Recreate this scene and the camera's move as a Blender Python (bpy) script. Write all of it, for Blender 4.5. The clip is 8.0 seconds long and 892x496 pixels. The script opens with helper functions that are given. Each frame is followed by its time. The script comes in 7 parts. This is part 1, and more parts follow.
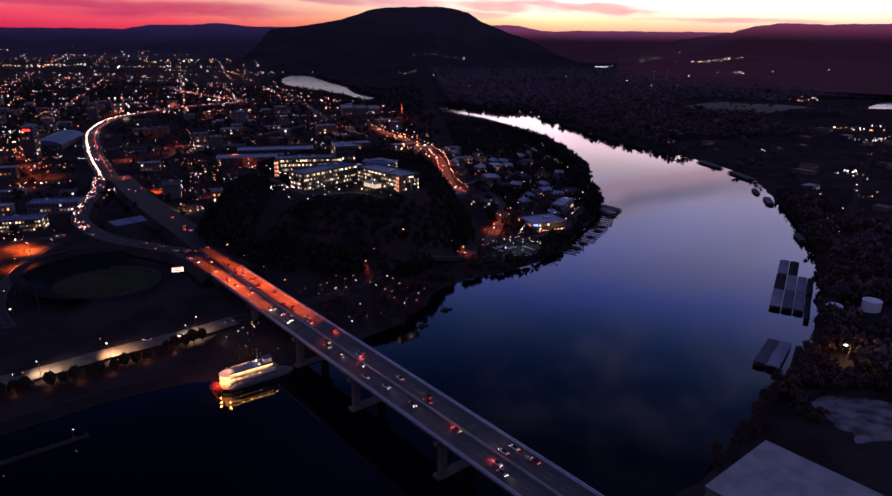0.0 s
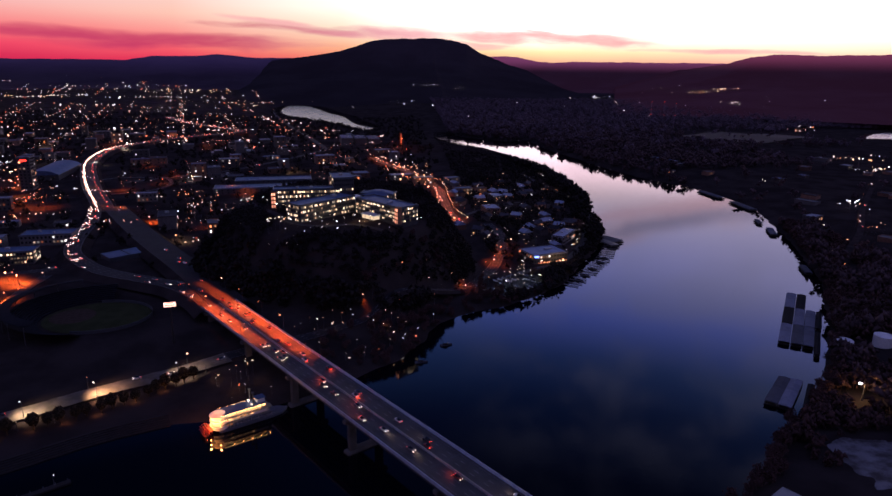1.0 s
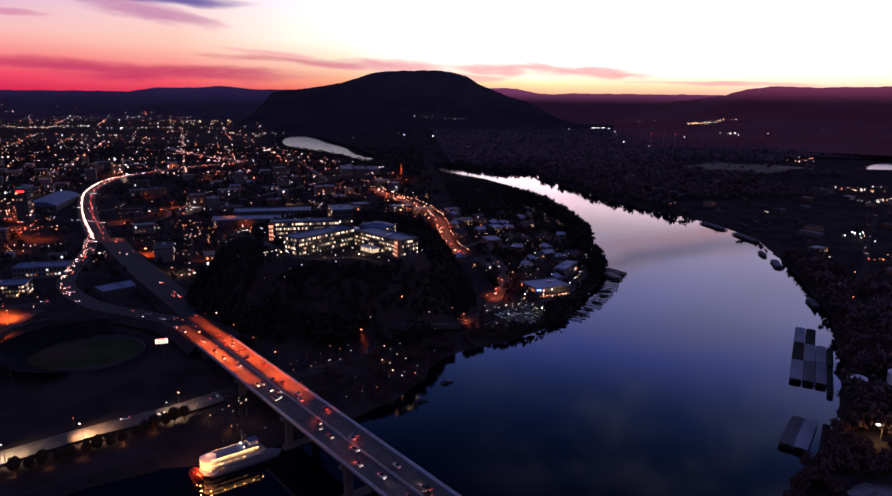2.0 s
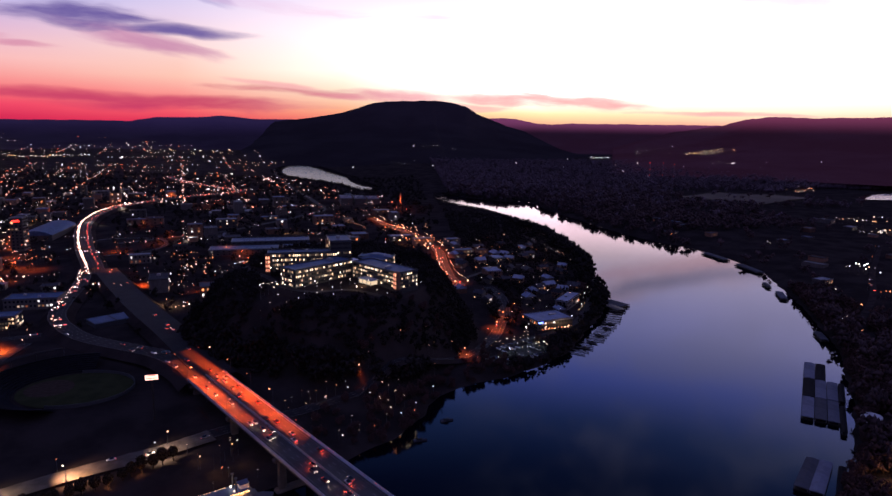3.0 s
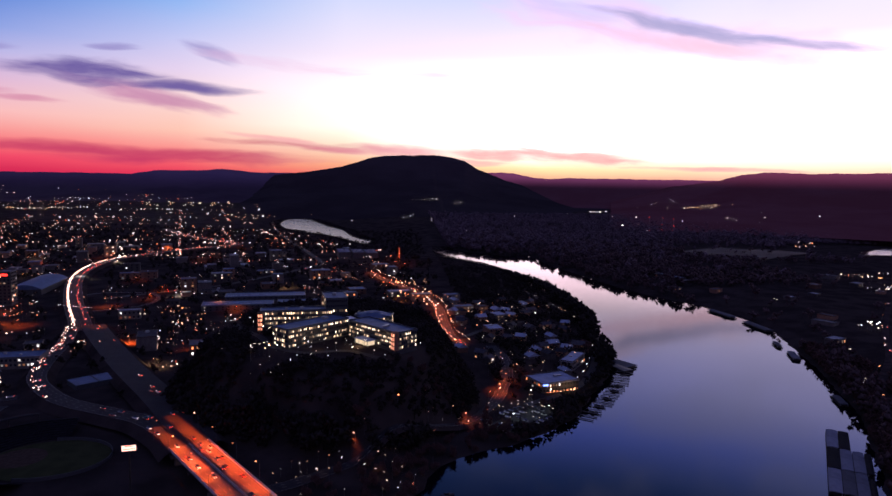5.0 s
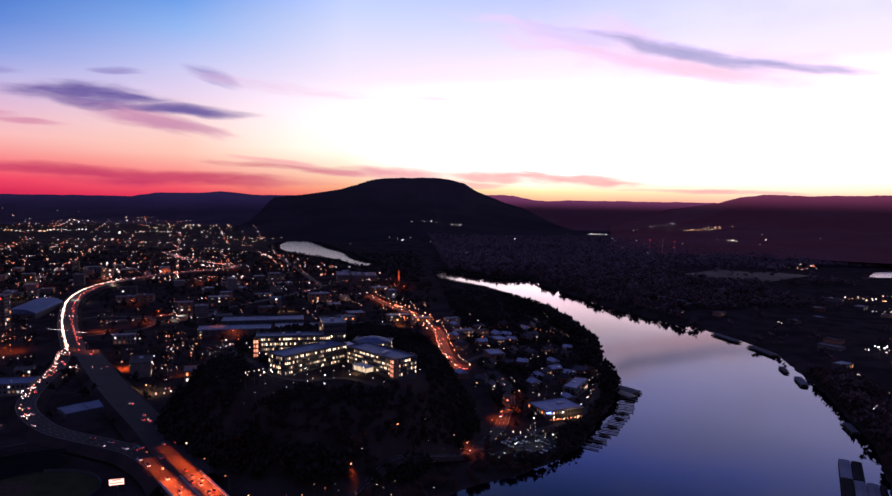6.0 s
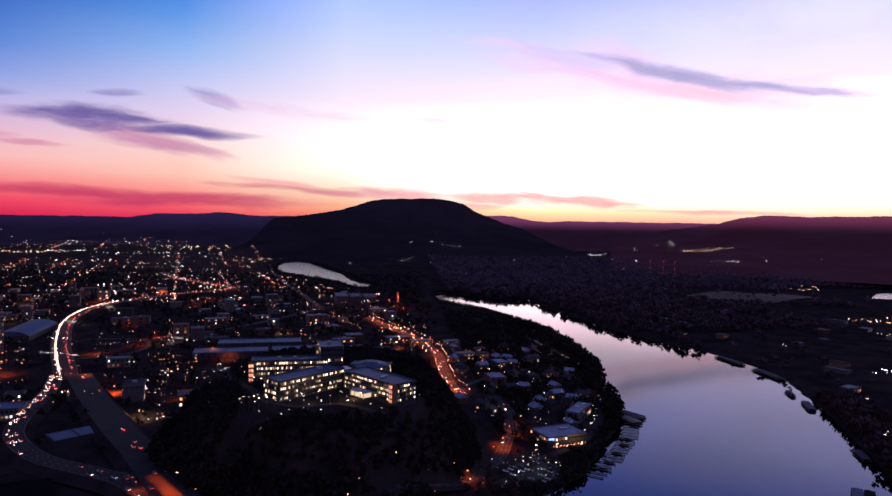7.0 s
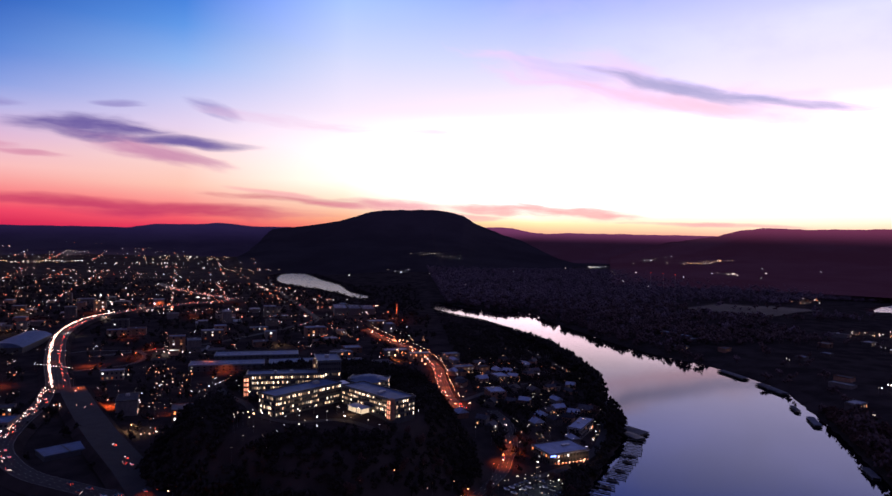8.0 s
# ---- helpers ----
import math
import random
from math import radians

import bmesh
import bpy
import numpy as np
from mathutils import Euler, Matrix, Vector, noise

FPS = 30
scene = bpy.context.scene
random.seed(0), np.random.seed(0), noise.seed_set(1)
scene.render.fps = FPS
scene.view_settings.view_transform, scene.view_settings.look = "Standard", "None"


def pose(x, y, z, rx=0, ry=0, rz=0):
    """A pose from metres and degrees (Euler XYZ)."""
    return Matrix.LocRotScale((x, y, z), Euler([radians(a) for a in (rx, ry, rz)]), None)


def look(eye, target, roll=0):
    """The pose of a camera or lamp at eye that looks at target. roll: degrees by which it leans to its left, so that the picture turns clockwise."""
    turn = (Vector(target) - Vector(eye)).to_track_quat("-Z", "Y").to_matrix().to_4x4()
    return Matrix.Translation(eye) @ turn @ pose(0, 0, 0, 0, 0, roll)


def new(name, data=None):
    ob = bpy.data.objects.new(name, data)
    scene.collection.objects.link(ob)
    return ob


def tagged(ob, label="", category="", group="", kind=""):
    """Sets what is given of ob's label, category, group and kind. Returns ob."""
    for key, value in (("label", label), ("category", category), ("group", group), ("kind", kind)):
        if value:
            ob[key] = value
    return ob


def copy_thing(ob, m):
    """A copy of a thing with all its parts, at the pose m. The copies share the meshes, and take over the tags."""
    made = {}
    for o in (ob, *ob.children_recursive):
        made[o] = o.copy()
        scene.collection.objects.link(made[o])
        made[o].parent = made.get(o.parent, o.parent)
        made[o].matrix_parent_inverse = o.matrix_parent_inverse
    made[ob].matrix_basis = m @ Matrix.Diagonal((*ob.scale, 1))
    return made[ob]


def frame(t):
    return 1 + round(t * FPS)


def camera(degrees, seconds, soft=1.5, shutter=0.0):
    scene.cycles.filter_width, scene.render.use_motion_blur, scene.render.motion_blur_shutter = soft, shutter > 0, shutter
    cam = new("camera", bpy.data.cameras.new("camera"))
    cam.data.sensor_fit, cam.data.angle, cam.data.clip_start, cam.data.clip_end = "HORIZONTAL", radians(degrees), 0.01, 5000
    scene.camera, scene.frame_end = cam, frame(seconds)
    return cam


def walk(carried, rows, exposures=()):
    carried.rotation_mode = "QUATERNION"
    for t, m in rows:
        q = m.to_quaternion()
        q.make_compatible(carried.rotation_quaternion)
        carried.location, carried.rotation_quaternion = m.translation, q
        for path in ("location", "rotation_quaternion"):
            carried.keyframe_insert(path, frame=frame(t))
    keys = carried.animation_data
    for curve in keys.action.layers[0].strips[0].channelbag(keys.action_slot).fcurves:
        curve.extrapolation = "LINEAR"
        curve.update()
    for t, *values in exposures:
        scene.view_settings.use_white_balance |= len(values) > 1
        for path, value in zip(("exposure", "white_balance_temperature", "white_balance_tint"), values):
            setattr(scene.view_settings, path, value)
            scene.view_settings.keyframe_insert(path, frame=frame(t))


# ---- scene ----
cam = camera(68.5, 8.0)
PATH = [
    (0, (0.132, -16.485, 187.436), (0.255, -14.587, 186.818), 0.7),
    (0.5, (0.117, -10.734, 187.532), (0.243, -8.823, 186.955), 0.7),
    (1, (0.256, -4.961, 187.57), (0.383, -3.038, 187.035), 0.7),
    (1.5, (0.464, 0.693, 187.638), (0.591, 2.627, 187.147), 0.7),
    (3, (0.431, 17.439, 188.127), (0.561, 19.402, 187.765), 0.8),
    (3.5, (0.287, 22.843, 188.161), (0.419, 24.813, 187.842), 0.9),
    (4, (0.161, 28.234, 188.241), (0.294, 30.211, 187.964), 0.9),
    (4.5, (-0.073, 33.691, 188.39), (0.06, 35.672, 188.152), 1.0),
    (6, (-0.274, 49.882, 189.082), (-0.139, 51.872, 188.947), 1.0),
    (6.5, (-0.154, 55.153, 189.183), (-0.019, 57.146, 189.081), 1.0),
    (7, (-0.063, 60.181, 189.261), (0.073, 62.175, 189.189), 1.0),
    (7.5, (-0.09, 64.971, 189.311), (0.047, 66.966, 189.266), 1.1),
    (8, (-0.161, 69.824, 189.419), (-0.023, 71.819, 189.382), 1.2),
]
walk(cam, [(t, look(eye, target, roll)) for t, eye, target, roll in PATH])

# ---------------------------------------------------------------- light
def node(tree, kind):
    return tree.nodes.new(kind)


class Graph:
    """Short hand for node trees."""

    def __init__(self, tree):
        self.tree = tree

    def feed(self, socket, value):
        if isinstance(value, bpy.types.NodeSocket):
            self.tree.links.new(value, socket)
        elif value is not None:
            socket.default_value = value

    def math(self, op, a, b=None, c=None, clamp=False):
        n = node(self.tree, "ShaderNodeMath")
        n.operation, n.use_clamp = op, clamp
        for i, v in enumerate((a, b, c)):
            self.feed(n.inputs[i], v)
        return n.outputs[0]

    def step(self, value, low, high, to_low=0.0, to_high=1.0):
        n = node(self.tree, "ShaderNodeMapRange")
        n.interpolation_type, n.clamp = "SMOOTHSTEP", True
        for i, v in enumerate((value, low, high, to_low, to_high)):
            self.feed(n.inputs[i], v)
        return n.outputs[0]

    def mix(self, factor, a, b, blend="MIX"):
        n = node(self.tree, "ShaderNodeMix")
        n.data_type, n.blend_type = "RGBA", blend
        self.feed(n.inputs[0], factor)
        self.feed(n.inputs[6], a if isinstance(a, bpy.types.NodeSocket) else (*a, 1))
        self.feed(n.inputs[7], b if isinstance(b, bpy.types.NodeSocket) else (*b, 1))
        return n.outputs[2]

    def ramp(self, value, stops):
        n = node(self.tree, "ShaderNodeValToRGB")
        e = n.color_ramp.elements
        while len(e) < len(stops):
            e.new(0.5)
        for i, (p, c) in enumerate(stops):
            e[i].position = p
            e[i].color = (*c, 1)
        self.feed(n.inputs[0], value)
        return n.outputs[0]

    def noise(self, vector, scale, detail=4.0, rough=0.55, color=False):
        n = node(self.tree, "ShaderNodeTexNoise")
        self.feed(n.inputs["Vector"], vector)
        n.inputs["Scale"].default_value = scale
        n.inputs["Detail"].default_value = detail
        n.inputs["Roughness"].default_value = rough
        return n.outputs["Color" if color else "Fac"]

    def xyz(self, x, y, z=0.0):
        n = node(self.tree, "ShaderNodeCombineXYZ")
        for i, v in enumerate((x, y, z)):
            self.feed(n.inputs[i], v)
        return n.outputs[0]


# the sky after sunset: red and pink low down, white over the place where the sun went, deep blue above
world = bpy.data.worlds.new("dusk")
scene.world = world
world.use_nodes = True
world.node_tree.nodes.clear()
g = Graph(world.node_tree)
coords = node(world.node_tree, "ShaderNodeTexCoord")
split = node(world.node_tree, "ShaderNodeSeparateXYZ")
world.node_tree.links.new(coords.outputs["Generated"], split.inputs[0])
el = g.math("MULTIPLY", g.math("ARCSINE", split.outputs[2]), 57.2958)
az = g.math("MULTIPLY", g.math("ARCTAN2", split.outputs[0], split.outputs[1]), 57.2958)
soft_noise = g.noise(g.xyz(g.math("MULTIPLY", az, 0.05), g.math("MULTIPLY", el, 0.22)), 1.0, 5.0)
lift = g.math("ADD", el, g.math("MULTIPLY", g.math("SUBTRACT", soft_noise, 0.5), 0.9))
height = g.math("DIVIDE", lift, 50.0, clamp=True)


def light(r, gr, b, gain=1.0, blue=1.0):
    """A display colour as light, brighter than white where gain lifts it."""
    a = [((c / 255 + 0.055) / 1.055) ** 2.4 if c > 10 else c / 3294 for c in (r, gr, b)]
    return (a[0] * gain, a[1] * gain, a[2] * gain * blue)


# colour by height, in degrees, over five bearings from the cool south to the sunset
SKY = [
    (-34, [(0.3, (208, 38, 84)), (1.2, (240, 62, 102)), (2.1, (249, 98, 114)), (3.3, (250, 148, 150)), (4.5, (250, 186, 190)), (6.6, (220, 178, 214)), (8.6, (172, 174, 229)), (10.2, (116, 149, 224)),
           (12.6, (60, 117, 210)), (16.4, (29, 80, 180)), (22, (16, 48, 118)), (30, (8, 18, 48)), (50, (3, 4, 10))]),
    (-18, [(0.3, (233, 58, 90)), (1.3, (248, 98, 110)), (2.4, (253, 150, 145)), (3.8, (255, 200, 182)), (5.6, (254, 216, 210)), (8.4, (232, 212, 240)), (10.7, (202, 203, 245)), (13.4, (150, 185, 244)),
           (16.1, (98, 154, 234)), (18.8, (60, 124, 220)), (24, (32, 72, 160)), (30, (11, 24, 62)), (50, (3, 4, 10))]),
    (-5, [(0.3, (245, 105, 100)), (1.3, (255, 178, 140)), (2.8, (255, 232, 205)), (4.5, (255, 238, 224), 1.35), (7.4, (255, 236, 240), 1.3), (10.3, (248, 232, 250), 1.05), (15, (212, 220, 255)),
          (19.6, (172, 204, 255), 0.95, 1.4), (24, (80, 116, 204)), (30, (28, 44, 100)), (50, (4, 5, 14))]),
    (12, [(0.3, (255, 185, 150)), (1.1, (255, 226, 168), 1.2), (2.6, (255, 244, 236), 1.9), (6, (255, 226, 238), 3.6), (8.4, (255, 216, 232), 2.5), (10.6, (255, 226, 238), 1.25), (12.8, (250, 238, 252), 0.98, 1.4),
          (15, (228, 231, 255), 0.92, 1.8), (18, (202, 217, 255), 0.82, 2.1), (21, (150, 179, 252), 0.78, 2.0), (24.5, (80, 112, 208)), (28, (48, 72, 144)), (34, (24, 36, 78)), (50, (9, 13, 32))]),
    (30, [(0.3, (255, 160, 150)), (1.3, (255, 222, 190), 1.2), (3.2, (255, 244, 240), 1.9), (7.0, (255, 230, 240), 3.2), (9.0, (255, 220, 234), 2.1), (11.5, (253, 240, 252), 1.03, 1.4), (17, (238, 236, 255), 0.95, 1.7),
          (21, (168, 190, 255), 0.8, 1.8), (24.5, (92, 122, 210)), (28, (60, 82, 152)), (34, (28, 40, 84)), (50, (9, 13, 32))]),
]
columns = [g.ramp(height, [(e / 50.0, light(*c, *more)) for e, c, *more in stops]) for _, stops in SKY]
sky = columns[0]
for (a0, _), (a1, _), col in zip(SKY, SKY[1:], columns[1:]):
    sky = g.mix(g.math("DIVIDE", g.math("SUBTRACT", az, float(a0)), float(a1 - a0), clamp=True), sky, col)
# a broad pale lavender veil high over the sunset
veil = g.noise(g.xyz(g.math("MULTIPLY", az, 0.11), g.math("MULTIPLY", el, 0.20), 4.0), 1.0, 5.0, 0.55)
veil = g.math("MULTIPLY", g.step(veil, 0.40, 0.66), g.math("MULTIPLY", g.step(el, 12.0, 16.0), g.step(el, 40.0, 22.0)))
sky = g.mix(g.math("MULTIPLY", veil, g.step(az, 2, 14, 0.0, 0.35)), sky, light(206, 204, 248))


def streak(azimuth, elevation, width, thick, slope, ragged):
    """A long thin cloud: 1 in its middle, ragged and wispy towards its ends."""
    along = g.math("SUBTRACT", az, azimuth)
    up = g.math("SUBTRACT", el, g.math("ADD", elevation, g.math("MULTIPLY", along, slope)))
    warp = g.noise(g.xyz(g.math("MULTIPLY", az, 0.13), g.math("MULTIPLY", el, 0.35), azimuth), 1.0, 3.0, 0.5)
    up = g.math("ADD", up, g.math("MULTIPLY", g.math("SUBTRACT", warp, 0.5), thick * 2.6))
    u = g.math("DIVIDE", along, width)
    v = g.math("DIVIDE", up, thick)
    far = g.math("ADD", g.math("MULTIPLY", u, u), g.math("MULTIPLY", v, v))
    n = g.noise(g.xyz(g.math("MULTIPLY", az, 0.15), g.math("MULTIPLY", up, 1.1), azimuth + 3.0), 1.0, 5.0, 0.58)
    return g.step(g.math("ADD", far, g.math("MULTIPLY", g.math("SUBTRACT", n, 0.5), ragged * 1.3)), 1.5, -0.35)


def both(*masks):
    total = masks[0]
    for m in masks[1:]:
        total = g.math("MAXIMUM", total, m)
    return total


low_clouds = both(streak(-23, 1.95, 14, 0.5, -0.02, 1.2), streak(-17, 1.5, 10, 0.65, -0.005, 1.5), streak(-7, 2.65, 8, 0.38, -0.05, 2.2), streak(-1, 2.5, 6, 0.5, -0.02, 2.2))
low_colour = g.mix(g.step(az, -16, 4), light(194, 56, 102), light(246, 172, 184))
sky = g.mix(g.math("MULTIPLY", low_clouds, 0.9), sky, low_colour)
wisps = both(streak(8.5, 2.4, 5, 0.6, -0.02, 2.6), streak(14.0, 2.1, 7.5, 0.65, -0.06, 2.4), streak(5.0, 1.7, 4, 0.4, 0.0, 2.6), streak(-11, 3.3, 4, 0.22, -0.08, 2.4), streak(26, 1.35, 7, 0.2, -0.02, 2.8))
sky = g.mix(g.math("MULTIPLY", wisps, 0.97), sky, light(250, 182, 182))
# blue-violet cloud with a rosy under-wing, and small tufts round it
sky = g.mix(g.math("MULTIPLY", streak(-20.2, 6.2, 5.6, 0.75, -0.17, 2.2), 0.8), sky, light(196, 128, 172))
high_clouds = both(streak(-24.0, 7.7, 6.0, 0.95, -0.01, 2.0), streak(-18.6, 7.15, 6.2, 0.42, -0.02, 1.6))
sky = g.mix(g.math("MULTIPLY", high_clouds, 0.95), sky, light(104, 88, 160))
tufts = both(streak(-22.6, 9.8, 1.8, 0.30, 0.05, 2.6), streak(-15.8, 9.9, 2.2, 0.55, -0.25, 2.2), streak(-33, 9.0, 3.4, 0.4, 0.0, 2.6), streak(-33.5, 6.2, 4.5, 0.32, -0.03, 2.4), streak(-28.6, 5.55, 2.6, 0.26, -0.03, 2.6))
sky = g.mix(g.math("MULTIPLY", tufts, 0.62), sky, g.mix(g.step(el, 6.4, 8.4), light(206, 120, 160), light(136, 122, 190)))
sky = g.mix(g.math("MULTIPLY", streak(-10, 9.3, 6, 0.5, -0.06, 3.0), 0.4), sky, light(236, 190, 225))
# the long slanting cloud high on the right: rosy below, grey-blue along its spine
glowing = both(streak(24.5, 11.6, 15, 1.6, -0.235, 1.4), streak(13, 13.6, 7, 1.6, -0.25, 2.4))
sky = g.mix(g.math("MULTIPLY", glowing, 0.6), sky, light(255, 212, 230))
spine = both(streak(23.0, 12.4, 7.5, 0.6, -0.27, 2.0), streak(29.0, 11.1, 8.5, 0.42, -0.15, 2.2))
sky = g.mix(g.math("MULTIPLY", spine, 0.85), sky, light(160, 160, 208))
sky = g.mix(g.math("MULTIPLY", streak(13.5, 14.2, 4.5, 0.8, -0.2, 2.6), 0.45), sky, light(205, 200, 238))
sky = g.mix(g.math("MULTIPLY", streak(23.5, 11.0, 12, 0.6, -0.22, 1.8), 0.42), sky, light(252, 184, 204))
faint = both(streak(2.6, 8.9, 2.2, 0.25, 0.0, 3.0), streak(17, 8.2, 3.2, 0.3, 0.03, 3.0), streak(11.5, 8.15, 2.0, 0.2, 0.0, 3.0))
sky = g.mix(g.math("MULTIPLY", faint, 0.7), sky, light(252, 222, 236))
# the rest of the dusk sky, over and behind the camera: dim violet blue
dusk = g.ramp(g.math("DIVIDE", el, 90.0, clamp=True), [(0.0, (0.075, 0.052, 0.095)), (0.12, (0.12, 0.090, 0.17)), (0.3, (0.155, 0.138, 0.32)), (0.6, (0.155, 0.168, 0.45)), (1.0, (0.14, 0.160, 0.45))])
sky = g.mix(g.step(split.outputs[1], 0.40, 0.02), sky, dusk)
sky = g.mix(g.step(el, -0.5, -3.0), sky, (0.004, 0.004, 0.008))
shade = node(world.node_tree, "ShaderNodeBackground")
g.feed(shade.inputs[0], sky)
shade.inputs[1].default_value = 1.0
world.node_tree.links.new(shade.outputs[0], node(world.node_tree, "ShaderNodeOutputWorld").inputs[0])


# ---------------------------------------------------------------- materials
def material(name, colour, rough=0.8, metal=0.0, vary=0.35, scale=0.4, fine=6.0, bump=0.0, second=None, island=0.0, per_object=0.0, spec=0.5):
    """A surface with broad stains and fine grain in metres."""
    m = bpy.data.materials.new(name)
    m.use_nodes = True
    t = m.node_tree
    q = Graph(t)
    b = t.nodes["Principled BSDF"]
    where = node(t, "ShaderNodeTexCoord").outputs["Object"]
    broad = q.noise(where, scale, 4.0)
    grain = q.noise(where, fine, 3.0)
    second = second or tuple(c * (1 - vary) for c in colour)
    col = q.mix(q.step(broad, 0.35, 0.65), colour, second)
    col = q.mix(q.math("MULTIPLY", grain, 0.5), col, tuple(c * (1 - 0.6 * vary) for c in colour))
    if island:
        geo = node(t, "ShaderNodeNewGeometry")
        v = q.step(geo.outputs["Random Per Island"], 0, 1, 1 - island, 1 + island)
        col = q.mix(1.0, col, q.xyz(v, v, v), "MULTIPLY")
    if per_object:
        info = node(t, "ShaderNodeObjectInfo")
        v = q.step(info.outputs["Random"], 0, 1, 1 - per_object, 1 + per_object)
        col = q.mix(1.0, col, q.xyz(v, v, v), "MULTIPLY")
    q.feed(b.inputs["Base Color"], col)
    q.feed(b.inputs["Roughness"], q.step(grain, 0.2, 0.8, rough * 0.85, min(1, rough * 1.12)))
    b.inputs["Metallic"].default_value = metal
    b.inputs["Specular IOR Level"].default_value = spec
    if bump:
        n = node(t, "ShaderNodeBump")
        n.inputs["Strength"].default_value = bump
        n.inputs["Distance"].default_value = 0.1
        q.feed(n.inputs["Height"], grain)
        t.links.new(n.outputs[0], b.inputs["Normal"])
    return m


def glow(name, colours, strength, spread=0.6, sampled=False):
    """A light source; its colour and power vary from piece to piece."""
    m = bpy.data.materials.new(name)
    m.use_nodes = True
    t = m.node_tree
    q = Graph(t)
    b = t.nodes["Principled BSDF"]
    b.inputs["Base Color"].default_value = (0.05, 0.05, 0.05, 1)
    geo = node(t, "ShaderNodeNewGeometry").outputs["Random Per Island"]
    info = node(t, "ShaderNodeObjectInfo").outputs["Random"]
    pick = q.math("FRACT", q.math("ADD", geo, info))
    if len(colours) > 1:
        n = len(colours)
        col = q.ramp(pick, [(i / n, c) for i, c in enumerate(colours)])
        col.node.color_ramp.interpolation = "CONSTANT"
        q.feed(b.inputs["Emission Color"], col)
    else:
        b.inputs["Emission Color"].default_value = (*colours[0], 1)
    power = q.math("FRACT", q.math("MULTIPLY", pick, 17.31))
    q.feed(b.inputs["Emission Strength"], q.step(q.math("POWER", power, 2.0), 0, 1, strength * (1 - spread), strength * (1 + 1.6 * spread)))
    m.cycles.emission_sampling = "AUTO" if sampled else "NONE"
    return m


GRASS = material("dark_winter_grass", (0.042, 0.034, 0.034), 0.95, vary=0.5, scale=0.03, fine=0.6, spec=0.0)
FOREST = material("bare_woodland", (0.030, 0.026, 0.026), 0.95, vary=0.5, scale=0.02, fine=0.8, island=0.25, spec=0.0)
# paler, greyer woods colour that stands for the haze of distance
HAZED_WOODS = material("haze_paled_woods", (0.13, 0.098, 0.125), 0.95, vary=0.3, scale=0.02, fine=0.3, island=0.2, spec=0.0)
BRUSH = material("brown_winter_brush", (0.095, 0.066, 0.072), 0.95, vary=0.45, scale=0.03, fine=0.8, island=0.25, spec=0.0)
BANK_BRUSH = material("red_brown_bank_brush", (0.080, 0.047, 0.046), 0.95, vary=0.45, scale=0.05, fine=0.8, island=0.2, spec=0.0)
BARK = material("bark", (0.05, 0.04, 0.03), 0.95, fine=9, spec=0.1)
LEAF = material("dark_leaves", (0.040, 0.030, 0.018), 0.9, vary=0.4, scale=1.0, island=0.5, spec=0.1)
ASPHALT = material("worn_asphalt", (0.026, 0.025, 0.029), 0.9, vary=0.3, scale=0.12, fine=2.5, bump=0.2, spec=0.2)
CONCRETE = material("weathered_concrete", (0.32, 0.31, 0.30), 0.85, vary=0.3, scale=0.25, fine=3.0, bump=0.2, spec=0.2)
PALE_CONCRETE = material("pale_concrete", (0.41, 0.45, 0.54), 0.8, vary=0.25, scale=0.3, fine=3.0, spec=0.2)
ROAD_CONCRETE = material("worn_road_concrete", (0.072, 0.068, 0.070), 0.85, vary=0.35, scale=0.10, fine=2.0, bump=0.15, spec=0.2)
# concrete darkened for the shade under the bridge; marina planking uses it too
DARKENED_CONCRETE = material("darkened_concrete", (0.12, 0.11, 0.105), 0.9, vary=0.4, scale=0.2, fine=2.0, bump=0.2, spec=0.05)
WORN_PAVING = material("worn_brown_paving", (0.13, 0.115, 0.10), 0.9, vary=0.45, scale=0.12, fine=1.5, bump=0.2, spec=0.05)
WORN_LINE = material("worn_road_paint", (0.17, 0.165, 0.16), 0.8, vary=0.5, scale=1.0)
STEEL = material("galvanised_steel", (0.35, 0.36, 0.38), 0.5, 0.7, vary=0.2, scale=1.0)
DARK_STEEL = material("painted_steel", (0.05, 0.054, 0.064), 0.7, 0.0, vary=0.3, scale=0.8)
WHITE_ROOF = material("white_membrane_roof", (0.72, 0.73, 0.76), 0.75, vary=0.25, scale=0.15, fine=1.5, spec=0.2)
GREY_ROOF = material("grey_roofing", (0.17, 0.185, 0.22), 0.9, vary=0.35, scale=0.15, fine=1.5, per_object=0.5, spec=0.2)
BRICK = material("brown_brick", (0.20, 0.11, 0.08), 0.9, vary=0.35, scale=0.4, fine=5.0, per_object=0.4, spec=0.2)
STONE_WALL = material("pale_wall_panels", (0.30, 0.28, 0.26), 0.8, vary=0.25, scale=0.3, fine=4.0, spec=0.2)
WHITE_PAINT = material("white_paint", (0.74, 0.74, 0.72), 0.5, vary=0.15, scale=0.8)
BARK_FIELD = material("pale_stubble_field", (0.040, 0.030, 0.034), 0.95, vary=0.3, scale=0.02, fine=0.2, spec=0.1)

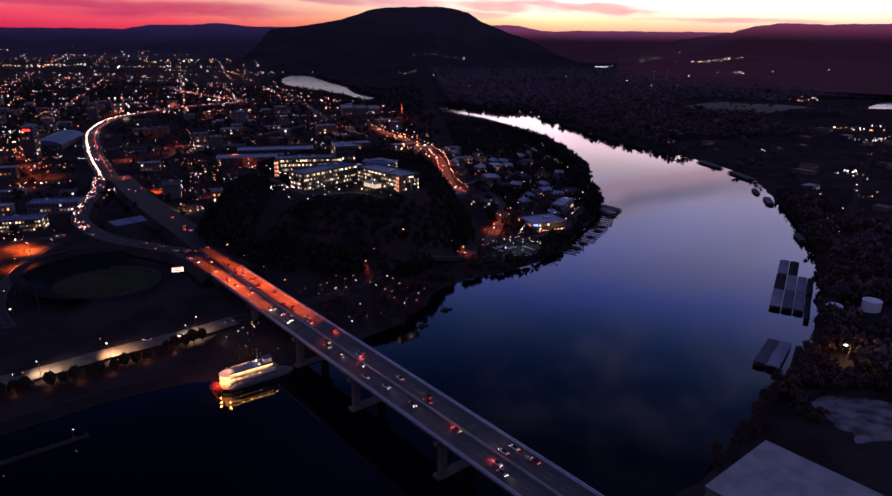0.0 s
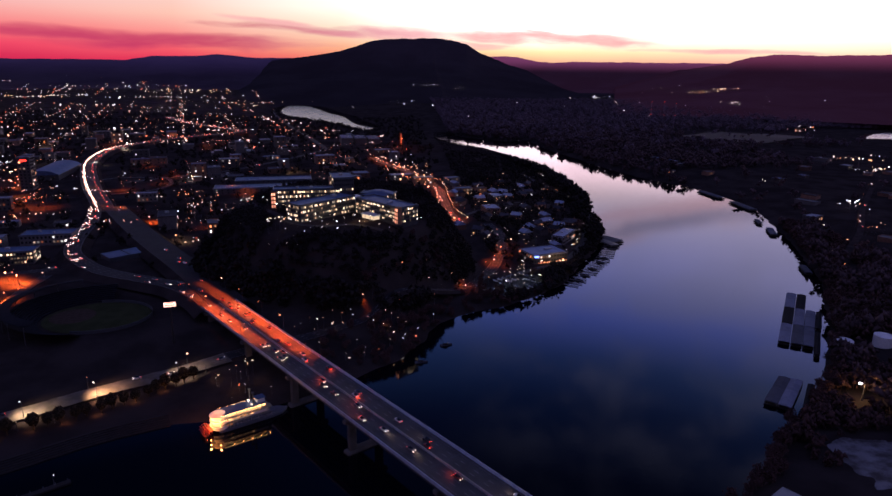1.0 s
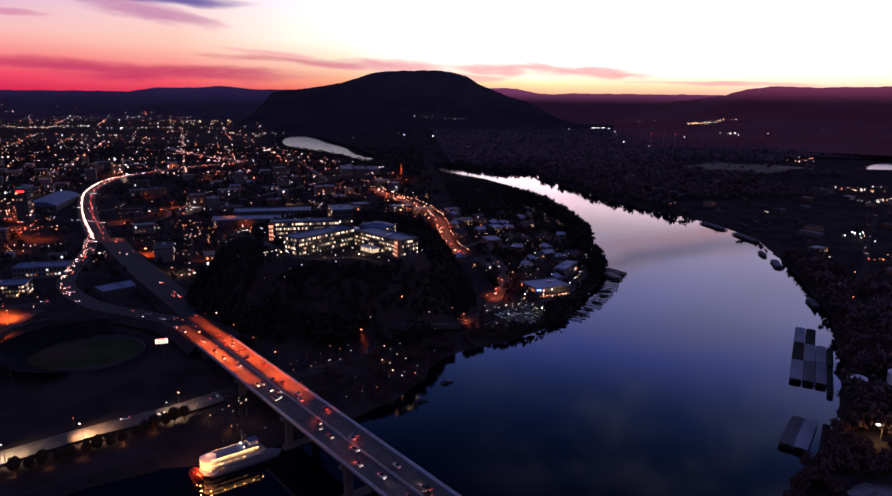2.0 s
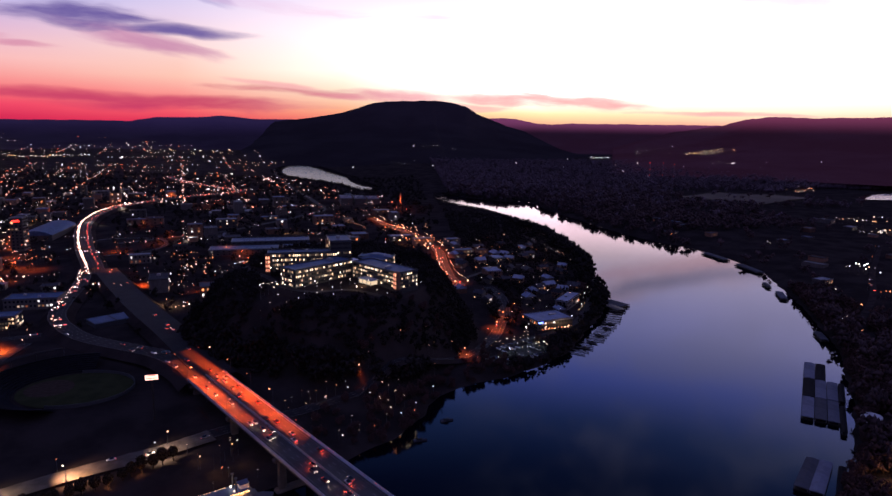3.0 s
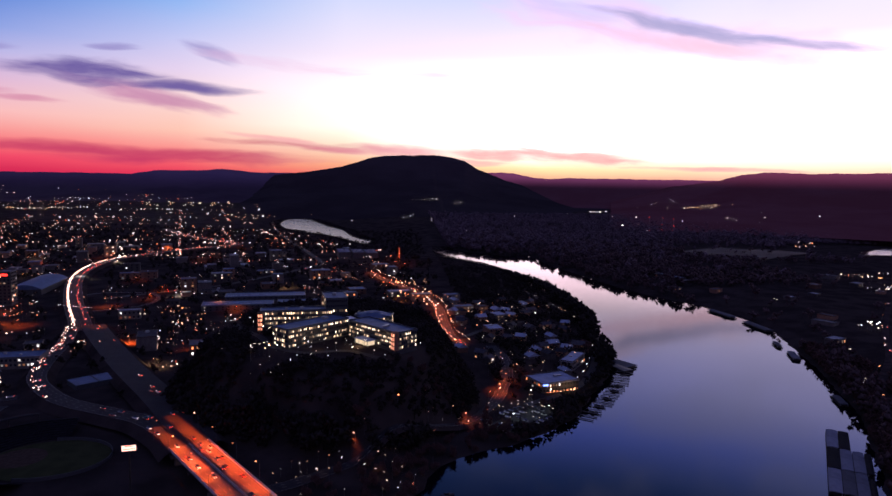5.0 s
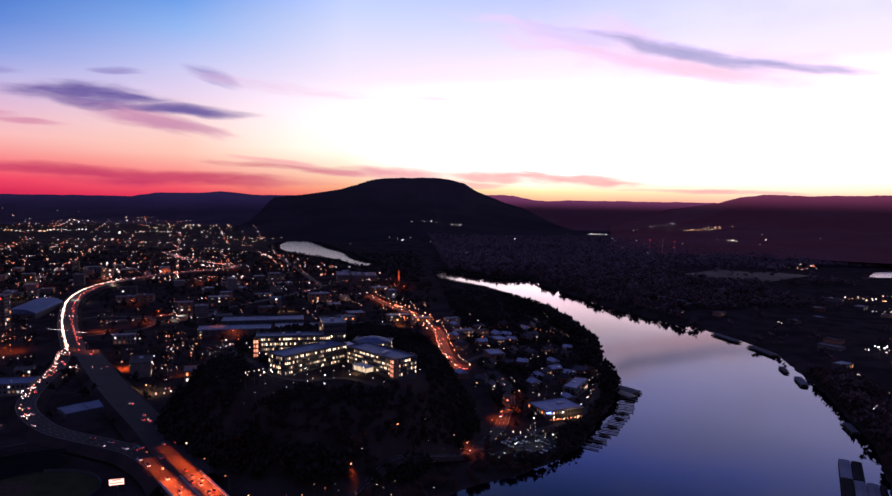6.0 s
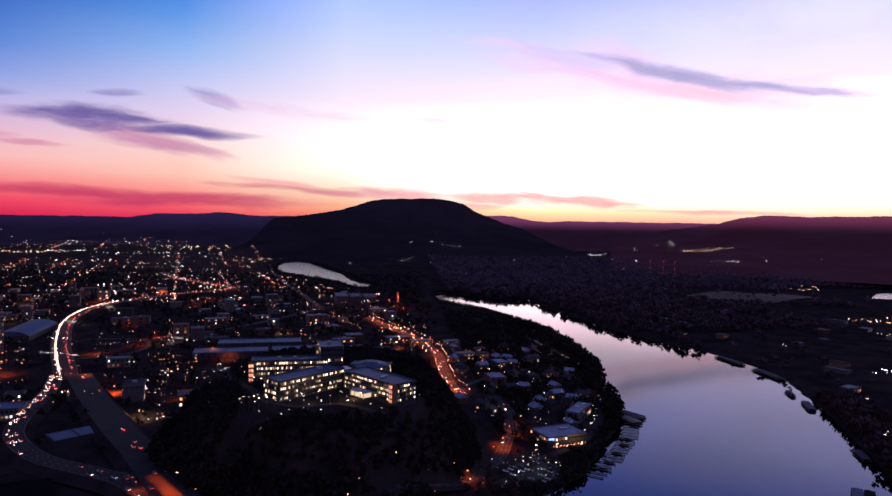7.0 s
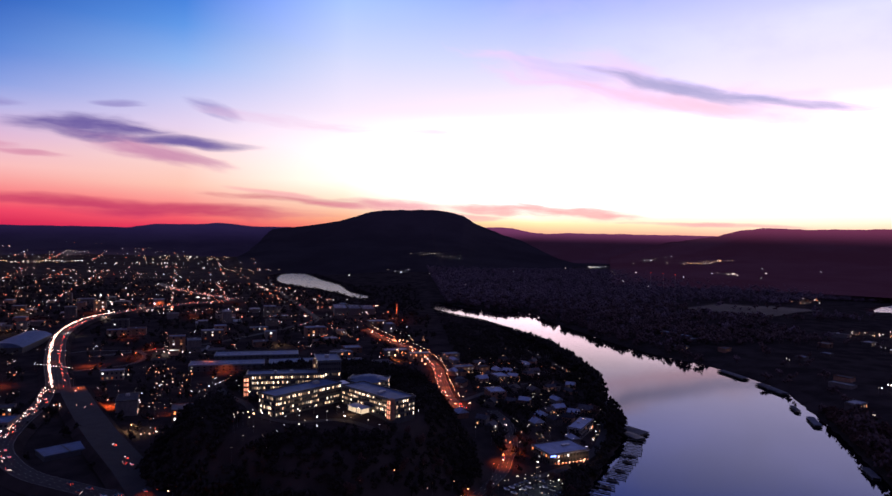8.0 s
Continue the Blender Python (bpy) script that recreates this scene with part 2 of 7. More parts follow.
DIRT = material("dark_dirt_lane", (0.05, 0.04, 0.04), 0.95, vary=0.4, scale=0.1, fine=1.0, spec=0.0)
BLUE_ROOF = material("blue_white_roof", (0.26, 0.32, 0.46), 0.8, vary=0.3, scale=0.15, fine=1.5, spec=0.1)
DARK_WALL = material("dark_wall_panels", (0.10, 0.09, 0.09), 0.85, vary=0.3, scale=0.3, fine=3.0, per_object=0.4, spec=0.2)
SLATE_ROOF = material("slate_blue_metal_roof", (0.075, 0.115, 0.22), 0.6, 0.0, vary=0.3, scale=0.2, fine=2.0, spec=0.2)
GLASS_WALL = material("dark_curtain_wall", (0.055, 0.058, 0.068), 0.35, vary=0.3, scale=0.4, fine=3.0, spec=0.3)
SHED_ROOF = material("shed_roof_membrane", (0.27, 0.28, 0.29), 0.9, vary=0.3, scale=0.12, fine=1.2, spec=0.05)

LAMP_MIX = glow("city_lamps", [(1.0, 0.18, 0.07), (1.0, 0.50, 0.36), (1.0, 0.80, 0.74), (1.0, 0.12, 0.06), (0.88, 0.86, 1.0), (1.0, 0.32, 0.18), (1.0, 0.62, 0.52), (0.95, 0.85, 0.88), (1.0, 0.42, 0.30)], 4.0, 0.95)
LAMP_SODIUM = glow("sodium_lamps", [(1.0, 0.24, 0.09), (1.0, 0.42, 0.24)], 5.0, 0.8)
LAMP_WHITE = glow("white_lamps", [(1.0, 0.78, 0.64), (0.95, 0.90, 1.0)], 7.0, 0.8)
LAMP_SMALL = glow("path_and_yard_lamps", [(1.0, 0.62, 0.36), (1.0, 0.82, 0.70), (1.0, 0.40, 0.18), (1.0, 0.72, 0.5)], 9.0, 0.6)
LAMP_RED = glow("red_beacons", [(1.0, 0.03, 0.02)], 3.0, 0.3)


# ---------------------------------------------------------------- building helpers
def part(name, bm, mat, parent=None, label="", smooth=False):
    """Links a bmesh as one mesh object under a thing."""
    me = bpy.data.meshes.new(name)
    bm.to_mesh(me)
    bm.free()
    me.materials.append(mat)
    if smooth:
        me.shade_smooth()
    ob = new(name, me)
    if parent:
        ob.parent = parent
    if label:
        tagged(ob, label)
    return ob


def sheet(name, verts, faces, mat, parent=None, smooth=False):
    """Links vertices and faces as one mesh object."""
    me = bpy.data.meshes.new(name)
    me.from_pydata([tuple(v) for v in verts], [], [tuple(f) for f in faces])
    me.materials.append(mat)
    if smooth:
        me.shade_smooth()
    ob = new(name, me)
    if parent:
        ob.parent = parent
    return ob


def box(bm, size, at=(0, 0, 0), turn=0.0, bevel=0.0, taper=1.0):
    """A block whose base centre is at `at`, turned about z in degrees."""
    made = bmesh.ops.create_cube(bm, size=1.0)["verts"]
    for v in made:
        k = taper if v.co.z > 0 else 1.0
        v.co = Vector((v.co.x * size[0] * k, v.co.y * size[1] * k, (v.co.z + 0.5) * size[2]))
    if bevel:
        edges = list({e for v in made for e in v.link_edges})
        out = bmesh.ops.bevel(bm, geom=edges, offset=bevel, segments=1, affect="EDGES")
        made = list({v for f in out["faces"] for v in f.verts} | {v for v in made if v.is_valid})
    bmesh.ops.transform(bm, matrix=pose(*at, 0, 0, turn), verts=made)
    return made


def rod(bm, a, b, r0, r1=None, sides=8):
    """A tapered round bar from a to b."""
    a, b = Vector(a), Vector(b)
    d = b - a
    made = bmesh.ops.create_cone(bm, cap_ends=True, segments=sides, radius1=r0, radius2=r0 if r1 is None else r1, depth=d.length)["verts"]
    m = Matrix.Translation((a + b) / 2) @ d.to_track_quat("Z", "Y").to_matrix().to_4x4()
    bmesh.ops.transform(bm, matrix=m, verts=made)
    return made


def thing(name, at, turn=0.0, label="", category="", group="", kind=""):
    ob = new(name)
    ob.empty_display_size = 0.5
    ob.matrix_basis = pose(*at, 0, 0, turn)
    return tagged(ob, label, category, group, kind)


def smoothstep(a, b, x):
    t = np.clip((np.asarray(x, float) - a) / (b - a), 0, 1)
    return t * t * (3 - 2 * t)


def curve_through(points, step=6.0):
    """A smooth line through the points, at even steps."""
    p = np.array(points, float)
    p = np.vstack([2 * p[0] - p[1], p, 2 * p[-1] - p[-2]])
    out = []
    for i in range(1, len(p) - 2):
        n = max(2, int(np.linalg.norm(p[i + 1] - p[i]) / step))
        for t in np.linspace(0, 1, n, endpoint=False):
            out.append(0.5 * (2 * p[i] + (p[i + 1] - p[i - 1]) * t + (2 * p[i - 1] - 5 * p[i] + 4 * p[i + 1] - p[i + 2]) * t ** 2
                              + (3 * p[i] - p[i - 1] - 3 * p[i + 1] + p[i + 2]) * t ** 3))
    out.append(p[-2])
    return np.array(out)


# ---------------------------------------------------------------- the plan of the river and the land
EAST_BANK = [(150, -60), (80, 90), (84, 165), (106, 205), (132, 226), (168, 256), (196, 290), (240, 330), (272, 368), (303, 414), (356, 500), (390, 565), (415, 632), (458, 757),
             (488, 880), (482, 965), (464, 1042), (440, 1086), (422, 1126), (400, 1195), (382, 1275), (364, 1386), (342, 1510), (332, 1660), (324, 1736), (272, 1699), (238, 1731), (176, 1788), (128, 1872)]
WEST_BANK = [(84, 1800), (101, 1702), (138, 1622), (176, 1560), (208, 1480), (226, 1370), (238, 1250), (256, 1150), (264, 1050), (264, 960), (256, 880), (238, 776), (214, 679), (184, 620), (150, 558), (111, 511), (64, 482), (39, 466),
             (20, 443), (13, 421), (-5, 390), (-22, 374), (-45, 350), (-72, 336), (-103, 322), (-156, 306), (-240, 262), (-420, 190), (-640, 120), (-900, 60)]
BEHIND = [(-900, -240), (-400, -160), (0, -110)]
UPPER_REACH = [(-94, 2065), (-148, 2175), (-184, 2310), (-221, 2500), (-301, 2706), (-411, 3055), (-470, 3190), (-525, 3130), (-510, 2831), (-446, 2580), (-348, 2409), (-260, 2291), (-182, 2141), (-113, 1991)]
LAKE = [(1335, 1828), (1400, 1815), (1500, 1850), (1600, 1930), (1560, 2010), (1480, 1975), (1400, 1905)]

river = np.vstack([curve_through(EAST_BANK), curve_through(WEST_BANK), curve_through(BEHIND, 40)])
upper = curve_through(UPPER_REACH + UPPER_REACH[:1], 15)
lake = curve_through(LAKE + LAKE[:1], 15)
rng = np.random.default_rng(4)


def shore_distance(x, y, ring):
    """Metres to the ring; negative inside it."""
    a = ring
    b = np.roll(ring, -1, 0)
    best = np.full(x.shape, 1e9)
    inside = np.zeros(x.shape, bool)
    for (ax, ay), (bx, by) in zip(a, b):
        dx, dy = bx - ax, by - ay
        t = np.clip(((x - ax) * dx + (y - ay) * dy) / (dx * dx + dy * dy + 1e-9), 0, 1)
        best = np.minimum(best, np.hypot(x - ax - t * dx, y - ay - t * dy))
        cross = ((ay > y) != (by > y)) & (x < (bx - ax) * (y - ay) / (by - ay + 1e-12) + ax)
        inside ^= cross
    return np.where(inside, -best, best)


def land_distance(x, y):
    return np.minimum(np.minimum(shore_distance(x, y, river), shore_distance(x, y, upper)), shore_distance(x, y, lake))


def waves(x, y, size, seed):
    r = np.random.default_rng(seed)
    total = 0
    for k in range(5):
        a, ph = r.uniform(0, 6.28), r.uniform(0, 6.28)
        f = 6.28 / size * (0.6 + 0.35 * k)
        total = total + np.sin(f * (x * np.cos(a) + y * np.sin(a)) + ph) / (1 + 0.5 * k)
    return total / 2.5


HILL, HILL_TOP = (-58.0, 612.0), 50.0


def hill_share(x, y):
    wide = np.where(x > HILL[0], 134 - 17 * smoothstep(535, 605, y), 122)
    r = np.hypot((x - HILL[0]) / wide, (y - HILL[1]) / 152)
    brow = 0.15 * (1 - smoothstep(540, 610, y)) * (1 - smoothstep(-10, 40, x))
    return 1 - smoothstep(0, 1, (r + 0.03 * waves(x, y, 90, 3) - 0.70 - brow) / (0.34 - 0.6 * brow))


def ground(x, y):
    x, y = np.asarray(x, float), np.asarray(y, float)
    d = land_distance(x, y) + 2.5 * waves(x, y, 40, 1)
    r = np.hypot(x, y)
    z = np.where(d < 0, np.maximum(-5, d * 0.5), 3.5 * smoothstep(0, 14, d) + 8.5 * smoothstep(8, 110, d))
    rise = smoothstep(2300, 4700, r) * np.where(x > 200, 30, 52) * smoothstep(0, 400, d)
    z = z + rise + smoothstep(60, 400, d) * 2.0 * waves(x, y, 320, 2)
    low = 1 - smoothstep(90, 420, np.minimum(shore_distance(x, y, lake), shore_distance(x, y, upper) + 30))
    z = np.where(d > 0, z * (1 - 0.85 * low), z)
    return z + hill_share(x, y) * HILL_TOP


def spread(lo, hi, fine_lo, fine_hi, fine, grow=1.06, most=70):
    mid = list(np.arange(fine_lo, fine_hi + 0.1, fine))
    s, v = fine, fine_hi
    while v < hi:
        s = min(most, s * grow)
        v += s
        mid.append(min(v, hi))
    s, v = fine, fine_lo
    low = []
    while v > lo:
        s = min(most, s * grow)
        v -= s
        low.append(max(v, lo))
    return np.array(low[::-1] + mid)


def height_sheet(name, xs, ys, height, mat, smooth=True):
    X, Y = np.meshgrid(xs, ys)
    Z = height(X, Y)
    nx, ny = len(xs), len(ys)
    verts = np.stack([X.ravel(), Y.ravel(), Z.ravel()], 1)
    i = (np.arange(ny - 1)[:, None] * nx + np.arange(nx - 1)[None, :]).ravel()
    faces = np.stack([i, i + 1, i + 1 + nx, i + nx], 1)
    me = bpy.data.meshes.new(name)
    me.vertices.add(len(verts))
    me.vertices.foreach_set("co", verts.astype(np.float32).ravel())
    me.loops.add(faces.size)
    me.loops.foreach_set("vertex_index", faces.astype(np.int32).ravel())
    me.polygons.add(len(faces))
    me.polygons.foreach_set("loop_start", np.arange(0, faces.size, 4, dtype=np.int32))
    me.update(calc_edges=True)
    me.materials.append(mat)
    if smooth:
        me.shade_smooth()
    return new(name, me)


GX = spread(-4700, 4700, -720, 620, 8.0)
GY = np.concatenate([spread(-1500, 1900, 120, 1900, 8.0), np.arange(1912, 3250, 13.0), np.arange(3260, 4760, 50.0)])
tagged(height_sheet("ground", GX, GY, ground, GRASS), "dark winter ground with grass, hills and low river banks", "ground", kind="structure")

WATER = bpy.data.materials.new("river_water")
WATER.use_nodes = True
q = Graph(WATER.node_tree)
wb = WATER.node_tree.nodes["Principled BSDF"]
wb.inputs["Base Color"].default_value = (0.0012, 0.0016, 0.004, 1)
wb.inputs["IOR"].default_value = 1.333
where = node(WATER.node_tree, "ShaderNodeTexCoord").outputs["Object"]
q.feed(wb.inputs["Roughness"], q.step(q.noise(where, 0.006, 3.0), 0.35, 0.7, 0.04, 0.06))
ripple = node(WATER.node_tree, "ShaderNodeBump")
ripple.inputs["Strength"].default_value = 0.035
ripple.inputs["Distance"].default_value = 0.3
q.feed(ripple.inputs["Height"], q.noise(where, 0.35, 3.0))
WATER.node_tree.links.new(ripple.outputs[0], wb.inputs["Normal"])
RUFFLED = WATER.copy()
RUFFLED.name = "ruffled_river_water"
for link in list(RUFFLED.node_tree.links):
    if link.to_socket.name == "Roughness":
        RUFFLED.node_tree.links.remove(link)
RUFFLED.node_tree.nodes["Principled BSDF"].inputs["Roughness"].default_value = 0.20
RUFFLED.node_tree.nodes["Principled BSDF"].inputs["IOR"].default_value = 2.6
WXS, WYS = np.linspace(-4600, 4600, 3), np.linspace(-1400, 4600, 3)
tagged(height_sheet("water", WXS, WYS, lambda x, y: x * 0.0, WATER, False), "calm wide river mirroring the pink and blue dusk sky", "water", kind="structure")


# the upper reach lies open to the wind: its surface is ruffled
for name, ring, label in (("water_upper_reach", upper, "far reach of the river ruffled by wind"), ("water_lake", lake, "small bright lake among far woods")):
    bm = bmesh.new()
    bm.faces.new([bm.verts.new((float(a), float(b), 0.05)) for a, b in ring[:-1]])
    bmesh.ops.triangulate(bm, faces=bm.faces)
    tagged(part(name, bm, RUFFLED), label, "water", kind="structure")


# ---------------------------------------------------------------- mountains and far ridges
def crest(angles, heights):
    return lambda a: np.interp(a, angles, heights)


table_profile = crest([-14, -10.9, -8.1, -5.9, -5.2, -3.2, -2.3, 0.2, 3.2, 5.4, 6.4, 7.2, 8.7, 10.7, 12.6, 15], [-1.6, 0.25, 0.55, 1.0, 1.12, 1.77, 2.0, 2.2, 2.12, 1.78, 1.14, 0.81, 0.30, -0.25, -1.0, -1.6])


def table_mountain(x, y):
    a = np.degrees(np.arctan2(x, y - 60))
    r = np.hypot(x, y - 60)
    top = 189 + np.tan(np.radians(table_profile(a))) * 4800 + (4 * waves(x, y, 130, 8) + 4 * waves(x, y, 45, 18)) * smoothstep(-1, 1, table_profile(a))
    foot = ground(x, y) - 8
    up = smoothstep(2750, 4800, r)
    up = 0.55 * up + 0.45 * smoothstep(4000, 4800, r) + 0.02 * waves(x, y, 400, 9) * up
    return foot + np.maximum(top - foot, -5) * up


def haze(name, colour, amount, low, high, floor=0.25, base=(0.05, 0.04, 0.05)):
    """Dim far woods; the dusk haze before them is put in as emission, stronger with height."""
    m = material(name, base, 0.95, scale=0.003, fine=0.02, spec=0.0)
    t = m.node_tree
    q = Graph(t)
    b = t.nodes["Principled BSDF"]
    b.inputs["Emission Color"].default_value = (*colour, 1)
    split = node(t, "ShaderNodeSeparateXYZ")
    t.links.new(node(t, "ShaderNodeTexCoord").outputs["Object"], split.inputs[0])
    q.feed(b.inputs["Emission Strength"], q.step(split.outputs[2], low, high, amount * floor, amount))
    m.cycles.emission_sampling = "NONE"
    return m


# the mountain's haze is a faint violet glow put into its surface
HAZY_WOODS = haze("hazy_mountain_woods", (0.11, 0.068, 0.24), 0.024, 40, 330, 0.25, (0.034, 0.030, 0.034))
mountain = height_sheet("table_mountain", np.linspace(-1300, 1300, 230), np.linspace(2700, 4900, 100), table_mountain, HAZY_WOODS)
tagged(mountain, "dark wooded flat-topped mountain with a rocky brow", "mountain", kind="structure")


RIDGES = []


def ridge_top(x, y):
    """Height of the far slopes, for the lights that stand on them."""
    a, r = np.degrees(np.arctan2(x, y - 60)), np.hypot(x, y - 60)
    z = np.full(np.shape(x), -99.0)
    for prof, a0, a1, radius, depth in RIDGES:
        share = np.interp(r - radius, [-depth, -depth * 0.72, -depth * 0.45, -depth * 0.2, 0], [0, 0.13, 0.33, 0.72, 1.0])
        z = np.where((a > a0) & (a < a1) & (r > radius - depth), np.maximum(z, 20 + (169 + np.tan(np.radians(prof(a))) * radius) * share), z)
    return z


def far_ridge(name, angles, heights, radius, depth, mat, label, rough=2.0, seed=5):
    """A long ridge at a given distance, with its slopes before and behind."""
    prof = crest(angles, heights)
    a = np.linspace(angles[0], angles[-1], int((angles[-1] - angles[0]) * 8))
    verts, faces = [], []
    rows = [(-depth, 0.0), (-depth * 0.72, 0.13), (-depth * 0.45, 0.33), (-depth * 0.2, 0.72), (0, 1.0), (40, 0.5)]
    RIDGES.append((prof, angles[0], angles[-1], radius, depth))
    for j, (dr, share) in enumerate(rows):
        r = radius + dr
        x, y = r * np.sin(np.radians(a)), 60 + r * np.cos(np.radians(a))
        top = 189 + np.tan(np.radians(prof(a))) * radius + rough * waves(x, y, 160, seed) + 0.8 * rough * waves(x, y, 55, seed + 3)
        z = 20 + (top - 20) * share
        verts += list(zip(x, y, z))
    n = len(a)
    for j in range(len(rows) - 1):
        faces += [(j * n + i, j * n + i + 1, (j + 1) * n + i + 1, (j + 1) * n + i) for i in range(n - 1)]
    return tagged(sheet(name, verts, faces, mat, smooth=True), label, "hills", kind="structure")


# each far slope emits its own haze colour, strongest at the crest
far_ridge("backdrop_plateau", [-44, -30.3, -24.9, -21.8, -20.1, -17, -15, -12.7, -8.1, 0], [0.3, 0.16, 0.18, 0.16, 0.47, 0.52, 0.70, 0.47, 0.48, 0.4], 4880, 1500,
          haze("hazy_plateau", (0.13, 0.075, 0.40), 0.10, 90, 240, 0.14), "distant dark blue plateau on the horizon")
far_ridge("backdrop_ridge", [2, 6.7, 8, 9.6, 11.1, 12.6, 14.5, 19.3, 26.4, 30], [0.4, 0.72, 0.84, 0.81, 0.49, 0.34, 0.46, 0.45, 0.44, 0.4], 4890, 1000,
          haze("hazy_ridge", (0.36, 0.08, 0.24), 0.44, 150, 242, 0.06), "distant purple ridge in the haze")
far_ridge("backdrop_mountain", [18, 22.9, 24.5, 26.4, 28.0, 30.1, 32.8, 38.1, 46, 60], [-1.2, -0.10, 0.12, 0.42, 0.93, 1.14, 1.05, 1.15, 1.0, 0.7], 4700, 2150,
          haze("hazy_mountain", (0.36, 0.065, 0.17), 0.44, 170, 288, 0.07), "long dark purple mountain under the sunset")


# ---------------------------------------------------------------- quick look-up of the land
GRID_D = land_distance(*np.meshgrid(GX, GY))
GRID_Z = ground(*np.meshgrid(GX, GY))


def grid_value(table, x, y):
    x, y = np.asarray(x, float), np.asarray(y, float)
    i = np.clip(np.searchsorted(GX, x) - 1, 0, len(GX) - 2)
    j = np.clip(np.searchsorted(GY, y) - 1, 0, len(GY) - 2)
    u = np.clip((x - GX[i]) / (GX[i + 1] - GX[i]), 0, 1)
    v = np.clip((y - GY[j]) / (GY[j + 1] - GY[j]), 0, 1)
    return (table[j, i] * (1 - u) + table[j, i + 1] * u) * (1 - v) + (table[j + 1, i] * (1 - u) + table[j + 1, i + 1] * u) * v


def gz(x, y):
    return float(grid_value(GRID_Z, x, y))


# ---------------------------------------------------------------- roads
def offsets(line):
    """Unit normals to the left of a line in the plan."""
    d = np.gradient(line[:, :2], axis=0)
    d /= np.linalg.norm(d, axis=1)[:, None] + 1e-9
    return np.stack([-d[:, 1], d[:, 0]], 1)


def strip(name, line, left, right, mat, lift=0.0, skirt=0.0, parent=None):
    """A road surface between two distances left of the line, with sides that go down by skirt."""
    n = offsets(line)
    rows = []
    a = np.column_stack([line[:, :2] + n * left, line[:, 2] + lift])
    b = np.column_stack([line[:, :2] + n * right, line[:, 2] + lift])
    rows = [a, b]
    if skirt:
        a0 = np.column_stack([line[:, :2] + n * (left + skirt * 0.9), line[:, 2] + lift - skirt])
        b0 = np.column_stack([line[:, :2] + n * (right - skirt * 0.9), line[:, 2] + lift - skirt])
        rows = [a0, a, b, b0]
    k = len(line)
    faces = []
    for r in range(len(rows) - 1):
        faces += [(r * k + i, (r + 1) * k + i, (r + 1) * k + i + 1, r * k + i + 1) for i in range(k - 1)]
    return sheet(name, np.vstack(rows), faces, mat, parent)


def dashes(name, line, at, mat, lift, dash=3.0, every=9.0, wide=0.18, parent=None):
    n = offsets(line)
    run = np.concatenate([[0], np.cumsum(np.linalg.norm(np.diff(line[:, :2], axis=0), axis=1))])
    verts, faces = [], []
    for s0 in np.arange(2, run[-1] - dash, every):
        c = []
        for s1 in (s0, s0 + dash):
            p = np.array([np.interp(s1, run, line[:, k]) for k in range(3)])
            m = np.array([np.interp(s1, run, n[:, k]) for k in range(2)])
            c.append((p[0] + m[0] * (at - wide), p[1] + m[1] * (at - wide), p[2] + lift))
            c.append((p[0] + m[0] * (at + wide), p[1] + m[1] * (at + wide), p[2] + lift))
        b = len(verts)
        verts += c
        faces.append((b, b + 2, b + 3, b + 1))
    return sheet(name, verts, faces, mat, parent)


def on_ground(points, lift=0.5, step=6.0, level=None):
    line = curve_through(points, step)
    z = grid_value(GRID_Z, line[:, 0], line[:, 1]) + lift if level is None else np.interp(np.linspace(0, 1, len(line)), np.linspace(0, 1, len(level)), level)
    return np.column_stack([line, z])


ROADS = []


def road(points, width, label, lift=0.6, level=None, skirt=5.0, mat=None, lines=True):
    line = on_ground(points, lift, 6.0, level)
    ob = tagged(strip("road", line, width / 2, -width / 2, mat or ASPHALT), label, "road", kind="structure")
    for side in (1, -1):
        n = offsets(line)
        edge = np.column_stack([line[:, :2] + n * side * width / 2, line[:, 2] - 0.02])
        foot = np.column_stack([line[:, :2] + n * side * (width / 2 + 1.3 * skirt), line[:, 2] - skirt])
        k = len(line)
        sheet("embankment", np.vstack([edge, foot]), [(i, i + 1, k + i + 1, k + i) for i in range(k - 1)], GRASS, ob)
    if lines:
        for at in np.arange(-width / 2 + 3.8, width / 2 - 3, 3.6):
            tagged(dashes("lane_marking", line, at, WORN_LINE, 0.03, parent=ob), kind="stuff")
        for at in (-width / 2 + 0.6, width / 2 - 0.6):
            strip("edge_line", line, at + 0.1, at - 0.1, WORN_LINE, 0.03, parent=ob)
    ROADS.append(line)
    return line


BRIDGE_SOUTH, ALONG = np.array([-129.64, 441.53]), np.array([0.593, -0.805])
ACROSS = np.array([0.805, 0.593])      # to the west side of the bridge, away from the boat
DECK = 22.0


def on_bridge(run, side, z=DECK):
    p = BRIDGE_SOUTH + ALONG * run + ACROSS * side
    return (float(p[0]), float(p[1]), z)


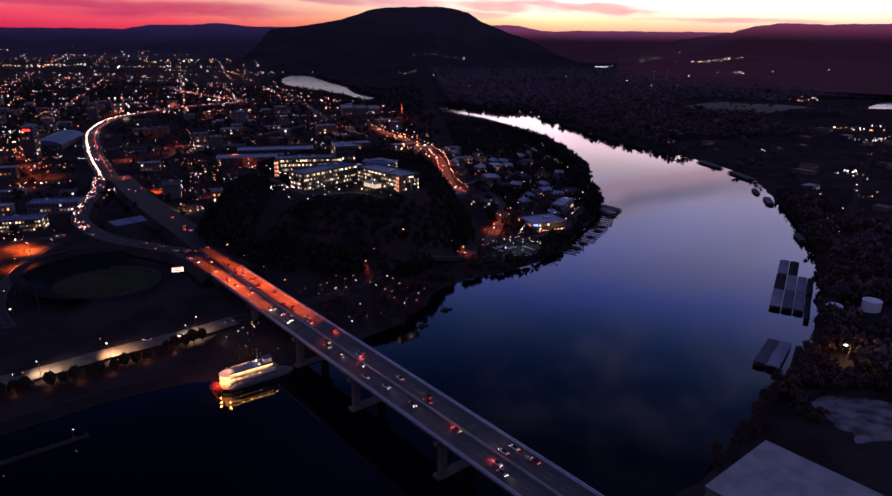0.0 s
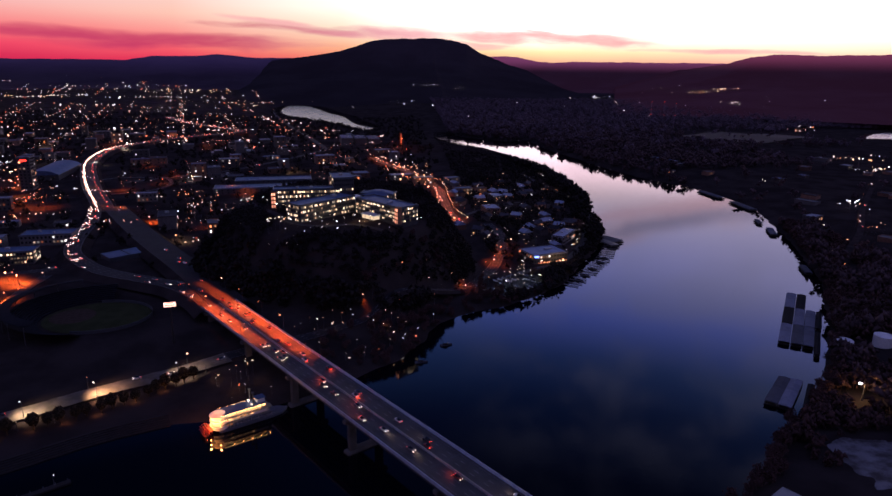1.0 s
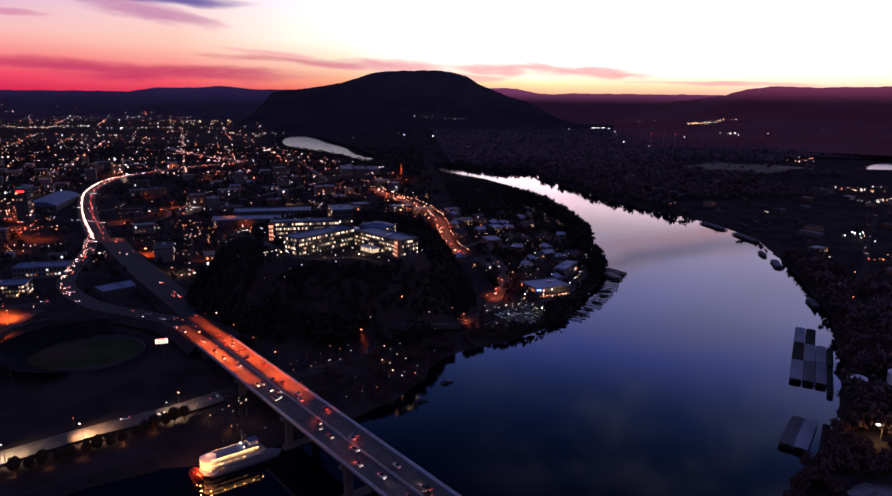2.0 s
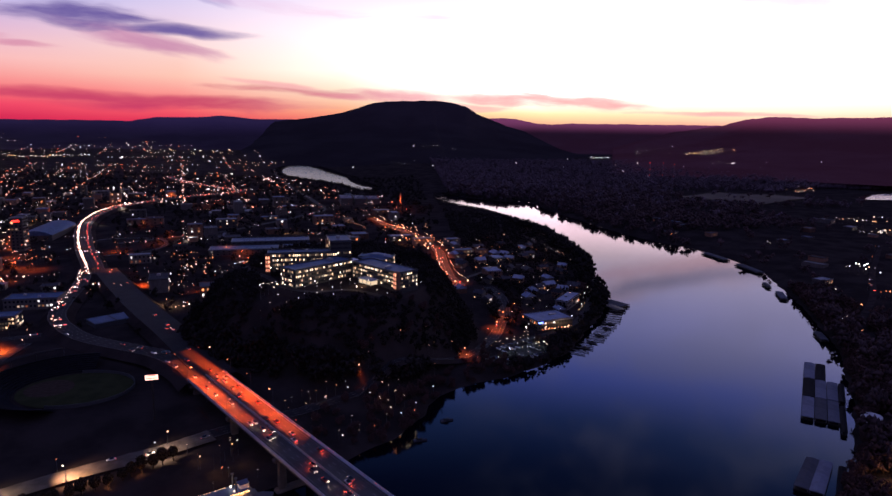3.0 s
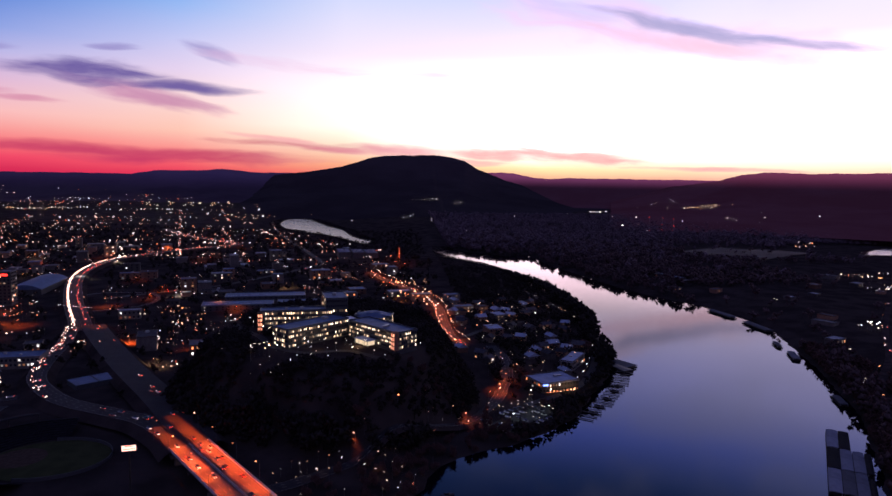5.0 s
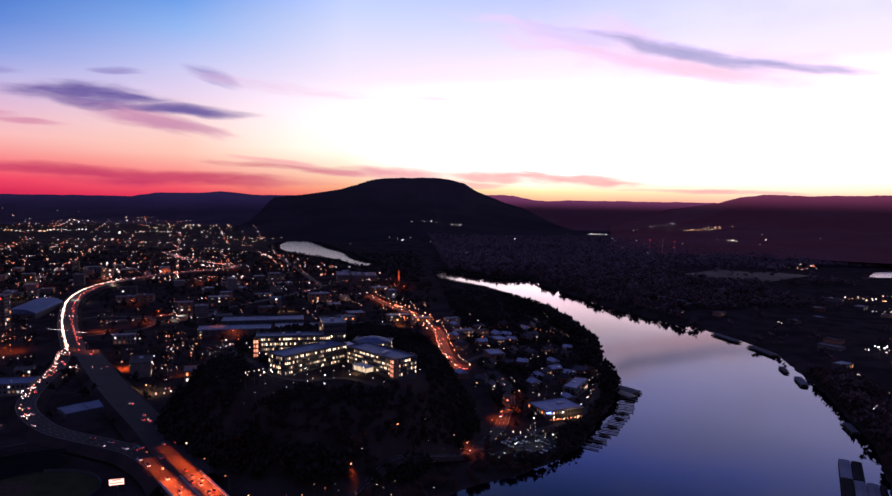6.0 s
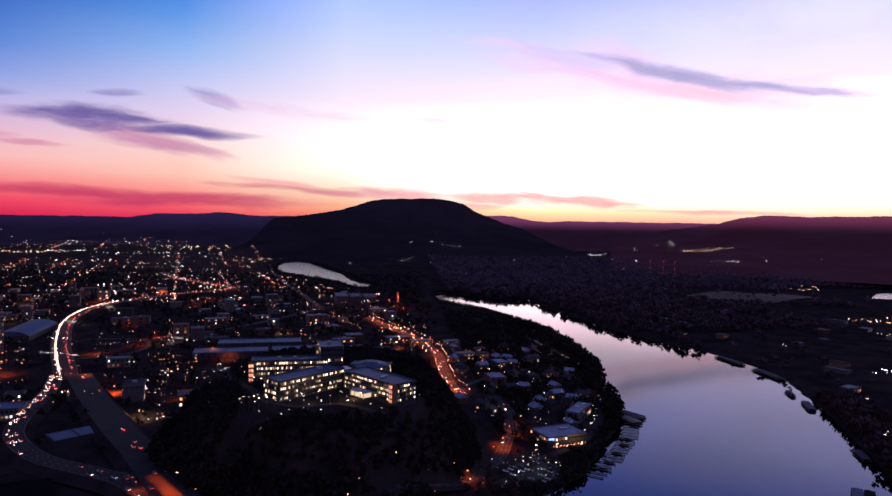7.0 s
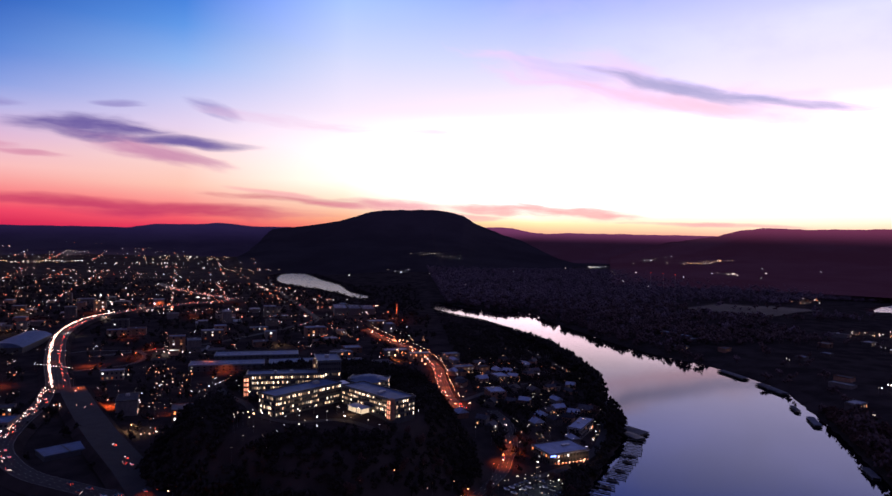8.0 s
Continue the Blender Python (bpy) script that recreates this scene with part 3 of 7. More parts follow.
# the freeway splits behind the bridge into an outer curve and a straight west branch that meet again
outer = road([on_bridge(2, -6)[:2], (-150, 462), (-178, 492), (-207, 510), (-250, 535), (-281, 564), (-308, 602), (-327, 657), (-344, 722), (-374, 800)], 15, "outer curve of a freeway with busy evening traffic", level=[22, 20, 18.5, 18, 18, 18, 18])
branch = road([on_bridge(2, 6)[:2], (-150, 486), (-188, 545), (-246, 630), (-300, 715), (-352, 800)], 25, "wide straight branch of a freeway with few cars", level=[22, 21, 20, 19, 18], lines=False)
main_road = road([(-352, 772), (-376, 820), (-453, 965), (-543, 1163), (-584, 1317), (-583, 1411), (-551, 1520), (-502, 1608), (-430, 1700), (-425, 1745), (-469, 1800), (-560, 1900), (-650, 2010), (-760, 2200)], 24, "freeway packed with evening traffic through the city", level=[18, 18, 18, 19, 20, 20, 20])
approach = road([on_bridge(0, 0)[:2], (-142, 462), (-158, 487), (-176, 515)], 27, "wide freeway approach behind the bridge", level=[21.9, 21.3, 20.4, 19.0], lines=False)
ramp_a = road([(-205, 590), (-262, 672), (-300, 730), (-330, 752)], 8, "narrow freeway ramp", 2.5, skirt=3)
loop = road([(-400, 905), (-352, 945), (-350, 1000), (-385, 1042), (-448, 1040), (-470, 1000), (-448, 965)], 7, "looping freeway ramp", 1.0, skirt=2)
parkway = road([(-300, 560), (-330, 547), (-440, 500), (-560, 460)], 10, "city street beside the ballpark", 0.6, skirt=2)
ring_street = road([(-300, 540), (-300, 500), (-292, 455), (-272, 405), (-245, 368)], 9, "street round the ballpark", 0.6, skirt=2)
landing_road = road([(-330, 250), (-270, 282), (-209, 321), (-173, 347), (-131, 371), (-105, 390), (-60, 420), (-23, 455), (20, 492), (51, 522), (78, 561), (90, 596), (99, 628), (104, 680), (96, 730)], 11, "riverside parkway under street lamps", 0.6, skirt=2.5)
sodium_road = road([(66, 730), (56, 780), (53, 860), (50, 951), (27, 1059), (-27, 1193), (-60, 1300)], 14, "wide street glowing under sodium lamps", 0.6, skirt=2)
hill_drive = road([(-150, 690), (-154, 660), (-146, 615), (-132, 586), (-112, 560), (-96, 530), (-70, 512), (-40, 520), (-10, 505)], 6, "drive round the office hill", 0.5, skirt=1.5, lines=False)
shore_drive = road([(104, 560), (140, 590), (170, 625), (196, 680), (214, 735), (238, 800), (244, 870), (232, 960), (205, 1100)], 7, "lane along the river shore", 0.5, skirt=1.5, lines=False)
cross_street = road([(60, 930), (110, 938), (175, 942), (236, 926)], 7, "lamp-lit residential street", 0.5, skirt=1.5, lines=False)
cross_street_b = road([(70, 770), (120, 830), (165, 858), (200, 862)], 7, "residential street", 0.5, skirt=1.5, lines=False)
north_lane = road([(415, 552), (450, 610), (520, 690), (600, 800), (760, 1000)], 7, "lane behind the river bank", 0.5, skirt=1.5, lines=False, mat=DIRT)
avenue = road([(-420, 1000), (-300, 1120), (-210, 1300), (-170, 1420), (-230, 1640), (-420, 2300), (-560, 2900)], 12, "long lamp-lit avenue", 0.6, skirt=1.5, lines=False)


# ---------------------------------------------------------------- the river bridge
def river_bridge():
    top = thing("highway_bridge", (0, 0, 0), 0, "long concrete highway bridge with six lanes over the river", "bridge")
    length, half = 448.0, 12.4
    ends = np.array([on_bridge(r, 0) for r in np.linspace(-4, length, 60)])
    turn = math.degrees(math.atan2(ALONG[1], ALONG[0]))
    mid = on_bridge(length / 2 - 2, 0)
    bm = bmesh.new()
    box(bm, (length + 4, 2 * half, 0.7), (mid[0], mid[1], DECK - 0.75), turn)
    part("deck", bm, PALE_CONCRETE, top, "pale concrete deck with bare shoulders")
    for side in (-1, 1):
        strip("carriageway", ends, side * 0.5, side * 11.2, ROAD_CONCRETE, 0.02, parent=top)
        for at in (3.9, 6.7):
            tagged(dashes("lane_marking", ends, side * at, WORN_LINE, 0.05, parent=top), kind="stuff")
        for at in (0.9, 9.9):
            strip("edge_line", ends, side * at - 0.09, side * at + 0.09, WORN_LINE, 0.05, parent=top)
        p = on_bridge(length / 2 - 2, side * (half - 0.25))
        bm = bmesh.new()
        box(bm, (length + 4, 0.45, 1.0), (p[0], p[1], DECK - 0.04), turn, 0.08)
        part("parapet", bm, PALE_CONCRETE, top)
    bm = bmesh.new()
    box(bm, (length + 4, 0.6, 0.85), (mid[0], mid[1], DECK + 0.0), turn, 0.1)
    part("median_barrier", bm, CONCRETE, top)
    for off in (-11, -6.6, -2.2, 2.2, 6.6, 11):
        p = on_bridge(length / 2 - 2, off)
        bm = bmesh.new()
        box(bm, (length + 3, 0.5, 2.3), (p[0], p[1], DECK - 3.1), turn)
        part("girder", bm, DARK_STEEL, top, "dark painted steel girder")
    for run in (0, 62, 124, 185, 256, 327, 398):
        p = on_bridge(run, 0)
        base = min(-4.5, gz(p[0], p[1])) if run not in (0, 62) else gz(p[0], p[1]) - 1
        bm = bmesh.new()
        for off in (-8, 8):
            c = on_bridge(run, off)
            box(bm, (2.6, 4.2, DECK - 5 - base), (c[0], c[1], base), turn, 0.4)
        box(bm, (3.0, 25.0, 2.0), (p[0], p[1], DECK - 5.2), turn, 0.3)
        # the low light under the deck is put into the pier colour
        pier = part("pier", bm, DARKENED_CONCRETE, top)
        bm = bmesh.new()
        if base < -2:
            box(bm, (5.5, 24, 4.5), (p[0], p[1], -3.0), turn, 0.8)
            part("footing", bm, DARKENED_CONCRETE, pier)
        else:
            bm.free()
    # expansion joints
    for run in range(30, 440, 36):
        p = on_bridge(run, 0)
        bm = bmesh.new()
        box(bm, (0.35, 19.4, 0.03), (p[0], p[1], DECK + 0.03), turn)
        part("expansion_joint", bm, DARK_STEEL, top)
    return top


river_bridge()


# ---------------------------------------------------------------- street lamps
def lamp_kind(name, tall, reach, head_mat, label, head=0.6, group=""):
    """A lamp post: tapered pole on a footing, arm and glowing head."""
    top = thing(name, (0, 0, -900), 0, label, "street lamp", group)
    bm = bmesh.new()
    rod(bm, (0, 0, 0), (0, 0, 0.5), 0.28, 0.28)
    rod(bm, (0, 0, 0), (0, 0, tall), 0.14, 0.08)
    rod(bm, (0, 0, tall - 0.2), (reach * 0.5, 0, tall + 0.25), 0.07)
    rod(bm, (reach * 0.5, 0, tall + 0.25), (reach, 0, tall + 0.3), 0.06)
    part("pole", bm, DARK_STEEL, top, "steel pole with a short arm")
    bm = bmesh.new()
    bmesh.ops.create_icosphere(bm, subdivisions=1, radius=head)
    bmesh.ops.scale(bm, vec=(1.1, 0.8, 0.7), verts=bm.verts)
    bmesh.ops.translate(bm, vec=(reach, 0, tall + 0.2), verts=bm.verts)
    part("lamp_head", bm, head_mat, top, "glowing lamp head", True)
    return top


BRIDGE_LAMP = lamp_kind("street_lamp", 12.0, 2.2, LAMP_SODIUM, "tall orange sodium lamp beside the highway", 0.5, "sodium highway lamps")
PATH_LAMP = lamp_kind("street_lamp", 5.0, 0.4, LAMP_WHITE, "low white lamp on the riverside path", 0.21, "riverside path lamps")
FLOOD_LAMP = lamp_kind("flood_lamp", 10.0, 1.6, LAMP_WHITE, "tall white flood lamp over the riverside road", 0.55, "landing flood lamps")
STREET_LAMP = lamp_kind("street_lamp", 7.5, 1.2, LAMP_SODIUM, "orange street lamp on a steel pole", 0.45, "orange street lamps")
CAMPUS_LAMP = lamp_kind("street_lamp", 4.5, 0.3, LAMP_WHITE, "small white lamp on the office hill", 0.36, "office campus lamps")
TEMPLATES = [BRIDGE_LAMP, PATH_LAMP, FLOOD_LAMP, STREET_LAMP, CAMPUS_LAMP]


def stand(kind, x, y, turn=0.0, z=None):
    return copy_thing(kind, pose(x, y, (gz(x, y) if z is None else z) - 0.05, 0, 0, turn))


def bulb(x, y, z, colour, watts, size=0.6):
    data = bpy.data.lights.new("lamp_light", "POINT")
    data.energy, data.color, data.shadow_soft_size = watts, colour, size
    ob = new("lamp_light", data)
    ob.location = (x, y, z)
    return ob


def downlight(x, y, z, colour, watts, cone=118.0, aim=None):
    """A cut-off street lamp that lights the road below it."""
    data = bpy.data.lights.new("lamp_light", "SPOT")
    data.energy, data.color, data.shadow_soft_size, data.spot_size, data.spot_blend = watts, colour, 0.5, radians(cone), 0.9
    ob = new("lamp_light", data)
    ob.matrix_basis = look((x, y, z), aim or (x, y + 0.01, z - 10))
    return ob


SODIUM, WARM, COLD = (1.0, 0.13, 0.018), (1.0, 0.62, 0.30), (1.0, 0.88, 0.72)
pick_power = random.Random(6)
side_turn = math.degrees(math.atan2(ACROSS[1], ACROSS[0]))
for run in range(-60, 121, 8):
    for side in (-1, 1):
        if side < 0 and not -46 < run < 86:
            continue
        p = on_bridge(run, side * 14.2)
        if run in (-28, 4, 36, 68):
            stand(BRIDGE_LAMP, p[0], p[1], side_turn + (180 if side > 0 else 0), DECK - 1.5)
        fade = min(1.0, (124 - run) / 60 if side > 0 else (92 - run) / 50, (run + 68) / 50)
        downlight(*on_bridge(run, side * 10.0, DECK + 14.0), (1.0, 0.108, 0.012), 125000 * fade * pick_power.uniform(0.3, 1.5), 46, on_bridge(run, side * 7.4))
for x, y in ((-38, 386), (-26, 394), (-32, 406), (-10, 409), (0, 418), (9, 429), (14, 441), (22, 458)):
    stand(PATH_LAMP, x, y, 40)
for x, y, c, w in ((-201, 318, (1.0, 0.68, 0.42), 36000), (-172, 338, (1.0, 0.52, 0.28), 60000), (-134, 360, (1.0, 0.68, 0.46), 48000)):
    stand(FLOOD_LAMP, x, y, 150)
    downlight(x - 1.2, y + 1.0, gz(x, y) + 9.5, c, w, 124, (x + 1, y + 4, gz(x, y)))
for x, y in ((-216, 300), (-208, 306), (-199, 308), (-184, 315), (-172, 323), (-160, 331), (-146, 343), (-134, 352), (-120, 366), (-98, 360), (-110, 352), (-92, 345)):
    stand(PATH_LAMP, x, y, 120)
for x, y in ((-133, 616), (-126, 598), (-120, 588), (-114, 579), (-108, 574), (-101, 569), (-137, 568), (-147, 619), (-152, 665), (-100, 527), (-92, 520), (-85, 513), (-75, 512),
             (-66, 513), (-59, 536), (-49, 525), (-43, 537), (-28, 535), (-61, 503), (-70, 530), (-54, 512), (-36, 516), (-20, 512), (-12, 506)):
    stand(CAMPUS_LAMP, x, y, 0)
run = np.linspace(0.0, 1.0, 17)
for t in run:
    i = int(t * (len(sodium_road) - 1))
    nrm = offsets(sodium_road)[i]
    for side in (-1, 1):
        x, y = sodium_road[i, :2] + nrm * side * 8.2
        stand(STREET_LAMP, x, y, math.degrees(math.atan2(-nrm[1] * side, -nrm[0] * side)))
for i in range(4, len(sodium_road), 6):
    downlight(sodium_road[i, 0], sodium_road[i, 1], sodium_road[i, 2] + 9, SODIUM, 60000, 145)
for line, every in ((landing_road, 9), (shore_drive, 4), (cross_street, 3), (cross_street_b, 4), (north_lane, 16), (avenue, 16), (parkway, 7), (ring_street, 6)):
    nrm = offsets(line)
    for i in range(2, len(line) - 1, every):
        x, y = line[i, :2] + nrm[i] * 5.6
        if grid_value(GRID_D, x, y) > 3 and math.hypot(x + 75, y - 400) > 45:
            stand(STREET_LAMP if line is not shore_drive else CAMPUS_LAMP, x, y, math.degrees(math.atan2(-nrm[i, 1], -nrm[i, 0])))
# added lamps with posts; they stand in for the taillight glow on the freeway
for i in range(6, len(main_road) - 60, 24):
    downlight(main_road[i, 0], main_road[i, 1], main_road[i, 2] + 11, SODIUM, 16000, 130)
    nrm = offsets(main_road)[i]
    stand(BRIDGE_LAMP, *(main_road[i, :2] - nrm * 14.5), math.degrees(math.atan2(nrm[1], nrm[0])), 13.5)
for x, y, w in ((95, 612, 24000), (85, 583, 26000), (50, 520, 12000), (-312, 519, 150000), (-326, 528, 110000), (-300, 480, 60000), (-338, 500, 110000), (-290, 745, 120000), (-272, 742, 80000), (110, 640, 4000)):
    downlight(x, y, gz(x, y) + 8.5, SODIUM, w * 1.6, 140)
    stand(STREET_LAMP, x + 1.0, y, 180)
downlight(-30, 456, gz(-30, 456) + 6, SODIUM, 9000, 70)
stand(STREET_LAMP, -29.2, 456, 180)
stand(FLOOD_LAMP, 264, 321, 200).scale = (2.6, 2.6, 1.15)
bulb(261.5, 319.0, gz(264, 321) + 8.5, (1.0, 0.55, 0.2), 6000)
for x, y in ((-206, 301), (-192, 307), (-178, 314), (-165, 322), (-150, 335), (-138, 346)):
    bulb(x, y, gz(x, y) + 1.6, (1.0, 0.36, 0.12), 240, 0.25)


# ---------------------------------------------------------------- vehicles
PAINTS = [material("car_paint_" + n, c, 0.3, 0.2, vary=0.1, scale=1.0) for n, c in (("white", (0.6, 0.6, 0.6)), ("grey", (0.16, 0.17, 0.18)), ("dark", (0.03, 0.03, 0.035)), ("red", (0.25, 0.03, 0.025)))]
GLASS = material("dark_glass", (0.01, 0.012, 0.015), 0.08, vary=0.1)
RUBBER = material("rubber", (0.02, 0.02, 0.02), 0.9)
HEADLIGHT = glow("headlights", [(1.0, 0.62, 0.50)], 24.0, 0.5)
TAILLIGHT = glow("taillights", [(1.0, 0.05, 0.03)], 12.0, 0.5)


NEAR_HEADLIGHT = glow("near_headlights", [(1.0, 0.78, 0.62)], 11.0, 0.5)
NEAR_TAILLIGHT = glow("near_taillights", [(1.0, 0.06, 0.04)], 4.0, 0.5)


def car_kind(paint, colour, tall=1.0, long=4.6, wheels=True):
    top = thing("car", (0, 0, -900), 0, colour + " car with its lights on", "car", "cars in the evening traffic")
    bm = bmesh.new()
    box(bm, (long, 1.82, 0.62 * tall), (0, 0, 0.32 if wheels else 0.1), 0, 0.14)
    part("body", bm, paint, top)
    bm = bmesh.new()
    box(bm, (long * 0.56, 1.62, 0.58 * tall), (-0.25, 0, 0.32 + 0.6 * tall), 0, 0.1, 0.78)
    part("cabin", bm, GLASS, top, "dark glazed cabin")
    if wheels:
        for x in (-long * 0.31, long * 0.31):
            for y in (-0.82, 0.82):
                bm = bmesh.new()
                rod(bm, (x, y - 0.11, 0.33), (x, y + 0.11, 0.33), 0.33, sides=10)
                part("wheel", bm, RUBBER, top)
    for y in (-0.62, 0.62):
        bm = bmesh.new()
        box(bm, (0.2, 0.34, 0.22), (long / 2 + 0.02, y, 0.58), 0, 0.05)
        part("headlight", bm, NEAR_HEADLIGHT if wheels else HEADLIGHT, top, "bright white headlight")
        bm = bmesh.new()
        box(bm, (0.2, 0.4, 0.22), (-long / 2 - 0.02, y, 0.66), 0, 0.05)
        part("taillight", bm, NEAR_TAILLIGHT if wheels else TAILLIGHT, top, "red taillight")
    return top


CARS = [car_kind(p, n, t, l) for p, n, t, l in zip(PAINTS, ("white", "grey", "black", "dark red"), (1.0, 1.0, 1.15, 1.0), (4.5, 4.7, 4.9, 4.4))]
FAR_CARS = [car_kind(p, n, t, l, False) for p, n, t, l in zip(PAINTS, ("white", "grey", "black", "dark red"), (1.0, 1.0, 1.15, 1.0), (4.5, 4.7, 4.9, 4.4))]
TEMPLATES += CARS + FAR_CARS
DARK_STONE = material("dark_stone", (0.024, 0.021, 0.023), 0.85, vary=0.4, scale=0.3, fine=3.0, spec=0.2)
PARKED = []
for ob in CARS[:3]:
    twin = copy_thing(ob, pose(0, 0, -900))
    tagged(twin, ob["label"].replace("with its lights on", "parked with its lights off"), group="parked cars")
    for o in list(twin.children):
        if o.name.startswith(("headlight", "taillight")):
            bpy.data.objects.remove(o)
    PARKED.append(twin)
TEMPLATES += PARKED
pick = random.Random(7)


def park(x, y, z, turn):
    copy_thing((CARS if y < 520 else FAR_CARS)[pick.randrange(4)], pose(x, y, z, 0, 0, turn))


# on the bridge: north-bound on the west side shows tail lights, the other side head lights
travel = math.degrees(math.atan2(ALONG[1], ALONG[0]))
used = []
for k in range(52):
    r, lane = pick.uniform(-2, 300), pick.choice((-7.9, -5.1, -2.4, 2.4, 5.1, 7.9))
    if any(abs(r - a) < 9 and lane == b for a, b in used):
        continue
    used.append((r, lane))
    x, y, z = on_bridge(r, lane)
    way = 1 if lane < 0 else -1
    park(x, y, z + 0.03, travel + (0 if lane < 0 else 180))
    if len(used) % 2:
        beam = downlight(*on_bridge(r + 2.5 * way, lane, DECK + 0.75), (1.0, 0.66, 0.46), 900, 70, on_bridge(r + 16 * way, lane, DECK - 0.6))
        beam.name, beam.data.shadow_soft_size = 'headlight_beam', 0.15
    else:
        bulb(*on_bridge(r - 3.4 * way, lane, DECK + 0.7), (1.0, 0.09, 0.04), 420, 0.2)


def traffic(line, count, spots, lo=0.02, hi=0.98):
    """Cars along a road; spots are (distance left of the line, +1 along it or -1 against it)."""
    nrm = offsets(line)
    seen = []
    for k in range(count):
        f = pick.uniform(lo, hi)
        i = int(f * (len(line) - 2))
        at, way = pick.choice(spots)
        if any(abs(i - a) < 2 and at == b for a, b in seen):
            continue
        seen.append((i, at))
        d = line[i + 1] - line[i]
        x, y = line[i, :2] + nrm[i] * at
        park(x, y, line[i, 2] + 0.05, math.degrees(math.atan2(d[1], d[0])) + (0 if way > 0 else 180))


traffic(outer, 34, ((5.3, -1), (1.7, -1), (-1.9, 1), (-5.3, 1)))
traffic(outer, 34, ((5.3, -1), (1.7, -1)), 0.6, 1.0)
traffic(branch, 9, ((-1.9, 1), (-5.3, 1), (1.9, 1)))
traffic(main_road, 60, ((8, -1), (4.6, -1)), 0.0, 0.42)
traffic(main_road, 16, ((8, -1), (4.6, -1)), 0.42, 1.0)
traffic(main_road, 36, ((-3.6, 1), (-7, 1), (-10.5, 1)))
traffic(sodium_road, 22, ((4, -1), (1.5, -1), (-2, 1), (-4.8, 1)))
traffic(avenue, 22, ((2, -1), (-2, 1)))
traffic(landing_road, 12, ((2.5, -1), (-2.5, 1)))
traffic(parkway, 8, ((2, -1), (-2, 1)))
traffic(north_lane, 5, ((1.5, -1), (-1.5, 1)), 0.3, 1.0)


# ---------------------------------------------------------------- the office campus on the hill
WIN_LIT = glow("lit_office_windows", [(1.0, 0.66, 0.42), (1.0, 0.80, 0.60), (1.0, 0.60, 0.36)], 1.25, 0.95)
WIN_DARK = material("unlit_window_glass", (0.02, 0.024, 0.03), 0.12, vary=0.2)
WIN_RED = glow("stairwell_windows", [(1.0, 0.34, 0.20)], 1.6, 0.4)
WIN_HOME = glow("lit_home_windows", [(1.0, 0.40, 0.17), (1.0, 0.66, 0.48), (0.95, 0.86, 0.85), (1.0, 0.25, 0.08)], 1.5, 0.85)
LIT_CANOPY = glow("lit_canopy", [(1.0, 0.74, 0.50)], 1.1, 0.2)


def pane_mesh(name, w, h, mat, deep=0.12):
    bm = bmesh.new()
    box(bm, (w, deep, h), (0, 0, 0), 0, 0.03)
    me = bpy.data.meshes.new(name)
    bm.to_mesh(me)
    bm.free()
    me.materials.append(mat)
    return me


PANES = {}


def pane(w, h, mat):
    key = (round(w, 2), round(h, 2), mat.name)
    if key not in PANES:
        PANES[key] = pane_mesh("window", w, h, mat)
    return PANES[key]


def window_row(parent, a, b, z, w, h, gap, lit, chance, rnd, out=0.08):
    """Panes side by side along a wall from a to b, in the parent's frame."""
    a, b = Vector((*a, 0)), Vector((*b, 0))
    d = b - a
    n = max(1, int((d.length - 0.6) / (w + gap)))
    turn = math.atan2(d.y, d.x)
    normal = Vector((d.y, -d.x, 0)).normalized() * out
    run = rnd.random() < 0.5
    for i in range(n):
        if rnd.random() < 0.45:
            run = rnd.random() < chance
        c = a + d * ((i + 0.5) / n) + normal
        ob = new("window", pane(w, h, lit if run else WIN_DARK))
        ob.parent = parent
        ob.matrix_basis = Matrix.LocRotScale((c.x, c.y, z), Euler((0, 0, turn)), None)


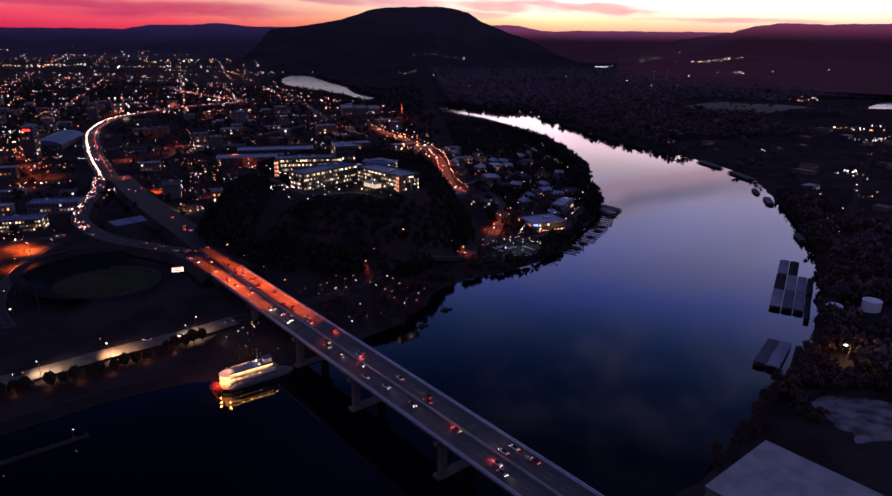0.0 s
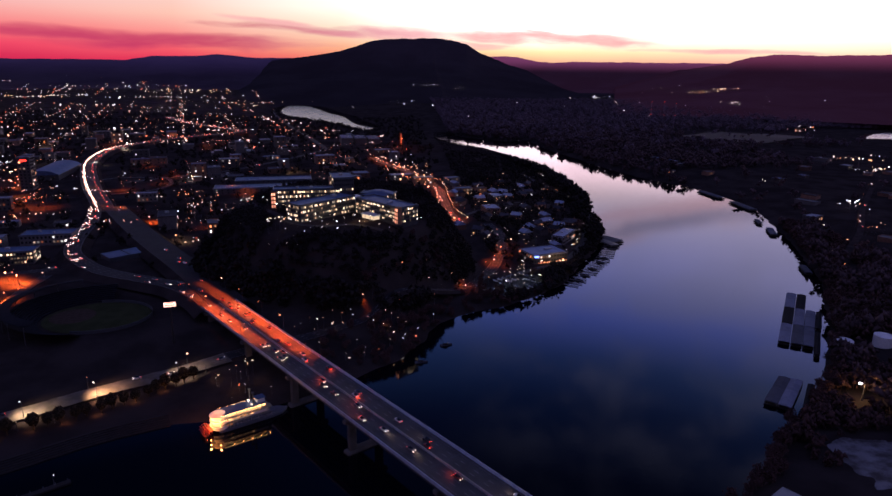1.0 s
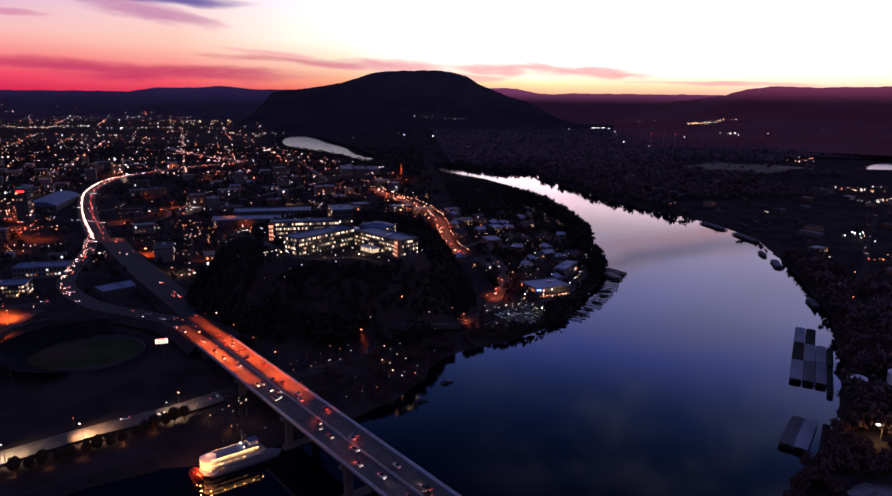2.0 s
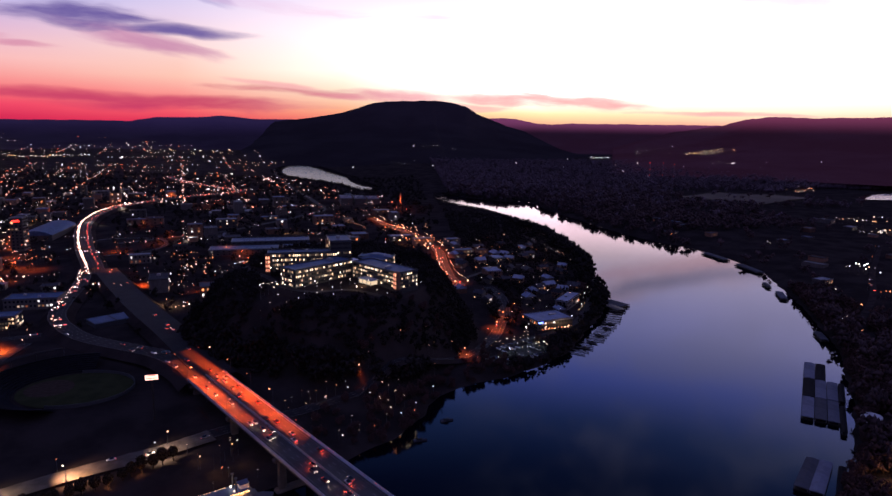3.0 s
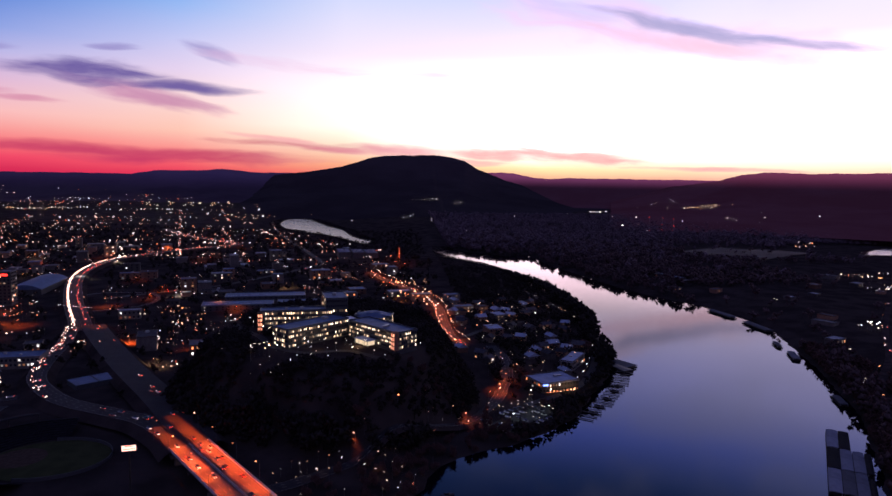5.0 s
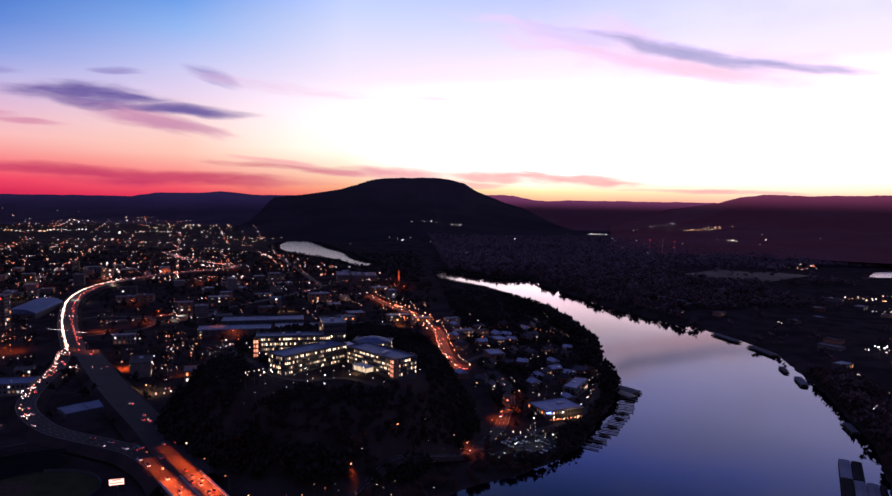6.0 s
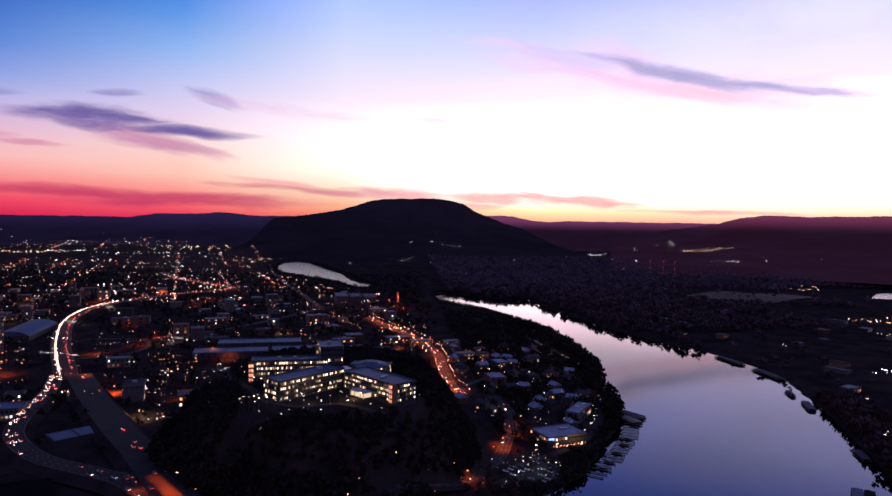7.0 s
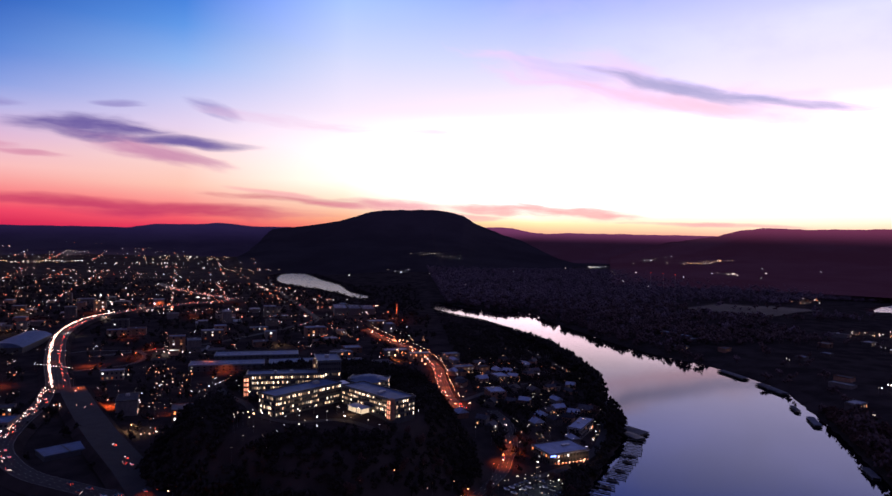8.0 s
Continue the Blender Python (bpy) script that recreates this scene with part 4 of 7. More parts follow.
def block(name, corner_a, corner_b, depth, base, top, wall, roof, label, category, floors=0, lit=None, chance=0.6, sides=("front", "end_a", "end_b"), pane_w=1.75, gap=0.65,
          seed=1, parapet=0.9, group="", sink=6.0, units=True):
    """A flat-roofed building whose front runs from corner_a to corner_b and whose body lies to the left of that way."""
    a, b = Vector((*corner_a, 0)), Vector((*corner_b, 0))
    d = b - a
    long = d.length
    turn = math.degrees(math.atan2(d.y, d.x))
    ob = thing(name, (a.x, a.y, base), turn, label, category, group)
    high = top - base
    bm = bmesh.new()
    box(bm, (long, depth, high + sink), (long / 2, depth / 2, -sink), 0, 0.06)
    part("wall", bm, wall, ob)
    bm = bmesh.new()
    box(bm, (long + 0.7, depth + 0.7, 0.35), (long / 2, depth / 2, high + 0.004), 0, 0.05)
    deck = part("roof", bm, roof, ob)
    if parapet:
        bm = bmesh.new()
        for w, h, x, y in ((long + 0.7, 0.3, long / 2, -0.2), (long + 0.7, 0.3, long / 2, depth + 0.2), (0.3, depth, -0.2, depth / 2), (0.3, depth, long + 0.2, depth / 2)):
            box(bm, (w, h, parapet), (x, y, high + 0.36), 0, 0.05)
        part("roof_parapet", bm, wall, ob)
    rnd = random.Random(seed)
    for k in range(int(long * depth / 420) if units else 0):
        bm = bmesh.new()
        box(bm, (rnd.uniform(2, 5), rnd.uniform(2, 4), rnd.uniform(1, 2.2)), (rnd.uniform(0.2, 0.8) * long, rnd.uniform(0.3, 0.8) * depth, high + 0.36), 0, 0.1)
        part("roof_unit", bm, STEEL, ob)
    if floors:
        step = high / floors
        for f in range(floors):
            z = f * step + 0.36 * step
            if "front" in sides:
                window_row(ob, (0.4, 0), (long - 0.4, 0), z, pane_w, step * 0.44, gap, lit, chance, rnd)
            if "end_b" in sides:
                window_row(ob, (long, 0.4), (long, depth - 0.4), z, pane_w, step * 0.5, gap, lit, chance * 0.8, rnd)
            if "end_a" in sides:
                window_row(ob, (0, depth - 0.4), (0, 0.4), z, pane_w, step * 0.5, gap, lit, chance * 0.8, rnd)
    return ob


CAMPUS = "office campus buildings"

wing_a = block("office_wing", (-117, 583.5), (-58, 592), 16, 62, 78, GLASS_WALL, SLATE_ROOF, "four-storey office wing with long bands of lit windows", "office building", 4, WIN_LIT, 0.92, pane_w=0.95, gap=0.75, group=CAMPUS, seed=3)
wing_b = block("office_wing", (-84, 524), (-43, 568), 19, 62, 76, GLASS_WALL, SLATE_ROOF, "angled four-storey office wing with lit windows", "office building", 4, WIN_LIT, 0.66, pane_w=0.95, gap=0.75, group=CAMPUS, seed=5, sides=("front", "end_a"))
wing_c = block("office_wing", (-42, 564), (-3, 519), 20, 62, 75, GLASS_WALL, SLATE_ROOF, "four-storey office wing with a glazed stair tower", "office building", 4, WIN_LIT, 0.66, pane_w=0.95, gap=0.75, group=CAMPUS, seed=8, sides=("front", "end_b"))
tower_d = block("office_tower", (-64, 594), (-46, 598), 32, 62, 87, GLASS_WALL, SLATE_ROOF, "taller central office block with a flat grey roof", "office building", 6, WIN_LIT, 0.45, pane_w=0.95, gap=0.75, group=CAMPUS, seed=11)
wing_e = block("office_wing", (-40, 594), (-10, 588), 16, 62, 73, GLASS_WALL, SLATE_ROOF, "low rear office wing with a curved roof", "office building", 3, WIN_LIT, 0.3, pane_w=0.95, gap=0.75, group=CAMPUS, seed=13)
bm = bmesh.new()
rod(bm, (15, 8, 11), (15, 8, 14.0), 16, 5, 24)
part("curved_roof", bm, SLATE_ROOF, wing_e)
# glazed stair towers at the wing ends
for owner, x, y, h in ((wing_a, 0.0, -0.6, 16), (wing_c, 58.0, -0.8, 14.5), (tower_d, 0.0, 20, 24)):
    bm = bmesh.new()
    box(bm, (4.2, 4.2, h), (x, y, 0), 0, 0.2)
    stair = part("stair_tower", bm, BRICK, owner, "brick stair tower with reddish lit glazing")
    for f in range(4):
        for dx in (-1.0, 1.0):
            ob = new("window", pane(1.4, 2.2, WIN_RED if owner is not tower_d else WIN_LIT))
            ob.parent = stair
            ob.matrix_basis = pose(x + dx, y - 2.16, 1.2 + f * h / 4.4)
entrance = thing("entrance_canopy", (-28, 541, 62), -48, "brightly lit glass entrance hall of the office", "entrance")
bm = bmesh.new()
box(bm, (15, 7, 3.4), (0, 0, 0.2), 0, 0.2)
part("lit_glazing", bm, LIT_CANOPY, entrance)
bm = bmesh.new()
box(bm, (16.5, 8.5, 0.5), (0, 0, 3.7), 0, 0.1)
part("canopy_roof", bm, PALE_CONCRETE, entrance)
for x in (-7.8, -2.6, 2.6, 7.8):
    bm = bmesh.new()
    rod(bm, (x, -4.0, -2), (x, -4.0, 3.8), 0.2)
    part("column", bm, STEEL, entrance)
bulb(-33, 533, 64.5, WARM, 1800, 0.5)
for x, y in ((-62, 522), (-40, 524), (-96, 552)):
    bulb(x, y, 66.5, WARM, 500, 0.3)
atrium = thing("link_roof", (-45, 578, 62), 0, "low pale glass link between the office wings", "link building")
bm = bmesh.new()
box(bm, (14, 16, 11), (0, 0, 0), 30, 0.3)
part("wall", bm, STONE_WALL, atrium)
bm = bmesh.new()
box(bm, (16, 18, 0.7), (0, 0, 11), 30, 0.2)
part("roof", bm, WHITE_ROOF, atrium)
# long flat-roofed halls behind the hill
for k, (ax, ay, bx, by, dp, high) in enumerate(((-262, 905, -172, 922, 34, 7), (-165, 915, -98, 926, 40, 8), (-250, 975, -140, 994, 36, 6))):
    z0 = gz((ax + bx) / 2, ay + 12) - 0.5
    g_ob = block("parking_deck", (ax, ay), (bx, by), dp, z0, z0 + high, GLASS_WALL, SLATE_ROOF, "long parking deck with a dark slate roof level", "parking deck", 2, WIN_HOME, 0.02, ("front",), 2.0, 5.0, group="parking decks", seed=20 + k, units=False)
    for j in range(5):
        bm = bmesh.new()
        box(bm, (12, 0.5, 0.5), (10 + j * 15, dp * (0.3 + 0.12 * (j % 3)), high + 0.36), 0, 0.05)
        part("roof_kerb", bm, PALE_CONCRETE, g_ob)


# ---------------------------------------------------------------- paddle steamer at the landing
def paddle_steamer():
    ob = thing("paddle_steamer", (-83.5, 321.5, 0), 33.0, "white three-deck paddle steamer strung with warm lights", "boat")
    hull_profile = [(-19, 4.2), (-17, 5.0), (10, 5.0), (16, 4.0), (20.5, 0.4)]
    bm = bmesh.new()
    lo = [bm.verts.new((x * 0.98, s * y * 0.9, -0.6)) for s in (1,) for x, y in hull_profile] + [bm.verts.new((x * 0.98, -y * 0.9, -0.6)) for x, y in hull_profile[::-1]]
    hi = [bm.verts.new((x, y, 1.5)) for x, y in hull_profile] + [bm.verts.new((x, -y, 1.5)) for x, y in hull_profile[::-1]]
    n = len(lo)
    for i in range(n):
        bm.faces.new((lo[i], lo[(i + 1) % n], hi[(i + 1) % n], hi[i]))
    bm.faces.new(hi)
    bmesh.ops.recalc_face_normals(bm, faces=bm.faces)
    part("hull", bm, SHADED_BOAT, ob, "hull coloured blue-grey for its shade")
    levels = ((1.5, -17.5, 11.5, 4.3), (4.2, -17.5, 9.0, 4.2), (6.9, -16.5, 6.0, 3.9))
    for k, (z, x0, x1, half) in enumerate(levels):
        bm = bmesh.new()
        box(bm, (x1 - x0 - 2.5, half * 2 - 2.2, 2.5), ((x0 + x1) / 2, 0, z), 0, 0.1)
        cabin = part("cabin", bm, SHADED_BOAT if k == 0 else WHITE_PAINT, ob)
        bm = bmesh.new()
        box(bm, (x1 - x0 + 1.4, half * 2 + 0.9, 0.2), ((x0 + x1) / 2, 0, z + 2.5), 0, 0.05)
        part("deck", bm, SLATE_ROOF if k == 2 else SHADED_BOAT, ob)
        for s in (-1, 1):
            for x in np.arange(x0 + 0.6, x1, 1.9):
                bm = bmesh.new()
                rod(bm, (x, s * half, z), (x, s * half, z + 2.5), 0.06, sides=5)
                part("post", bm, WHITE_PAINT, ob)
                if x < x0 + 5 or k == 2 or (k == 1 and x < x0 + 17):
                    bl = new("window", pane(1.2, 1.0, BOAT_WINDOWS))
                    bl.parent = cabin
                    bl.matrix_basis = pose(x + 0.9, s * (half - 1.02), z + 0.8)
            bm = bmesh.new()
            rod(bm, (x0, s * half, z + 1.0), (x1, s * half, z + 1.0), 0.05, sides=5)
            part("railing", bm, WHITE_PAINT, ob)
            # strings of bulbs under the deck edges
            if k == 0:
                continue
            bm = bmesh.new()
            for x in np.arange(x0, (x1 if k == 2 else x0 + 4) + 0.3, 1.25):
                m = bmesh.ops.create_icosphere(bm, subdivisions=1, radius=0.32)["verts"]
                bmesh.ops.translate(bm, vec=(x, s * (half + 0.55), z + 2.45), verts=m)
            tagged(part("bulb_string", bm, BOAT_BULBS, ob, "string of warm bulbs"), kind="stuff")
        bm = bmesh.new()
        for y in np.arange(-half, half + 0.1, 1.05):
            m = bmesh.ops.create_icosphere(bm, subdivisions=1, radius=0.28)["verts"]
            bmesh.ops.translate(bm, vec=(x0 - 0.8, y, z + 2.4), verts=m)
        tagged(part("bulb_string", bm, BOAT_BULBS, ob, "string of warm bulbs"), kind="stuff")
    bm = bmesh.new()
    box(bm, (4.2, 4.0, 2.4), (5.0, 0, 9.7), 0, 0.15)
    pilot = part("pilot_house", bm, WHITE_PAINT, ob)
    bm = bmesh.new()
    box(bm, (5.2, 5.0, 0.25), (5.0, 0, 12.1), 0, 0.08)
    part("pilot_roof", bm, SLATE_ROOF, pilot)
    for y in (-2.6, 2.6):
        bm = bmesh.new()
        rod(bm, (0.5, y, 9.6), (0.5, y, 16.5), 0.4, 0.4, 12)
        rod(bm, (0.5, y, 16.2), (0.5, y, 17.2), 0.4, 0.9, 12)
        part("smokestack", bm, DARK_STEEL, ob, "dark smokestack with a flared crown")
    bm = bmesh.new()
    for y in (-2.6, 2.6):
        m = bmesh.ops.create_icosphere(bm, subdivisions=1, radius=0.6)["verts"]
        bmesh.ops.translate(bm, vec=(-0.4, y, 10.4), verts=m)
    part("deck_lamps", bm, LAMP_WHITE, ob, "bright white deck lamps")
    bm = bmesh.new()
    for k in range(3):
        rod(bm, (-17.5, 0, 1.4 + 2.7 * k), (-17.5, 0, 3.3 + 2.7 * k), 4.5 - 0.15 * k, 4.5 - 0.15 * k, 24)
        rod(bm, (-17.5, 0, 3.3 + 2.7 * k), (-17.5, 0, 3.55 + 2.7 * k), 5.0 - 0.15 * k, 5.0 - 0.15 * k, 24)
    rod(bm, (-17.5, 0, 8.95), (-17.5, 0, 10.2), 4.8, 2.2, 24)
    part("stern_gallery", bm, WHITE_PAINT, ob, "rounded white stern gallery lit by lamps")
    # the wheel at the stern
    bm = bmesh.new()
    for y in (-3.2, 0, 3.2):
        for k in range(12):
            a0, a1 = k * math.tau / 12, (k + 1) * math.tau / 12
            rod(bm, (-24.6 + 2.4 * math.cos(a0), y, 1.9 + 2.4 * math.sin(a0)), (-24.6 + 2.4 * math.cos(a1), y, 1.9 + 2.4 * math.sin(a1)), 0.1, sides=5)
            rod(bm, (-24.6, y, 1.9), (-24.6 + 2.4 * math.cos(a0), y, 1.9 + 2.4 * math.sin(a0)), 0.08, sides=5)
    wheel = part("paddle_wheel", bm, PAINTS[3], ob, "red stern paddle wheel")
    for k in range(12):
        a0 = k * math.tau / 12
        bm = bmesh.new()
        box(bm, (0.7, 7.0, 0.12), (0, 0, 0))
        blade = part("paddle", bm, PAINTS[3], wheel)
        blade.matrix_basis = pose(-24.6 + 2.4 * math.cos(a0), 0, 1.9 + 2.4 * math.sin(a0), 0, -math.degrees(a0), 0)
    return ob


# white boat paint darkened to blue-grey: shade put into hull, lower cabin and decks
SHADED_BOAT = material("shaded_boat_paint", (0.11, 0.125, 0.16), 0.5, vary=0.2, scale=0.6)
BOAT_WINDOWS = glow("boat_windows", [(1.0, 0.36, 0.12), (1.0, 0.5, 0.22)], 1.3, 0.7)
BOAT_BULBS = glow("boat_bulbs", [(1.0, 0.52, 0.22), (1.0, 0.42, 0.15)], 9.0, 0.3)
paddle_steamer()
for along, across, up, watts in ((-23.5, -3.2, 3.0, 1500), (-23.5, -3.2, 5.8, 2200), (-23.5, -2.5, 8.6, 2200), (-19.5, -6.2, 5.8, 1000), (-19.5, -6.0, 8.6, 1000), (-23.8, 3.0, 5.8, 900), (-17.5, 0.0, 13.0, 1600)):
    c, s_ = math.cos(math.radians(33)), math.sin(math.radians(33))
    bulb(-83.5 + along * c - across * s_, 321.5 + along * s_ + across * c, up, (1.0, 0.30, 0.07), watts, 0.3)
for along in range(-12, 9, 5):
    c, s_ = math.cos(math.radians(33)), math.sin(math.radians(33))
    bulb(-83.5 + along * c + 4.6 * s_, 321.5 + along * s_ - 4.6 * c, 8.6, (1.0, 0.36, 0.10), 320, 0.25)
bulb(-84.4, 322, 11.8, (1.0, 0.75, 0.5), 300, 0.5)


# ---------------------------------------------------------------- covered boat docks, marina and quays
def covered_dock(ax, ay, bx, by, wide, roof, open_roof=False):
    """A long roof on posts over boat slips, from a to b."""
    d = Vector((bx - ax, by - ay, 0))
    ob = thing("boat_dock", (ax, ay, 0), math.degrees(math.atan2(d.y, d.x)), "floating boat dock under a pale metal roof" if not open_roof else "floating boat dock with dark open slips", "boat dock", "covered boat docks")
    n = d.length
    bm = bmesh.new()
    box(bm, (n, wide, 0.7), (n / 2, 0, 0.05), 0, 0.05)
    part("pontoon", bm, DARK_STONE, ob)
    bm = bmesh.new()
    z, r = 2.6, 0.5
    v = [bm.verts.new(c) for c in ((0, -wide / 2, z), (n, -wide / 2, z), (n, 0, z + r), (0, 0, z + r), (n, wide / 2, z), (0, wide / 2, z),
                                   (0, -wide / 2, z - 0.25), (n, -wide / 2, z - 0.25), (n, wide / 2, z - 0.25), (0, wide / 2, z - 0.25))]
    for f in ((0, 1, 2, 3), (3, 2, 4, 5), (6, 7, 1, 0), (5, 4, 8, 9), (7, 8, 4, 2, 1), (9, 6, 0, 3, 5), (9, 8, 7, 6)):
        bm.faces.new([v[i] for i in f])
    part("roof", bm, roof, ob)
    for x in np.linspace(0.5, n - 0.5, 3):
        for y in (-wide / 2 + 0.4, wide / 2 - 0.4):
            bm = bmesh.new()
            rod(bm, (x, y, -2), (x, y, 2.4), 0.16, sides=6)
            part("post", bm, STEEL, ob)
    return ob


PITCH_ROOF = material("black_dock_roof", (0.018, 0.019, 0.024), 0.95, 0.0, vary=0.3, scale=0.2, fine=2.0, spec=0.02)
NAVY_ROOF = material("dark_dock_roof", (0.075, 0.082, 0.105), 0.9, 0.0, vary=0.3, scale=0.2, fine=2.0, spec=0.05)
DOCK_ROOF = material("ribbed_dock_roof", (0.15, 0.165, 0.22), 0.9, 0.0, vary=0.3, scale=0.2, fine=2.0, per_object=0.25, spec=0.05)
DOWN, OVER = np.array([-0.543, -0.840]), np.array([0.840, -0.543])
for row_at, length, sides in ((0.0, 38.5, ((0.0, 7.6, DOCK_ROOF), (8.0, 15.0, PITCH_ROOF))),
                              (40.3, 38.5, ((0.0, 7.6, PITCH_ROOF), (8.0, 15.2, DOCK_ROOF), (15.6, 22.4, DOCK_ROOF), (22.8, 27.0, PITCH_ROOF))),
                              (80.6, 38.5, ((0.0, 7.6, DOCK_ROOF), (8.0, 15.2, NAVY_ROOF), (15.6, 22.4, DOCK_ROOF))), (87.0, 46.0, ((22.8, 26.4, PITCH_ROOF),))):
    for near, far, roof in sides:
        p0 = np.array([329.8, 510.5]) + DOWN * row_at + OVER * (near + far) / 2
        p1 = p0 + DOWN * length
        covered_dock(*map(float, p0), *map(float, p1), far - near, roof, open_roof=roof is PITCH_ROOF)
for c in ((237.5, 354, 211.5, 324, 7.2, NAVY_ROOF), (243, 350.5, 217, 319, 7.2, DOCK_ROOF), (248.5, 344, 224.5, 311, 4.2, PITCH_ROOF)):
    covered_dock(*c, open_roof=c[5] is PITCH_ROOF)
for c in ((392, 590, 384, 566, 7, NAVY_ROOF), (444, 744, 432, 712, 8, DOCK_ROOF), (452, 790, 446, 768, 6, NAVY_ROOF), (478, 905, 480, 850, 12, NAVY_ROOF), (468, 990, 476, 935, 12, NAVY_ROOF)):
    covered_dock(*c)


def finger_pier(x, y, turn, long):
    ob = thing("finger_pier", (x, y, 0), turn, "narrow wooden mooring pier of the marina", "pier", "marina mooring piers")
    bm = bmesh.new()
    box(bm, (long, 1.6, 0.35), (long / 2, 0, 0.5), 0, 0.04)
    part("planking", bm, DARKENED_CONCRETE, ob)
    for k in np.linspace(1, long - 0.5, 3):
        bm = bmesh.new()
        rod(bm, (k, 0.95, -3), (k, 0.95, 2.2), 0.15, sides=6)
        part("mooring_post", bm, BARK, ob)


def moored_boat(x, y, turn, rnd):
    ob = thing("motor_boat", (x, y, 0), turn, "moored motor boat with a dark hull", "boat", "moored boats")
    bm = bmesh.new()
    for v in box(bm, (8.5, 2.6, 1.3), (0, 0, -0.2), 0, 0.2):
        if v.is_valid and v.co.x > 3:
            v.co.y *= 0.25
    part("hull", bm, NAVY_ROOF, ob)
    bm = bmesh.new()
    box(bm, (3.6, 2.0, 1.2), (-0.6, 0, 1.05), 0, 0.2, 0.8)
    part("cabin", bm, GLASS, ob)


shore = curve_through([(140, 541), (166, 580), (196, 628), (222, 684)], 4.0)
nrm = offsets(shore)
rnd = random.Random(3)
for i in range(1, len(shore) - 1, 2):
    ang = math.degrees(math.atan2(-nrm[i, 1], -nrm[i, 0]))
    finger_pier(shore[i, 0], shore[i, 1], ang, rnd.uniform(13, 17))
    if rnd.random() < 0.35:
        c = shore[i] - nrm[i] * 8 + (shore[i + 1] - shore[i]) * 0.5
        moored_boat(c[0], c[1], ang, rnd)
covered_dock(224, 706, 238, 684, 17, NAVY_ROOF)
covered_dock(221, 690, 229, 668, 12, DARK_STEEL, True)
for x, y, t in ((2, 398, 10), (20, 425, 15)):
    moored_boat(x + 9, y - 9, t, rnd)
quay = thing("landing_pier", (-181, 249, 0), 36, "long low concrete mooring pier with small lights", "pier")
bm = bmesh.new()
box(bm, (42, 3.2, 1.1), (12, 0, -0.2), 0, 0.08)
part("deck", bm, DARK_STONE, quay)
for k in range(-8, 33, 5):
    bm = bmesh.new()
    rod(bm, (k, 1.2, -4), (k, 1.2, 1.8), 0.22, sides=7)
    part("bollard", bm, DARK_STEEL, quay)
for x, y in ((-184, 247), (-160, 265)):
    stand(PATH_LAMP, x, y, 0, 0.9)
steps = thing("landing_steps", (0, 0, 0), 0, "broad concrete steps down to the river landing", "steps")
edge = curve_through([(-262, 232), (-196, 271), (-156, 300), (-125, 316)], 6.0)
for k in range(6):
    line = np.column_stack([edge, np.full(len(edge), 0.5 + k * 0.45)])
    strip("step", line, 1.6 * k + 1.7, 1.6 * k, DARK_STONE, 0, parent=steps)
    n0 = offsets(line)
    lowv = np.column_stack([line[:, :2] + n0 * 1.6 * k, line[:, 2] - 0.5])
    highv = np.column_stack([line[:, :2] + n0 * 1.6 * k, line[:, 2]])
    m = len(line)
    sheet("riser", np.vstack([lowv, highv]), [(i, i + 1, m + i + 1, m + i) for i in range(m - 1)], DARK_STONE, steps)
plaza_strip = on_ground([(-270, 282), (-209, 321), (-173, 347), (-131, 371), (-112, 384)], 0.68)
tagged(strip("pavement", plaza_strip, 9.5, -8.5, WORN_PAVING), "wide pale pavement beside the riverside road", "pavement", kind="structure")


